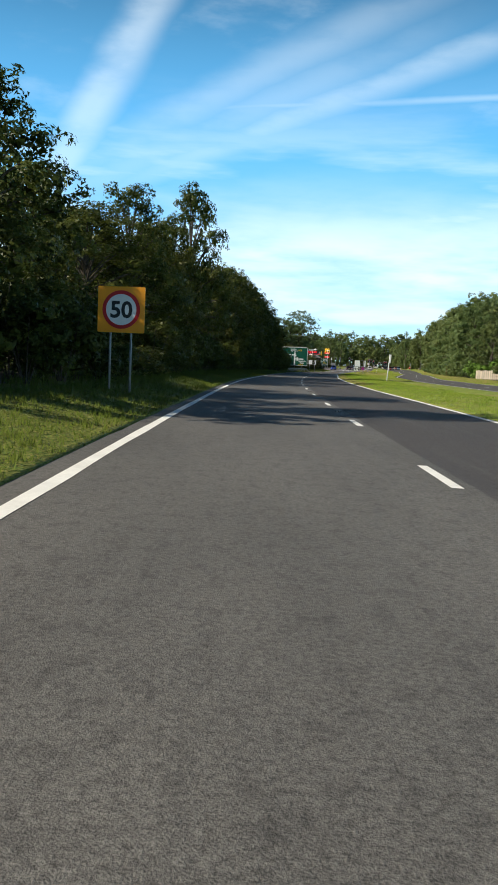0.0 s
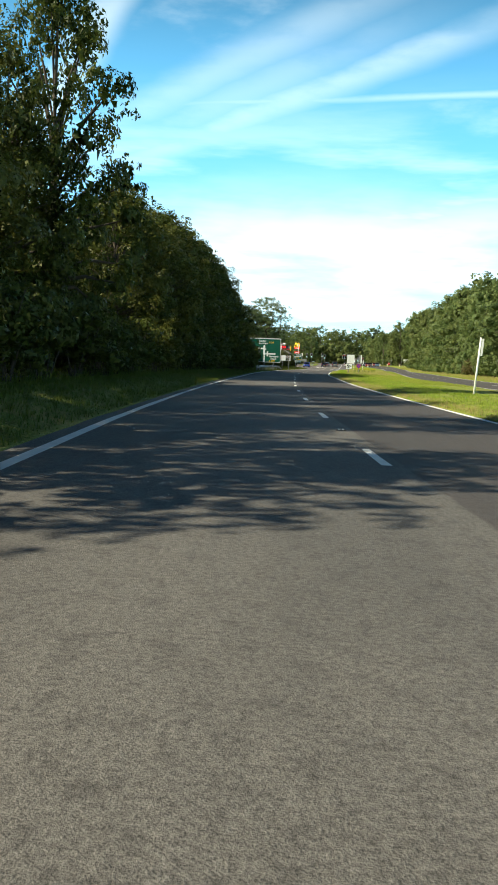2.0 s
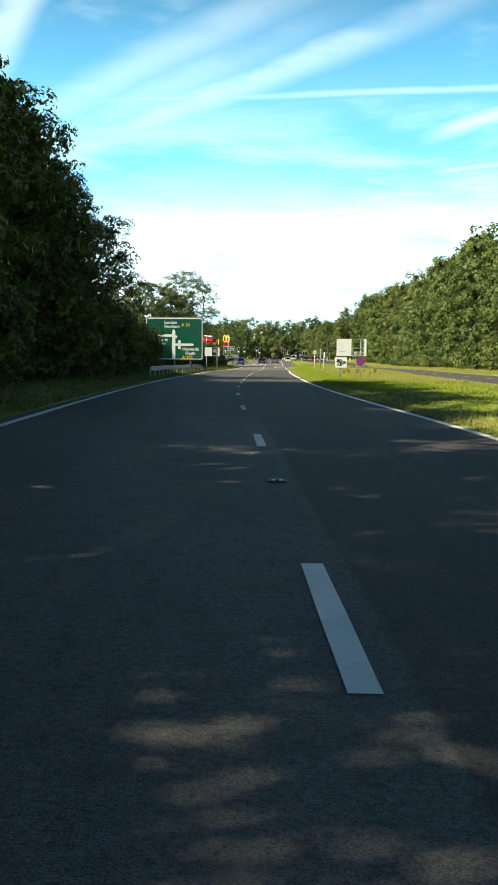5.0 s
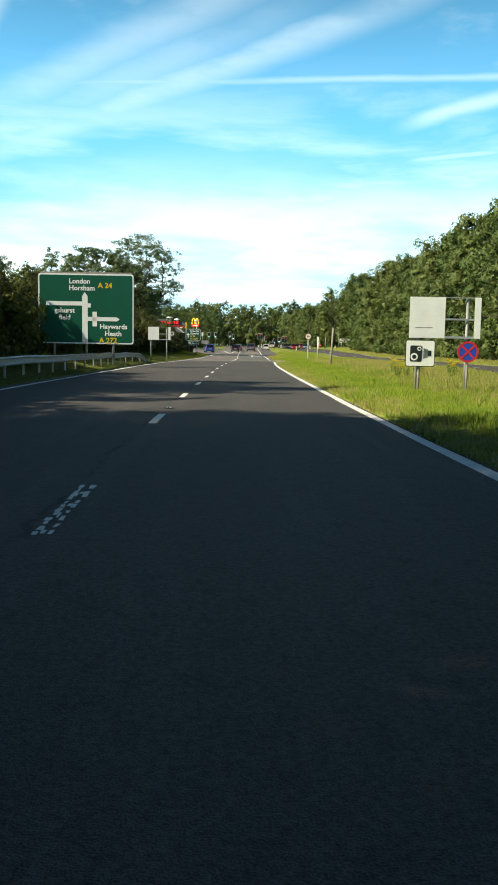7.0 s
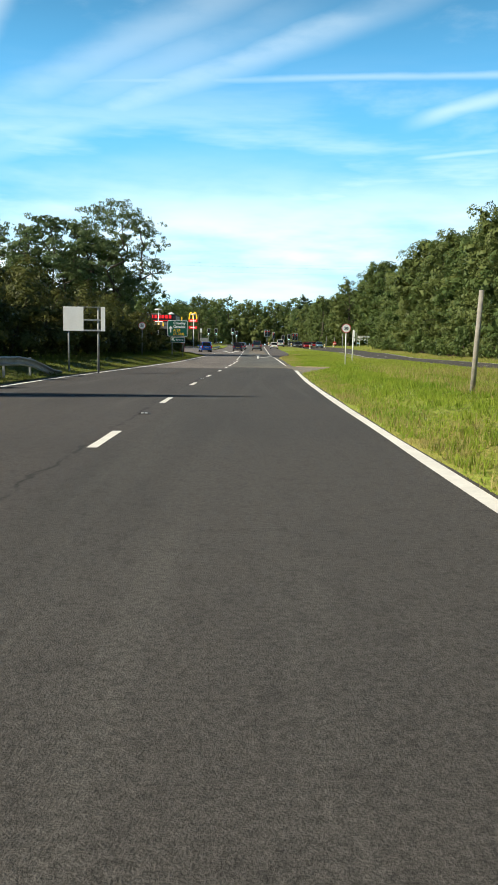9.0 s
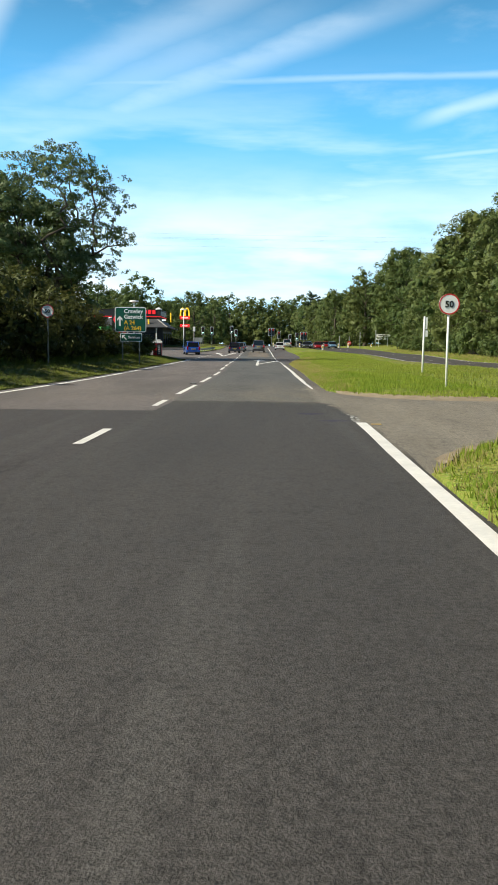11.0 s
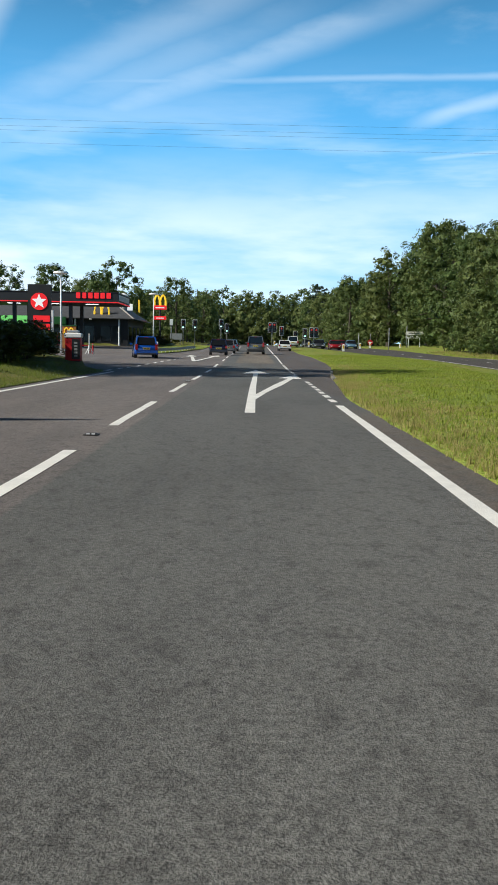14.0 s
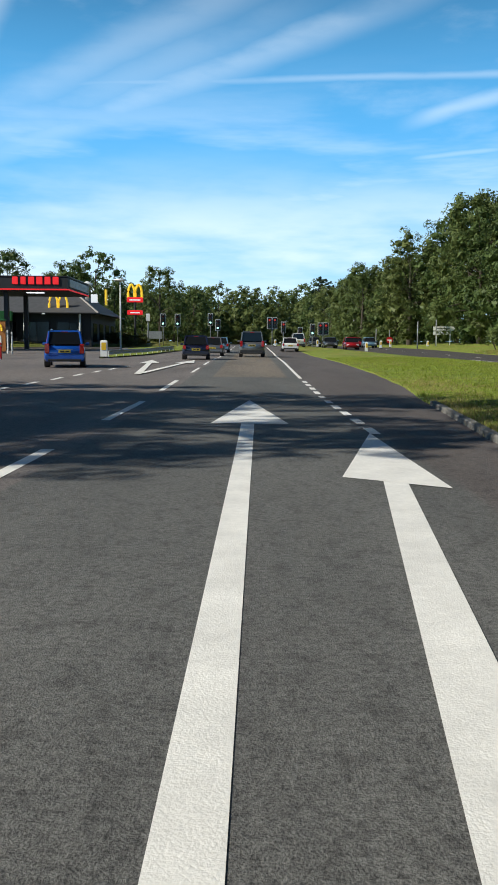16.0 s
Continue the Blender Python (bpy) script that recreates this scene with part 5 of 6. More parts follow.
def direction_sign():
    x, y, w, z0, z1 = -4.98, 189.2, 5.6, 1.34, 5.42
    th = thing("direction_sign", "large green direction sign with white junction diagram on posts", "road sign", at=pose(x, y, 0, 0, 0, 0.5))
    posts_for(th, (-w + 0.9, -w / 2, -1.2), on_ground(x, y) - 0.4, 5.2, 0.1, 0.07)
    cx, cz, h = -w / 2, (z0 + z1) / 2, z1 - z0
    b = board(th, w, h, cx, cz, "white", r=0.14)
    f = part("panel", Shape().prism(rounded(w - 0.16, h - 0.16, 0.1, cx, cz), -0.02, -0.0125), M["green"], b)
    part("top_trim", Shape().box((cx, 0.03, z1 + 0.05), (w - 0.2, 0.05, 0.1)), M["wood"], th, "rusty brown trim along the top edge")

    def px(u, v):
        return -w + (u - 66) / 171.0 * w, z1 - (v - 486) / 119.0 * h

    def txt(s, u, v, size, mat):
        q = px(u, v)
        lettering(s, size, q[0], q[1], -0.024, M[mat], f)
    txt("London", 121, 502.5, 0.405, "white")
    txt("Horsham", 121, 514, 0.405, "white")
    txt("A 24", 173, 509.5, 0.43, "yellow")
    txt("gshurst", 95, 552, 0.405, "white")
    txt("field", 103, 564, 0.405, "white")
    txt("Haywards", 176, 579, 0.405, "white")
    txt("Heath", 185, 591, 0.405, "white")
    txt("A 272", 175, 603, 0.43, "yellow")
    rects = []
    for u0, v0, u1, v1 in ((144.5, 524, 154.5, 605), (80, 533, 145, 540), (154, 536, 160, 543), (163, 550, 171, 575), (154, 559, 207, 566)):
        (xa, za), (xb, zb) = px(u0, v0), px(u1, v1)
        rects.append(((xa + xb) / 2, (za + zb) / 2, xb - xa, za - zb))
    bars(f, rects, -0.024, "white", "route_bar")
    a, c, t = px(144.5, 524), px(154.5, 524), px(149.5, 517)
    part("arrow_tip", Shape().prism([a, c, t], -0.027, -0.021), M["white"], f)
    a, c, t = px(207, 559), px(207, 566), px(212, 562.5)
    part("arrow_tip", Shape().prism([a, c, t], -0.027, -0.021), M["white"], f)


def services_sign():
    x, y = -4.58, 256.4
    g = on_ground(x, y)
    th = thing("route_sign", "green route sign over a small green services panel on posts", "road sign", at=pose(x, y, 0, 0, 0, 2))
    w = 2.02
    posts_for(th, (-1.55, -0.45), g - 0.3, 3.3, 0.08, 0.045)
    b = board(th, w, 1.6, -w / 2, 2.96, "white", r=0.12)
    f = part("panel", Shape().prism(rounded(w - 0.1, 1.5, 0.09, -w / 2, 2.96), -0.02, -0.0125), M["green"], b)
    for s, z, mat in (("Crawley", 3.38, "white"), ("Gatwick", 3.02, "white"), ("A 24", 2.66, "yellow"), ("(A 264)", 2.3, "yellow")):
        lettering(s, 0.36, -1.43, z, -0.024, M[mat], f)
    part("arrow", Shape().prism([(-1.76, 2.55), (-1.64, 2.55), (-1.64, 2.98), (-1.53, 2.88), (-1.53, 3.02), (-1.70, 3.2), (-1.87, 3.02), (-1.87, 2.88), (-1.76, 2.98)], -0.026, -0.021), M["white"], f)
    b2 = board(th, 1.42, 0.54, -0.98, 1.82, "white", "lower_board", r=0.07)
    f2 = part("lower_panel", Shape().prism(rounded(1.34, 0.46, 0.05, -0.98, 1.82), -0.02, -0.0125), M["green"], b2)
    lettering("Services", 0.235, -1.17, 1.75, -0.024, M["white"], f2)
    m = Matrix.Translation((-1.42, 0, 1.82)) @ Matrix.Rotation(radians(-45), 4, "Y")
    part("arrow", Shape().prism([(-0.03, -0.2), (0.03, -0.2), (0.03, 0.08), (0.12, 0.0), (0.12, 0.09), (0, 0.2), (-0.12, 0.09), (-0.12, 0.0), (-0.03, 0.08)], -0.026, -0.021, m), M["white"], f2)


def blank_board(x, y, w, h, z0, white, posts, label):
    """A sign that has lost its panels: a white sheet left in an open frame."""
    th = thing("blank_sign", label, "road sign", at=pose(x, y, 0))
    g = on_ground(x, y)
    posts_for(th, posts, g - 0.3, z0 + h - 0.03, 0.07, 0.045, "post")
    part("sheet", Shape().box((white / 2, 0, z0 + h / 2), (white, 0.02, h), bev=0.004), M["white"], th)
    part("end_strip", Shape().box((w - 0.09, 0, z0 + h / 2), (0.18, 0.02, h), bev=0.004), M["white"], th)
    for z, t in ((z0 + 0.03, 0.06), (z0 + h / 2 - 0.04, 0.05), (z0 + h - 0.01, 0.02)):
        part("rail", Shape().box(((white + w - 0.18) / 2, 0.005, z), (w - 0.18 - white, 0.03, t)), M["steel"], th)
    if white > 1.0:
        part("printed_bar", Shape().box((0.42, -0.013, z0 + 0.3), (0.5, 0.004, 0.02)), M["post"], th)


def camera_sign():
    x, y = 6.66, 163.22
    th = thing("speed_camera_sign", "white square sign with a black camera symbol on a post", "road sign", at=pose(x, y, 0, 0, 0, -2))
    posts_for(th, (-0.02,), on_ground(x, y) - 0.3, 1.3, 0.06, 0.04, "wood")
    b = board(th, 0.84, 0.76, 0, 1.16, "black", r=0.06)
    f = part("panel", Shape().prism(rounded(0.8, 0.72, 0.05, 0, 1.16), -0.02, -0.0125), M["white"], b)
    part("symbol_body", Shape().prism(rounded(0.34, 0.46, 0.05, -0.12, 1.15), -0.027, -0.021), M["black"], f)
    part("symbol_lens", Shape().prism(disc(0.105, 24, -0.17, 1.06), -0.033, -0.028), M["white"], f)
    part("symbol_lens", Shape().prism(disc(0.06, 24, -0.17, 1.06), -0.039, -0.034), M["black"], f)
    part("symbol_lens", Shape().prism(disc(0.06, 24, -0.03, 1.29), -0.033, -0.028), M["white"], f)
    part("symbol_lens", Shape().prism(disc(0.032, 24, -0.03, 1.29), -0.039, -0.034), M["black"], f)
    for k in range(4):
        part("symbol_bar", Shape().box((0.1 + 0.033 * k, -0.024, 1.16), (0.014, 0.006, 0.3 - 0.02 * k)), M["black"], f)
    part("symbol_block", Shape().box((0.27, -0.024, 1.16), (0.09, 0.006, 0.16)), M["black"], f)


def clearway_sign():
    x, y = 8.0, 163.1
    th = thing("clearway_sign", "round blue sign with red ring and cross on a post", "road sign", at=pose(x, y, 0, 0, 0, -3))
    posts_for(th, (0.0,), on_ground(x, y) - 0.3, 1.4, 0.05, 0.035, "wood")
    b = part("plate", Shape().prism(disc(0.3, 36, 0, 1.22), -0.012, 0.012), M["blue"], th)
    ring(th, 0.3, 0.245, 0, 1.22, -0.018, "red", "red_ring", b)
    for a in (45, -45):
        m = Matrix.Translation((0, 0, 1.22)) @ Matrix.Rotation(radians(a), 4, "Y")
        part("red_bar", Shape().box((0, -0.016 - 0.002 * (a > 0), 0), (0.055, 0.004, 0.5), m), M["red"], b)


def limit_sign(x, y, top, label):
    g = on_ground(x, y)
    th = thing("speed_limit_sign", label, "road sign", at=pose(x, y, 0))
    posts_for(th, (0.0,), g - 0.3, top, 0.045, 0.035, "white" if x > 0 else "post")
    b = part("roundel_face", Shape().prism(disc(0.3, 32, 0, top - 0.22), -0.012, 0.012), M["white"], th)
    ring(th, 0.3, 0.265, 0, top - 0.22, -0.018, "red", "red_ring", b)
    lettering("50", 0.26, 0, top - 0.31, -0.02, M["black"], b, "CENTER")


def plain_post(x, y, h, rad, mat, label, lean=(0, 0), cap=False):
    th = thing("post", label, "post", at=pose(x, y, on_ground(x, y), lean[0], lean[1], 0))
    s = Shape().tube([(0, 0, -0.4), (0, 0, h * 0.5), (0, 0, h)], [rad, rad * 0.97, rad * 0.92], 10)
    part("shaft", s, M[mat], th, smooth=True)
    return th


works_speed_sign()
direction_sign()
services_sign()
blank_board(6.36, 163.4, 2.05, 1.17, 1.6, 1.02, (0.25, 1.68), "blank white sign sheet in an open steel frame on posts")
blank_board(-6.1, 206.5, 1.78, 1.02, 1.78, 0.86, (0.22, 1.48), "small blank white sign sheet with open frame on posts")
camera_sign()
clearway_sign()
limit_sign(8.1, 226.0, 2.75, "fifty limit roundel on a white post in the central reservation")
limit_sign(-7.2, 241.0, 3.05, "fifty limit roundel on a grey post by the scrub")
plain_post(6.68, 188.66, 2.2, 0.06, "wood", "leaning weathered grey timber post in the grass", (0, 2.8))
q = plain_post(10.35, 241.0, 2.62, 0.05, "white", "slim white post with a narrow plate in the central reservation", (0, 0.6))
part("plate", Shape().box((0.1, -0.02, 2.3), (0.09, 0.025, 0.55), bev=0.008), M["white"], q)
part("plate", Shape().box((0.11, -0.02, 1.82), (0.12, 0.025, 0.3), bev=0.008), M["white"], q)
q = plain_post(11.95, 83.7, 2.65, 0.045, "white", "white post with a narrow plate seen edge-on", (0, 4))
part("plate", Shape().box((0.1, -0.06, 2.2), (0.09, 0.025, 0.8), bev=0.008), M["white"], q)
for k, (d, y) in enumerate(((26.6, 160), (27.4, 172))):
    plain_post(lane_x(y) + d, y, 0.9, 0.05, "wood", "short timber marker post beside the other carriageway")


# ---------------------------------------------------------------- safety barriers
def barrier(points, h, label, posts=2.4, ramp_end=True, post_mat="steel"):
    """A corrugated steel rail on posts along points (x, y)."""
    th = thing("safety_barrier", label, "crash barrier")
    prof = [(0.0, -0.155), (0.03, -0.13), (0.035, -0.1), (-0.035, -0.05), (-0.035, 0.05), (0.035, 0.1), (0.03, 0.13), (0.0, 0.155), (-0.008, 0.155), (-0.045, 0.05), (-0.045, -0.05), (-0.008, -0.155)]
    v, f, n = [], [], len(prof)
    for i, (x, y) in enumerate(points):
        a, b = points[max(i - 1, 0)], points[min(i + 1, len(points) - 1)]
        t = Vector((b[0] - a[0], b[1] - a[1], 0)).normalized()
        r = Vector((t.y, -t.x, 0))
        drop = 0.0
        if ramp_end:
            drop = 0.62 * smooth((i - (len(points) - 5)) / 4.0)
        z = on_ground(x, y) + h - 0.155 - drop
        v += [(x + r.x * px, y + r.y * px, z + pz) for px, pz in prof]
    for i in range(len(points) - 1):
        for k in range(n):
            j = (k + 1) % n
            f.append((i * n + k, i * n + j, i * n + n + j, i * n + n + k))
    f += [tuple(range(n)), tuple(range((len(points) - 1) * n + n - 1, (len(points) - 1) * n - 1, -1))]
    part("rail", Shape().add(v, f), M["steel"], th)
    acc = 0.0
    for i in range(len(points) - (3 if ramp_end else 0)):
        if i:
            acc += math.dist(points[i], points[i - 1])
        if acc >= posts or i == 0:
            acc = 0.0
            x, y = points[i]
            g = on_ground(x, y)
            part("post", Shape().box((x - 0.09, y, g + h / 2 - 0.2), (0.06, 0.1, h + 0.3)), M[post_mat], th)
    return th


barrier([(lane_x(y) - 6.35 + 0.5 * smooth((y - 196) / 8), y) for y in np.arange(162.4, 205.1, 1.2)], 0.72, "grey corrugated steel barrier with ramped end by the verge")


# ---------------------------------------------------------------- fence at the far side
def board_fence():
    th = thing("fence", "cream close-boarded fence beyond the other carriageway", "fence")
    x0, y0, x1, y1 = 26.2, 137.0, 39.0, 131.0
    n = 42
    for i in range(n):
        k = (i + 0.5) / n
        x, y = x0 + (x1 - x0) * k, y0 + (y1 - y0) * k
        g = on_ground(x, y)
        h = 1.45 + 0.05 * math.sin(i * 2.1)
        part("board", Shape().box((0, 0, h / 2), (0.29, 0.025, h), bev=0.006), M["fence"], th).matrix_basis = pose(x, y + (0.03 if i % 2 else 0), g - 0.05, 0, 0, -25)
    for z in (0.4, 1.1):
        part("rail", Shape().tube([(x0, y0 + 0.1, on_ground(x0, y0) + z), (x1, y1 + 0.1, on_ground(x1, y1) + z)], 0.04, 6), M["wood"], th)


board_fence()
for d, y, w, h in ((27.0, 141.5, 2.2, 3.4), (30.5, 140, 2.6, 3.8), (34, 138, 2.8, 4.2)):
    bush("bright", 0, d - 1, y, w, h, "bright green garden hedge behind the cream fence", "garden hedge")


# ---------------------------------------------------------------- vehicles
def loft(sections, smooth_=True):
    """Joins rings of the same number of points, with caps."""
    s = Shape()
    n = len(sections[0])
    v = [p for sec in sections for p in sec]
    f = []
    for i in range(len(sections) - 1):
        for k in range(n):
            j = (k + 1) % n
            f.append((i * n + k, i * n + j, i * n + n + j, i * n + n + k))
    f += [tuple(range(n - 1, -1, -1)), tuple(range((len(sections) - 1) * n, len(sections) * n))]
    return s.add(v, f)


def car(kind, paint, label, x, y, rz=0.0, group="traffic", scale=1.0):
    """A car that faces +y; the origin is on the ground under its middle. kind: hatch, mpv, saloon or van."""
    P = dict(hatch=(3.9, 1.7, 1.5, 0.55, -1.82, -1.35, 0.35, 1.05), mpv=(4.2, 1.78, 1.62, 0.62, -2.02, -1.72, 0.55, 1.3),
             saloon=(4.5, 1.75, 1.44, 0.55, -1.7, -1.0, 0.35, 1.1), van=(4.9, 1.9, 1.9, 0.75, -2.4, -2.25, 1.0, 1.75))[kind]
    L, W, H, _, tail, roof_b, roof_f, screen = P
    belt = H * 0.6
    th = thing("car", label, "car", group, at=pose(x, y, level(y), 0, 0, rz))
    hw = W / 2

    def sec(yy, z0, z1, w0, w1):
        return [(-w0 * 0.93, yy, z0), (w0 * 0.93, yy, z0), (w0, yy, z0 + 0.12), (w0 * 1.0, yy, (z0 + z1) / 2), (w1, yy, z1 - 0.06), (w1 * 0.93, yy, z1), (-w1 * 0.93, yy, z1), (-w1, yy, z1 - 0.06), (-w0, yy, (z0 + z1) / 2), (-w0, yy, z0 + 0.12)]
    b, h0 = -L / 2, 0.24
    fr = L / 2
    body = loft([sec(b, 0.42, belt - 0.2, hw * 0.84, hw * 0.8), sec(b + 0.08, 0.3, belt - 0.06, hw * 0.95, hw * 0.9), sec(b + 0.35, h0, belt, hw, hw * 0.94),
                 sec(-0.3, h0, belt, hw, hw * 0.95), sec(screen, h0, belt * 0.985, hw, hw * 0.93), sec(fr - 0.55, h0, belt * 0.86, hw * 0.98, hw * 0.86),
                 sec(fr - 0.12, 0.28, belt * 0.74, hw * 0.9, hw * 0.76), sec(fr, 0.36, belt * 0.6, hw * 0.78, hw * 0.66)])
    part("body", body, paint, th, smooth=True)

    def cab(yy, z, w):
        return [(-w, yy, z), (w, yy, z)]
    zt = H
    rows = [(tail + 0.02, belt - 0.02, hw * 0.9), (roof_b, zt - 0.1, hw * 0.77), (roof_b + 0.25, zt, hw * 0.72), (roof_f, zt, hw * 0.72), (roof_f + 0.2, zt - 0.07, hw * 0.74), (screen, belt - 0.02, hw * 0.9)]
    # roof shell
    v, f = [], []
    for yy, z, w in rows[1:5]:
        v += [(-w, yy, z - 0.08), (-w * 0.92, yy, z), (w * 0.92, yy, z), (w, yy, z - 0.08)]
    for i in range(3):
        for k in range(3):
            a = i * 4 + k
            f.append((a, a + 1, a + 5, a + 4))
    part("roof", Shape().add(v, f), paint, th)
    # glass house
    w0, w1 = hw * 0.89, hw * 0.75
    zg0, zg1 = belt - 0.03, zt - 0.075
    part("rear_window", Shape().add([(-w0 * 0.9, tail + 0.06, zg0 + 0.06), (w0 * 0.9, tail + 0.06, zg0 + 0.06), (w1 * 0.93, roof_b - 0.0, zg1), (-w1 * 0.93, roof_b - 0.0, zg1),
                                     (-w0 * 0.9, tail + 0.12, zg0 + 0.06), (w0 * 0.9, tail + 0.12, zg0 + 0.06), (w1 * 0.93, roof_b + 0.06, zg1), (-w1 * 0.93, roof_b + 0.06, zg1)],
                                    [(0, 1, 2, 3), (7, 6, 5, 4), (0, 4, 5, 1), (2, 6, 7, 3), (1, 5, 6, 2), (3, 7, 4, 0)]), M["glass"], th)
    part("windscreen", Shape().add([(-w0, screen, zg0), (w0, screen, zg0), (w1, roof_f + 0.12, zg1), (-w1, roof_f + 0.12, zg1)], [(3, 2, 1, 0)]), M["glass"], th)
    for sg in (-1, 1):
        part("side_window", Shape().add([(sg * w0, tail + 0.1, zg0), (sg * w0, screen, zg0), (sg * w1, roof_f + 0.12, zg1), (sg * w1, roof_b, zg1)], [(0, 1, 2, 3) if sg > 0 else (3, 2, 1, 0)]), M["glass"], th)
        part("rear_pillar", Shape().tube([(sg * w0 * 0.96, tail + 0.05, zg0), (sg * w1 * 0.98, roof_b, zg1 + 0.02)], 0.055, 6), paint, th)
        part("door_pillar", Shape().tube([(sg * w0, -0.1, zg0), (sg * w1, -0.15, zg1)], 0.03, 6), M["plastic"], th)
        part("tail_light", Shape().box((sg * hw * 0.84, b + 0.03, belt - 0.16), (0.19, 0.16, 0.42 if kind in ("mpv", "van") else 0.24), bev=0.03), M["lamp_red"], th)
        part("headlight", Shape().box((sg * hw * 0.66, fr - 0.08, belt * 0.6), (0.3, 0.12, 0.13), bev=0.03), M["white"], th)
        part("door_mirror", Shape().box((sg * (hw + 0.1), screen - 0.3, belt + 0.06), (0.2, 0.1, 0.14), bev=0.04), paint, th)
        for yy in (-L * 0.3, L * 0.3):
            wh = part("wheel", Shape().tube([(sg * (hw - 0.2), yy, 0.31), (sg * (hw + 0.01), yy, 0.31)], 0.31, 20), M["rubber"], th)
            part("rim", Shape().tube([(sg * (hw - 0.05), yy, 0.31), (sg * (hw + 0.015), yy, 0.31)], 0.2, 16), M["alloy"], wh)
            part("wheel_arch", Shape().tube([(sg * (hw - 0.24), yy, 0.34), (sg * (hw + 0.004), yy, 0.34)], 0.37, 20), M["plastic"], th)
    part("rear_bumper", Shape().box((0, b + 0.06, 0.42), (W * 0.92, 0.16, 0.26), bev=0.05), paint if kind != "van" else M["plastic"], th)
    part("bumper_insert", Shape().box((0, b + 0.0, 0.31), (W * 0.8, 0.1, 0.1), bev=0.02), M["plastic"], th)
    pl = part("number_plate", Shape().box((0, b - 0.012 + (0.02 if kind == "hatch" else 0), belt - 0.28), (0.52, 0.02, 0.12)), M["plate"], th)
    for k in range(2):
        part("plain_bar", Shape().box((-0.1 + 0.22 * k, b - 0.025 + (0.02 if kind == "hatch" else 0), belt - 0.28), (0.17, 0.004, 0.06)), M["black"], pl)
    part("brake_light", Shape().box((0, roof_b + 0.02, zt - 0.075), (0.3, 0.05, 0.03)), M["lamp_red"], th)
    part("plate_trim", Shape().box((0, b + 0.01, belt - 0.19), (0.7, 0.04, 0.03), bev=0.01), M["alloy"], th)
    if kind in ("mpv", "van"):
        for sg in (-1, 1):
            part("roof_rail", Shape().tube([(sg * hw * 0.66, roof_b + 0.1, zt + 0.0), (sg * hw * 0.66, roof_b + 0.2, zt + 0.05), (sg * hw * 0.66, roof_f - 0.1, zt + 0.05), (sg * hw * 0.66, roof_f, zt)], 0.018, 6), M["alloy"], th)
    return th


BLUE = paint_of("bright_blue_car_paint", (0.012, 0.105, 0.52))
NAVY = paint_of("dark_navy_car_paint", (0.012, 0.016, 0.045))
SILVER = paint_of("silver_grey_car_paint", (0.22, 0.225, 0.23), 0.6)
WHITEP = paint_of("white_car_paint", (0.72, 0.72, 0.7), 0.0)
REDP = paint_of("red_car_paint", (0.4, 0.012, 0.015))
TEAL = paint_of("pale_blue_car_paint", (0.16, 0.3, 0.42))
GREYP = paint_of("dark_grey_car_paint", (0.06, 0.065, 0.07))
car("mpv", BLUE, "bright blue people carrier entering the slip to the services", -5.67, 309.5, 11)
car("hatch", NAVY, "dark navy hatchback waiting in the nearside lane", -0.58, 324.5, 3)
car("hatch", SILVER, "silver hatchback queueing behind signals", -0.1, 338.5)
car("saloon", TEAL, "blue grey saloon queueing at the signals", 0.0, 352.0)
car("van", SILVER, "silver grey people mover in the offside lane", 3.0, 335.5)
car("saloon", WHITEP, "white saloon in the right-turn lane", 7.0, 359.5)
car("van", WHITEP, "white van waiting near the junction", 9.3, 386)
car("hatch", REDP, "red hatchback on the other carriageway", 15.2, 374, 180)
for x, y, p, l in ((13.4, 383, GREYP, "dark grey car queueing across the junction"), (16.5, 386, SILVER, "silver car queueing across the junction"), (19.5, 389, TEAL, "pale blue car on the other carriageway"),
                   (18.6, 396, REDP, "dark red car on the other carriageway"), (14.4, 392, TEAL, "blue car near the far signals"), (12.6, 399, GREYP, "dark car near the far signals")):
    car("saloon", p, l, x, y, 180)


# ---------------------------------------------------------------- traffic signals and junction furniture
def signal(x, y, h, heads, lit="green", label="traffic signal with white-edged black backing board on a grey pole"):
    g = level(y)
    th = thing("traffic_signal", label, "traffic light", "signals at the junction", at=pose(x, y, g))
    part("pole", Shape().tube([(0, 0, -0.3), (0, 0, h)], 0.057, 10), M["post"], th, smooth=True)
    for k in range(heads):
        cx = (k - (heads - 1) / 2) * 0.8
        hd = part("head", Shape().box((cx, -0.12, h - 0.88), (0.44, 0.22, 1.44), bev=0.03), M["black"], th)
        part("backing_board", Shape().prism(rounded(0.74, 1.76, 0.06, cx, h - 0.88), -0.01, 0.0), M["white"], hd, "white border of the backing board")
        part("backing_face", Shape().prism(rounded(0.63, 1.65, 0.05, cx, h - 0.88), -0.018, -0.011), M["black"], hd)
        for i, (nm, mt) in enumerate((("red_lens", "lens_red"), ("amber_lens", "lens_amber"), ("green_lens", "lens_green"))):
            mm = {"red": "sig_red", "green": "sig_green"}.get(lit if (nm.startswith(lit)) else "", mt)
            z = h - 0.43 - 0.45 * i
            part(nm, Shape().prism(disc(0.15, 16, cx, z), -0.235, -0.222), M[mm], hd)
            part("visor", Shape().tube([(cx, -0.21, z + 0.01), (cx, -0.4, z + 0.04)], 0.15, 12, False), M["black"], hd)
    part("control_box", Shape().box((0.12, 0, 1.2), (0.16, 0.14, 0.3), bev=0.02), M["plastic"], th)
    return th


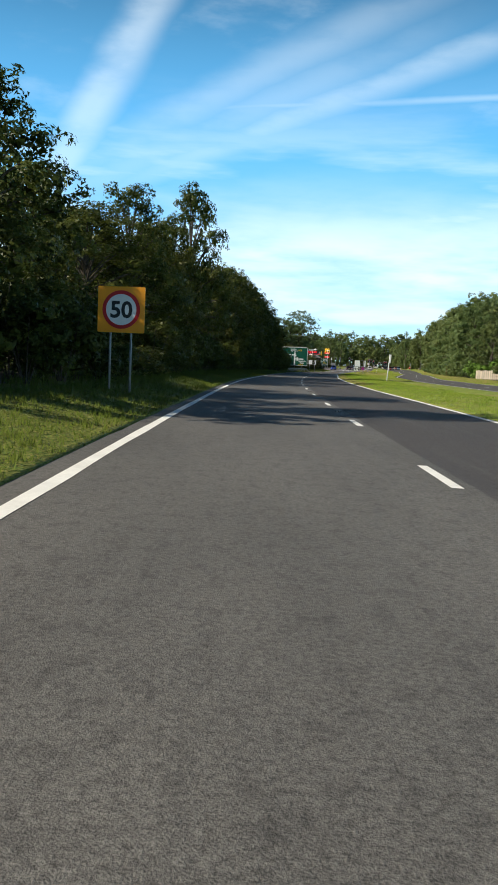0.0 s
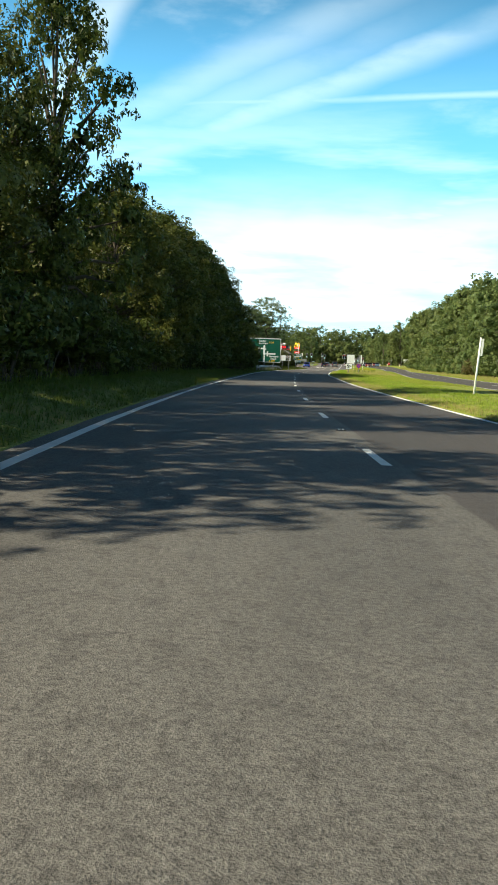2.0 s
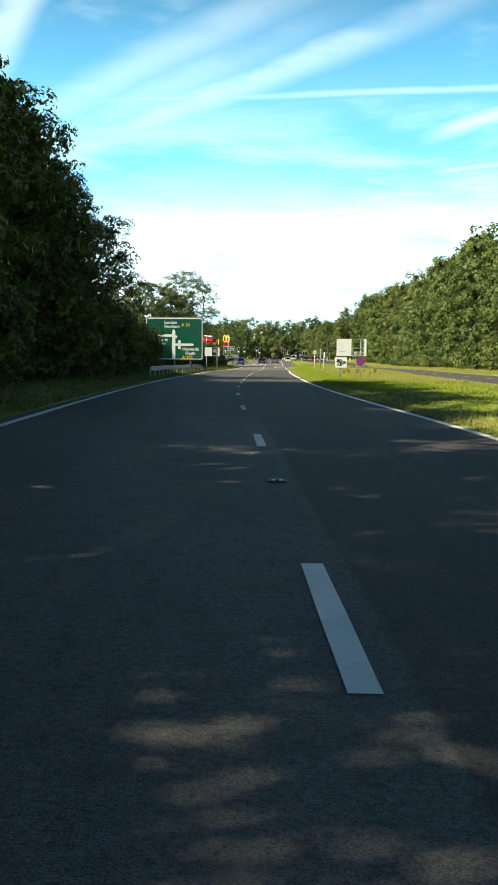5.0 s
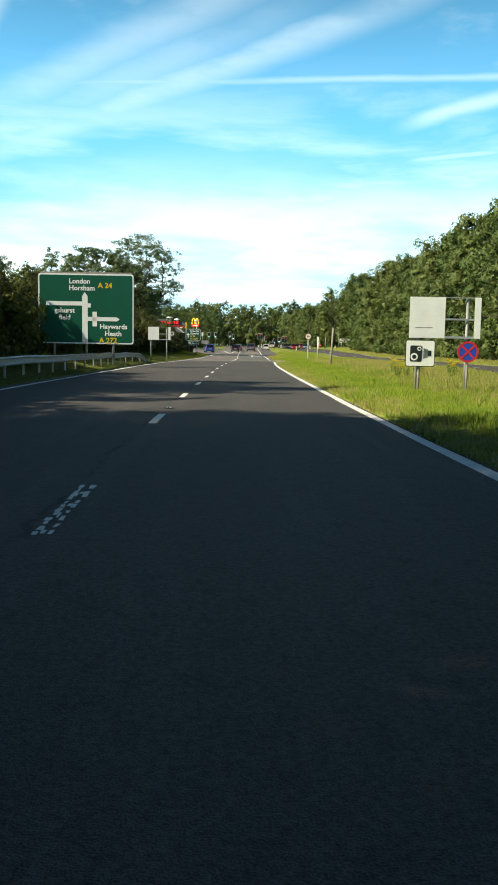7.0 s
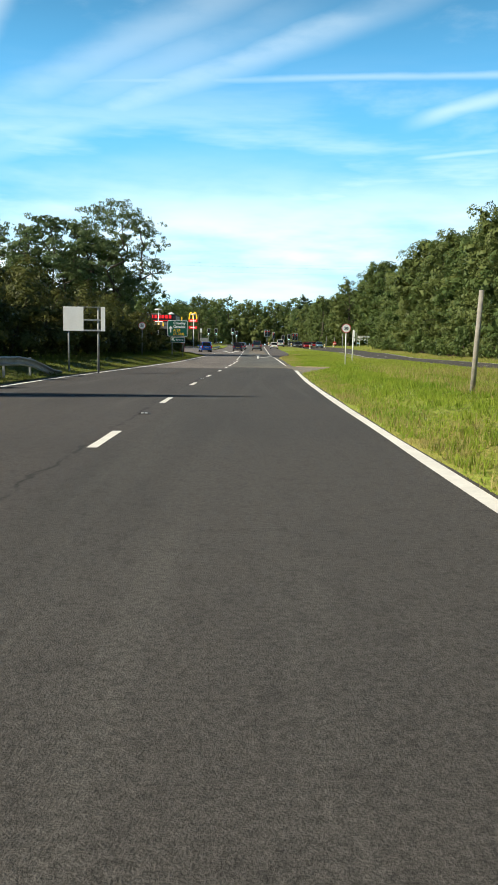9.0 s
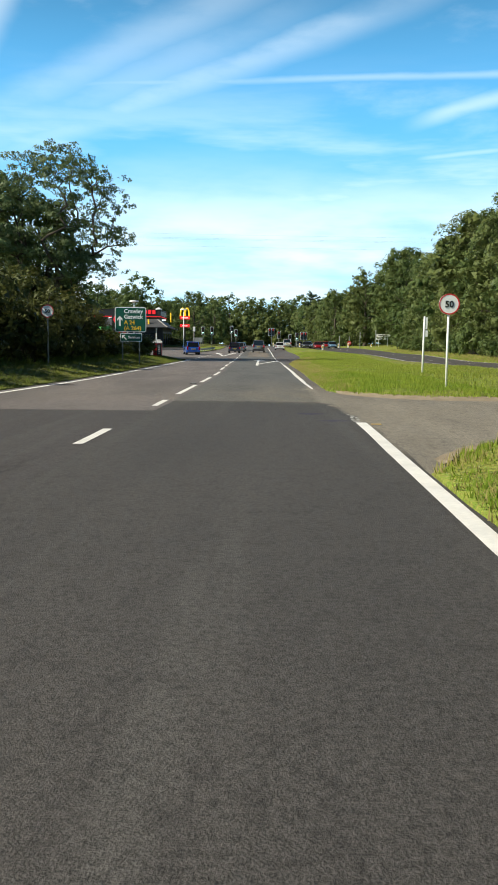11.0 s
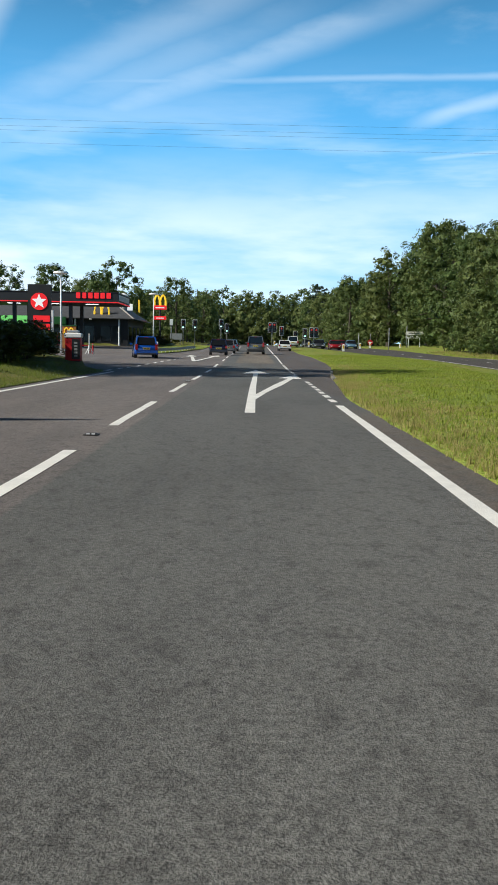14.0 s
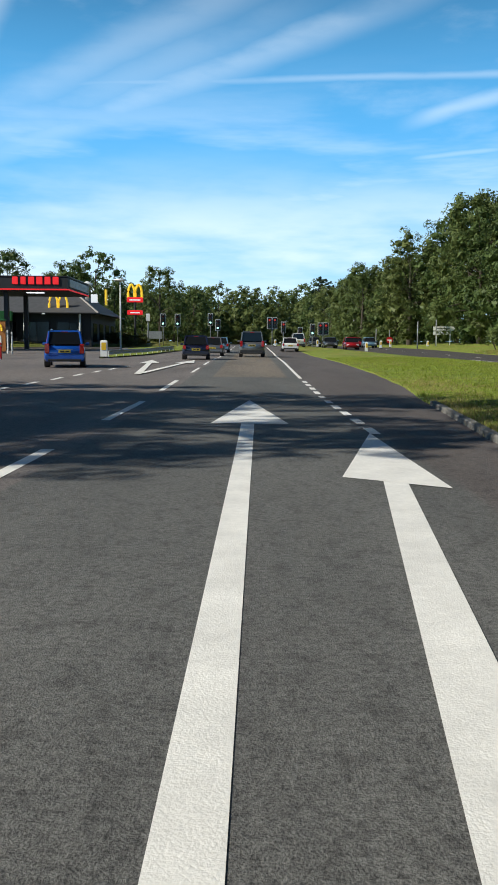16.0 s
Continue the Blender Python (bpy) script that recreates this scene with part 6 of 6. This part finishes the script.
signal(-8.9, 385, 4.4, 1)
signal(-7.0, 385.5, 4.4, 1)
signal(-3.0, 395, 4.75, 1)
signal(-2.1, 400, 4.05, 1)
signal(6.2, 400, 4.4, 2, "red")
signal(8.0, 402, 3.8, 1, "red")
signal(11.7, 391, 3.3, 1)
signal(13.3, 392, 3.5, 2, "red")
signal(10.6, 402, 3.0, 1)


def bollard(x, y, label, h=1.05, w=1.0):
    th = thing("bollard", label, "bollard", "keep-left bollards", at=pose(x, y, level(y) + (0.03 if 7 < x < 13 else 0.0)))
    part("shell", Shape().box((0, 0, h / 2), (0.3 * w, 0.22, h), bev=0.06), M["white"], th)
    part("arrow_disc", Shape().prism(rounded(0.2 * w, h * 0.42, 0.05, 0, h * 0.66), -0.13, -0.108), M["yellow"], th, "yellow panel")
    part("base", Shape().box((0, 0, 0.05), (0.4 * w, 0.34, 0.1), bev=0.02), M["plastic"], th)


bollard(6.6, 397, "yellow and white bollard on the central island")
bollard(lane_x(325.4) - 7.2, 325.4, "white and yellow bollard at the slip road nose", 1.15, 1.5)
for x, y in ((14.9, 358), (20.4, 384), (17.6, 390), (28.8, 394), (12.2, 388), (24.0, 398)):
    bollard(x, y, "white plastic bollard at the edge of the junction")


def flag_sign(x, y):
    th = thing("flag_sign", "white flag-shaped direction signs on two white posts", "road sign", at=pose(x, y, 0))
    g = on_ground(x, y)
    posts_for(th, (0.55, 2.6), g - 0.3, 4.6, 0.08, 0.06, "white")
    for z, w, h in ((4.35, 3.3, 0.62), (3.65, 2.4, 0.5)):
        b = part("board", Shape().prism([(0.0, z - h / 2), (w - 0.3, z - h / 2), (w, z), (w - 0.3, z + h / 2), (0.0, z + h / 2)], -0.02, 0.02), M["white"], th)
        part("plain_bar", Shape().box((w * 0.45, -0.025, z), (w * 0.6, 0.006, h * 0.32)), M["post"], b)


flag_sign(30.6, 399)


def no_entry(x, y):
    th = thing("no_entry_sign", "red no entry roundel with white bar on a post", "road sign", at=pose(x, y, 0))
    g = on_ground(x, y)
    posts_for(th, (0.0,), g - 0.3, 4.2, 0.05, 0.05, "post")
    b = part("plate", Shape().prism(disc(0.5, 28, 0, 2.6), -0.012, 0.012), M["red"], th)
    part("white_bar", Shape().box((0, -0.018, 2.6), (0.72, 0.008, 0.17)), M["white"], b)


no_entry(25.0, 405)
for x, y, h in ((24.5, 380, 3.7), (29.5, 392, 3.8), (22.4, 402, 3.0), (27.3, 440, 6.0), (25.2, 452, 6.0), (24.2, 446, 5.2)):
    plain_post(x, y, h, 0.07, "post", "grey lighting column stump at the junction" if h > 5 else "grey signal pole without a head")


# ---------------------------------------------------------------- kerb of the turning lane
kerb = thing("kerb", "weathered grey concrete kerb stones, darkened for shade, along the turning lane", "kerb")
tagged(kerb, kind="structure")
# stone colour mixes weathering with the tree shadow lying over the kerb
ks = Shape().box((0, 0, 0), (0.14, 0.9, 0.24), bev=0.02).mesh("kerb_stone", M["old_kerb"])
for k in range(13):
    y = 277 + 0.915 * k
    d0, d1 = edges(y)[1], edges(y + 0.9)[1]
    a = math.degrees(math.atan2(lane_x(y + 0.9) + d1 - lane_x(y) - d0, 0.9))
    ob = part("kerb_stone", ks, None, kerb)
    ob.matrix_basis = pose(lane_x(y) + d0 + 0.07, y + 0.45, level(y) - 0.02, 0, 0, -a)


# ---------------------------------------------------------------- filling station and restaurant
def arches(th, cx, cz, w, h, y, mat, thick=0.12, parent=None, tilt=None):
    """Two plain yellow arches side by side."""
    for sg in (-1, 1):
        pts = []
        for k in range(13):
            a = math.pi * k / 12
            pts.append((cx + sg * w / 4 + math.cos(a) * w / 4 * 0.92, y, cz + math.sin(a) ** 0.8 * h))
        if tilt:
            pts = [tilt @ Vector(p) for p in pts]
        part("arch", Shape().tube(pts, thick, 6), M[mat], parent or th)


def canopy():
    y0, x0, x1, depth = 350.0, -36.0, -14.2, 10.0
    g = level(y0)
    th = thing("canopy", "black flat filling station canopy with red stripe and letters", "canopy")
    part("deck", Shape().box(((x0 + x1) / 2, y0 + depth / 2, 7.0), (x1 - x0, depth, 1.2), bev=0.05), M["dark_clad"], th)
    part("roof_edge", Shape().box(((x0 + x1) / 2, y0 + depth / 2, 7.66), (x1 - x0 + 0.1, depth + 0.1, 0.12), bev=0.03), M["black"], th)
    part("red_stripe", Shape().box(((x0 + x1) / 2, y0 - 0.03, 6.46), (x1 - x0, 0.05, 0.12)), M["red_lit"], th)
    part("red_stripe", Shape().box((x1 + 0.03, y0 + depth / 2, 6.46), (0.05, depth, 0.12)), M["red_lit"], th)
    part("end_panel", Shape().box((x1 + 0.03, y0 + depth * 0.5, 7.1), (0.05, depth * 0.86, 0.7)), M["steel"], th, "grey end panel")
    for k, kw in enumerate((0.5, 0.46, 0.54, 0.56, 0.54, 0.54)):
        part("red_bar", Shape().box((-19.46 + 0.33 + k * 0.76, y0 - 0.05, 7.27), (kw, 0.08, 0.7), bev=0.12), M["red_lit"], th, "red plain bar in place of a letter")
    part("soffit", Shape().box(((x0 + x1) / 2, y0 + depth / 2, 6.37), (x1 - x0 - 0.3, depth - 0.3, 0.05)), M["dark_clad"], th)
    for k in range(4):
        part("tube_light", Shape().box((-33 + 5 * k, y0 + 3.0, 6.33), (1.6, 0.5, 0.05)), M["tube_light"], th)
    for x in (-34.5, -27.5, -20.4):
        for y in (y0 + 1.5, y0 + depth - 1.5):
            part("column", Shape().box((x, y, (6.4 + g) / 2), (0.42, 0.42, 6.4 - g), bev=0.04), M["dark_clad"], th)


def restaurant():
    x0, x1, y0, y1 = -42.0, -16.2, 372.0, 390.0
    g = level(374) - 0.1
    ez, rz = 5.1, 9.0
    th = thing("restaurant", "single-storey restaurant with hipped slate roof and walls darkened for shade", "building")
    # near-black wall colour holds the shade below the eaves
    wl = part("wall", Shape().box(((x0 + x1) / 2, (y0 + y1) / 2, (ez + g) / 2), (x1 - x0, y1 - y0, ez - g)), M["dark_clad"], th)
    for k in range(6):
        x = x1 - 2.6 - 3.9 * k
        wn = part("window", Shape().box((x, y0 - 0.02, g + 1.9), (2.9, 0.1, 2.3)), M["shop_glass"], th)
        for q in (-1.48, 0, 1.48):
            part("frame", Shape().box((x + q, y0 - 0.08, g + 1.9), (0.07, 0.06, 2.3)), M["plastic"], wn)
    for k in range(4):
        y = y0 + 2.4 + 4.4 * k
        part("window", Shape().box((x1 + 0.02, y, g + 1.9), (0.1, 2.6, 2.2)), M["shop_glass"], th)
    o, t = 1.1, 4.5
    v = [(x0 - o, y0 - o, ez), (x1 + o, y0 - o, ez), (x1 + o, y1 + o, ez), (x0 - o, y1 + o, ez), (x0 + 8, y0 + 7, rz), (x1 - t, y0 + 7, rz), (x1 - t, y1 - 7, rz), (x0 + 8, y1 - 7, rz)]
    rf = part("roof", Shape().add(v, [(0, 1, 5, 4), (1, 2, 6, 5), (2, 3, 7, 6), (3, 0, 4, 7), (4, 5, 6, 7), (3, 2, 1, 0)]), M["slate"], th)
    part("hip_tiles", Shape().tube([v[1], v[5]], 0.13, 6), M["concrete"], rf, "pale hip tiles")
    part("gutter", Shape().tube([(x0 - o, y0 - o - 0.05, ez), (x1 + o, y0 - o - 0.05, ez)], 0.09, 6), M["plastic"], th)
    part("gutter", Shape().tube([(x1 + o + 0.05, y0 - o, ez), (x1 + o + 0.05, y1 + o, ez)], 0.09, 6), M["plastic"], th)
    arches(th, -20.2, 5.75, 2.3, 1.6, y0 + 0.4, "yellow_lit", 0.14, rf)
    for x in (-17.4, -24.0, -30.0):
        part("column", Shape().tube([(x, y0 - 0.7, g), (x, y0 - 0.7, ez)], 0.13, 10), M["white"], th)
    part("vent", Shape().tube([(-17.6, y0 + 5, 6.8), (-17.6, y0 + 5, 8.8)], 0.25, 10), M["steel"], th)
    part("vent_cap", Shape().tube([(-17.6, y0 + 5, 8.8), (-17.6, y0 + 5, 9.0), (-17.6, y0 + 5, 9.3)], [0.75, 0.7, 0.1], 12), M["white"], th)
    part("side_sign", Shape().box((-14.9, y0 + 3, 7.2), (0.16, 0.9, 1.9), bev=0.05), M["yellow_lit"], th)
    part("side_sign", Shape().box((-16.2, y0 + 2.2, 7.0), (0.8, 0.1, 1.0), bev=0.03), M["white_lit"], th)
    part("downlight", Shape().box((-21.6, y0 - 1.2, 5.0), (0.35, 0.16, 0.16), bev=0.02), M["white"], th)


def price_totem():
    x, y = -16.9, 322.0
    g = level(y)
    th = thing("fuel_totem", "black filling station totem with red disc and white star", "sign", at=pose(x, y, 0))
    part("panel", Shape().box((0, 0, (g + 6.6) / 2), (2.1, 0.3, 6.6 - g), bev=0.04), M["dark_clad"], th)
    d = part("disc", Shape().prism(disc(0.78, 32, 0.0, 5.05), -0.2, -0.16), M["red_lit"], th)
    star = []
    for k in range(10):
        r = 0.7 if k % 2 == 0 else 0.29
        star.append((r * math.sin(math.pi * k / 5), 5.05 + r * math.cos(math.pi * k / 5)))
    part("star", Shape().prism(star, -0.23, -0.205), M["white_lit"], d)
    for z, mt in ((3.5, "red_lit"), (2.75, "red_lit"), (2.0, "pink")):
        part("price_panel", Shape().box((0.2, -0.17, z), (1.5, 0.06, 0.55)), M[mt], th)
    part("side_strip", Shape().box((1.15, 0, 3.2), (0.2, 0.28, 2.2)), M["white"], th)


def arch_totem():
    x, y = -13.1, 388.0
    g = level(y)
    th = thing("restaurant_totem", "tall pole sign with yellow arches above red plates", "sign", at=pose(x, y, 0))
    part("pole", Shape().tube([(0, 0, g - 0.3), (0, 0, 8.0)], 0.17, 10), M["plastic"], th)
    part("red_plate", Shape().box((0, -0.05, 7.65), (2.2, 0.3, 0.7), bev=0.05), M["red_lit"], th)
    part("red_plate", Shape().box((0, -0.05, 5.9), (2.1, 0.3, 0.62), bev=0.05), M["red_lit"], th)
    bars(th, [(0, 7.62, 1.5, 0.16), (0, 5.88, 1.3, 0.14)], -0.21, "white_lit", "plain_bar")
    arches(th, 0, 7.95, 2.0, 1.75, 0.0, "yellow_lit", 0.17)


def lamp_column(x, y, top, label):
    g = level(y)
    th = thing("lamp_post", label, "street lamp", "forecourt lamps", at=pose(x, y, 0))
    part("column", Shape().tube([(0, 0, g - 0.3), (0, 0, top - 0.2)], [0.1, 0.07], 10), M["white"], th, smooth=True)
    part("lantern", Shape().tube([(0, 0, top - 0.25), (0, 0, top - 0.15), (0, 0, top), (0, 0, top + 0.06)], [0.12, 0.7, 0.62, 0.1], 14), M["white"], th)


def fuel_pump(x, y):
    th = thing("fuel_pump", "red and white fuel pump under the canopy", "fuel pump", "pumps", at=pose(x, y, level(y)))
    part("cabinet", Shape().box((0, 0, 0.85), (1.0, 0.5, 1.7), bev=0.05), M["red"], th)
    part("display", Shape().box((0, -0.26, 1.3), (0.7, 0.04, 0.4)), M["shop_glass"], th)
    part("top_sign", Shape().box((0, 0, 1.85), (1.05, 0.4, 0.3), bev=0.04), M["white"], th)
    for sg in (-1, 1):
        part("hose", Shape().tube([(sg * 0.5, -0.1, 1.4), (sg * 0.72, -0.2, 0.8), (sg * 0.55, -0.2, 0.35), (sg * 0.5, -0.15, 0.8)], 0.025, 6), M["rubber"], th)
    part("plinth", Shape().box((0, 0, 0.06), (1.6, 1.0, 0.12), bev=0.02), M["concrete"], th)


def hoop(x, y, rz=0):
    th = thing("hoop_barrier", "red tubular hoop guard on the forecourt", "barrier", "hoops", at=pose(x, y, level(y), 0, 0, rz))
    part("hoop", Shape().tube([(-0.7, 0, -0.1), (-0.7, 0, 0.55), (-0.6, 0, 0.7), (0.6, 0, 0.7), (0.7, 0, 0.55), (0.7, 0, -0.1)], 0.05, 8), M["red"], th)


canopy()
restaurant()
price_totem()
arch_totem()
lamp_column(-14.5, 320, 7.6, "white forecourt lamp column with round lantern")
lamp_column(-11.15, 362, 8.4, "white lamp column beside the slip road")
for x, y in ((-21.5, 353), (-24.5, 353), (-28.5, 354), (-31.5, 354), (-22.8, 356.5)):
    fuel_pump(x, y)
hoop(-12.5, 319.4, 20)
hoop(-24, 349.5)
hoop(-28, 349.5)


def shop():
    th = thing("kiosk", "filling station shop with green fascia and glass front", "building")
    g = level(340)
    part("wall", Shape().box((-43, 338, g + 2.2), (12, 18, 4.4)), M["brick_dark"], th)
    part("fascia", Shape().box((-36.9, 338, g + 3.8), (0.2, 18, 0.8)), M["pink"], th)
    part("roof", Shape().box((-43, 338, g + 4.5), (12.6, 18.6, 0.25)), M["dark_clad"], th)
    for k in range(5):
        part("window", Shape().box((-36.95, 331 + 3.5 * k, g + 1.8), (0.1, 2.9, 2.4)), M["shop_glass"], th)
    for k in range(3):
        part("window", Shape().box((-46 + 3.4 * k, 328.95, g + 1.8), (2.6, 0.1, 2.2)), M["shop_glass"], th)


shop()


def forecourt_stand(x, y):
    """A squat cabinet with a white canopy board and a dark advertising face."""
    th = thing("display_stand", "red and black display stand with white top board", "stand", at=pose(x, y, level(y)))
    part("cabinet", Shape().box((0, 0, 0.78), (0.95, 0.6, 1.44), bev=0.04), M["red"], th)
    f = part("face_panel", Shape().box((0.2, -0.31, 0.82), (0.5, 0.03, 1.25), bev=0.008), M["black"], th, "black panel with plain pale bars")
    for k in range(5):
        part("plain_bar", Shape().box((0.2, -0.33, 0.4 + 0.2 * k), (0.2, 0.01, 0.12)), M["post"], f)
    part("top_board", Shape().box((0, 0, 1.66), (1.06, 0.68, 0.3), bev=0.05), M["white"], th, "white top board")
    part("cap", Shape().box((-0.02, 0, 1.9), (0.72, 0.5, 0.16), bev=0.04), M["steel"], th)
    part("plinth", Shape().box((0, 0, 0.03), (0.85, 0.5, 0.1), bev=0.01), M["plastic"], th)


def menu_board(x, y):
    """A tall hoarding with two small arches over an oval notice."""
    th = thing("menu_board", "orange-brown hoarding with yellow arches and white oval notice", "hoarding", at=pose(x, y, level(y)))
    part("panel", Shape().box((0, 0, 1.42), (1.75, 0.14, 2.55), bev=0.04), M["orange_board"], th)
    part("top_cap", Shape().box((0, 0, 2.76), (1.85, 0.24, 0.12), bev=0.03), M["green_fascia"], th, "green capping")
    arches(th, 0.05, 1.86, 1.1, 0.62, -0.1, "yellow_lit", 0.07)
    n = part("notice", Shape().prism(rounded(0.85, 1.25, 0.3, 0.1, 0.98), -0.1, -0.072), M["white"], th, "white oval notice")
    for k in range(3):
        part("plain_bar", Shape().box((0.1, -0.104, 0.7 + 0.24 * k), (0.5, 0.01, 0.05)), M["post"], n)
    for sg in (-1, 1):
        part("foot", Shape().box((sg * 0.7, 0, 0.06), (0.12, 0.6, 0.2), bev=0.02), M["plastic"], th)


def pavement_sign(x, y):
    """A slim white stand on three splayed legs."""
    th = thing("pavement_stand", "slim white stand on three splayed legs", "stand", at=pose(x, y, level(y)))
    part("pole", Shape().tube([(0, 0, 0.3), (0, 0, 1.75)], 0.045, 8), M["white"], th)
    for k in range(3):
        a = 0.5 + k * 2.094
        part("leg", Shape().tube([(0, 0, 0.62), (math.cos(a) * 0.42, math.sin(a) * 0.3, 0.0)], 0.04, 6), M["white"], th)
    part("collar", Shape().tube([(0, 0, 0.55), (0, 0, 0.72)], 0.075, 8), M["white"], th)


def guard_post(x, y, h, mat, label):
    th = thing("guard_post", label, "post", "forecourt posts", at=pose(x, y, level(y)))
    part("shaft", Shape().tube([(0, 0, -0.1), (0, 0, h - 0.06), (0, 0, h)], [0.06, 0.06, 0.03], 10), M[mat], th)
    part("band", Shape().tube([(0, 0, h * 0.8), (0, 0, h * 0.88)], 0.066, 10), M["post"], th)


forecourt_stand(-8.6, 297.4)
menu_board(-18.4, 341)
pavement_sign(-11.6, 318.0)
guard_post(-17.25, 340.6, 1.95, "white", "tall white guard post at the forecourt")
guard_post(-16.95, 340.8, 1.8, "white", "tall white guard post at the forecourt")
guard_post(-11.45, 318.9, 0.95, "red", "short red guard post at the forecourt")


def shop_front():
    """A lower shop front with a green fascia before the restaurant's far end."""
    g = level(370)
    th = thing("shop_front", "dark glazed shop front under a green fascia", "building")
    part("wall", Shape().box((-31.4, 370.4, g + 1.5), (12.4, 0.5, 3.2)), M["dark_clad"], th)
    part("fascia", Shape().box((-31.4, 370.05, g + 3.65), (12.6, 0.6, 1.15), bev=0.04), M["green_fascia"], th)
    for k in range(4):
        w = part("window", Shape().box((-36.2 + 3.1 * k, 370.12, g + 1.4), (2.7, 0.1, 2.4)), M["shop_glass"], th)
        part("frame", Shape().box((-36.2 + 3.1 * k, 370.05, g + 1.4), (0.08, 0.08, 2.4)), M["plastic"], w)


shop_front()
barrier([(lane_x(327 + 1.25 * k) - 7.1 + 0.065 * k, 327 + 1.25 * k) for k in range(25)], 0.66, "steel guard rail on white posts along the slip road nose", 2.2, False, "white")


def info_board(x, y):
    th = thing("lane_sign", "pale grey lane sign board on two posts", "road sign", at=pose(x, y, 0))
    g = level(y)
    posts_for(th, (-0.7, 0.7), g - 0.3, 2.9, 0.06, 0.05, "post")
    board(th, 2.0, 1.0, 0, 2.8, "post", "board", r=0.06)


info_board(-10.0, 384)
q = plain_post(-10.7, 383, 3.9, 0.09, "post", "grey pole with a small pale equipment case")
part("case", Shape().box((0, -0.05, 3.5), (0.5, 0.35, 1.0), bev=0.05), M["white"], q)
for d, y, w, h in ((-13.5, 392, 1.8, 1.8), (-16, 393, 2.0, 2.0), (-11.5, 395, 1.7, 1.7), (-19, 393.5, 2.0, 2.2), (-13.5, 382, 1.6, 1.6), (-13.0, 376, 1.6, 1.5), (-11.8, 380, 1.4, 1.3), (-15.2, 380, 1.6, 1.7), (-16.5, 386, 1.8, 1.9)):
    bush("dark", rn.randrange(3), d, y, w, h, "clipped green shrub at the corner of the services", "corner shrubs")


# ---------------------------------------------------------------- overhead line
def power_line():
    th = thing("power_line", "thin overhead cables between wooden poles across the road", "power line")
    xa, ya, xb, yb = -46.0, 291.0, 52.0, 286.0
    for k, (dz, dy) in enumerate(((0.0, 0.0), (0.0, 0.9), (0.45, 0.45), (-0.8, 0.2))):
        pts = []
        for i in range(25):
            t = i / 24
            pts.append((xa + (xb - xa) * t, ya + (yb - ya) * t + dy, 13.4 - 1.6 * t - 5.0 * t * (1 - t) * 0.35 + dz))
        part("cable", Shape().tube(pts, 0.004, 5), M["rubber"], th)
    for x, y, h in ((xa, ya, 13.9), (xb, yb, 12.3)):
        g = on_ground(x, y)
        part("pole", Shape().tube([(x, y + 0.4, g - 0.5), (x, y + 0.4, h)], [0.17, 0.12], 10), M["wood"], th)
        part("cross_arm", Shape().box((x, y + 0.4, h - 0.45), (0.1, 1.6, 0.1)), M["wood"], th)


power_line()


def lit_board(x, y, z, w, h):
    th = thing("lit_sign", "bright green lit sign board behind the pumps", "sign", at=pose(x, y, 0))
    part("board", Shape().box((0, 0, z), (w, 0.12, h), bev=0.03), M["green_lit"], th)
    for sg in (-1, 1):
        part("post", Shape().tube([(sg * w * 0.42, 0.1, level(y) - 0.2), (sg * w * 0.42, 0.1, z)], 0.05, 8), M["plastic"], th)


lit_board(-29.2, 360.6, 4.4, 5.4, 1.2)
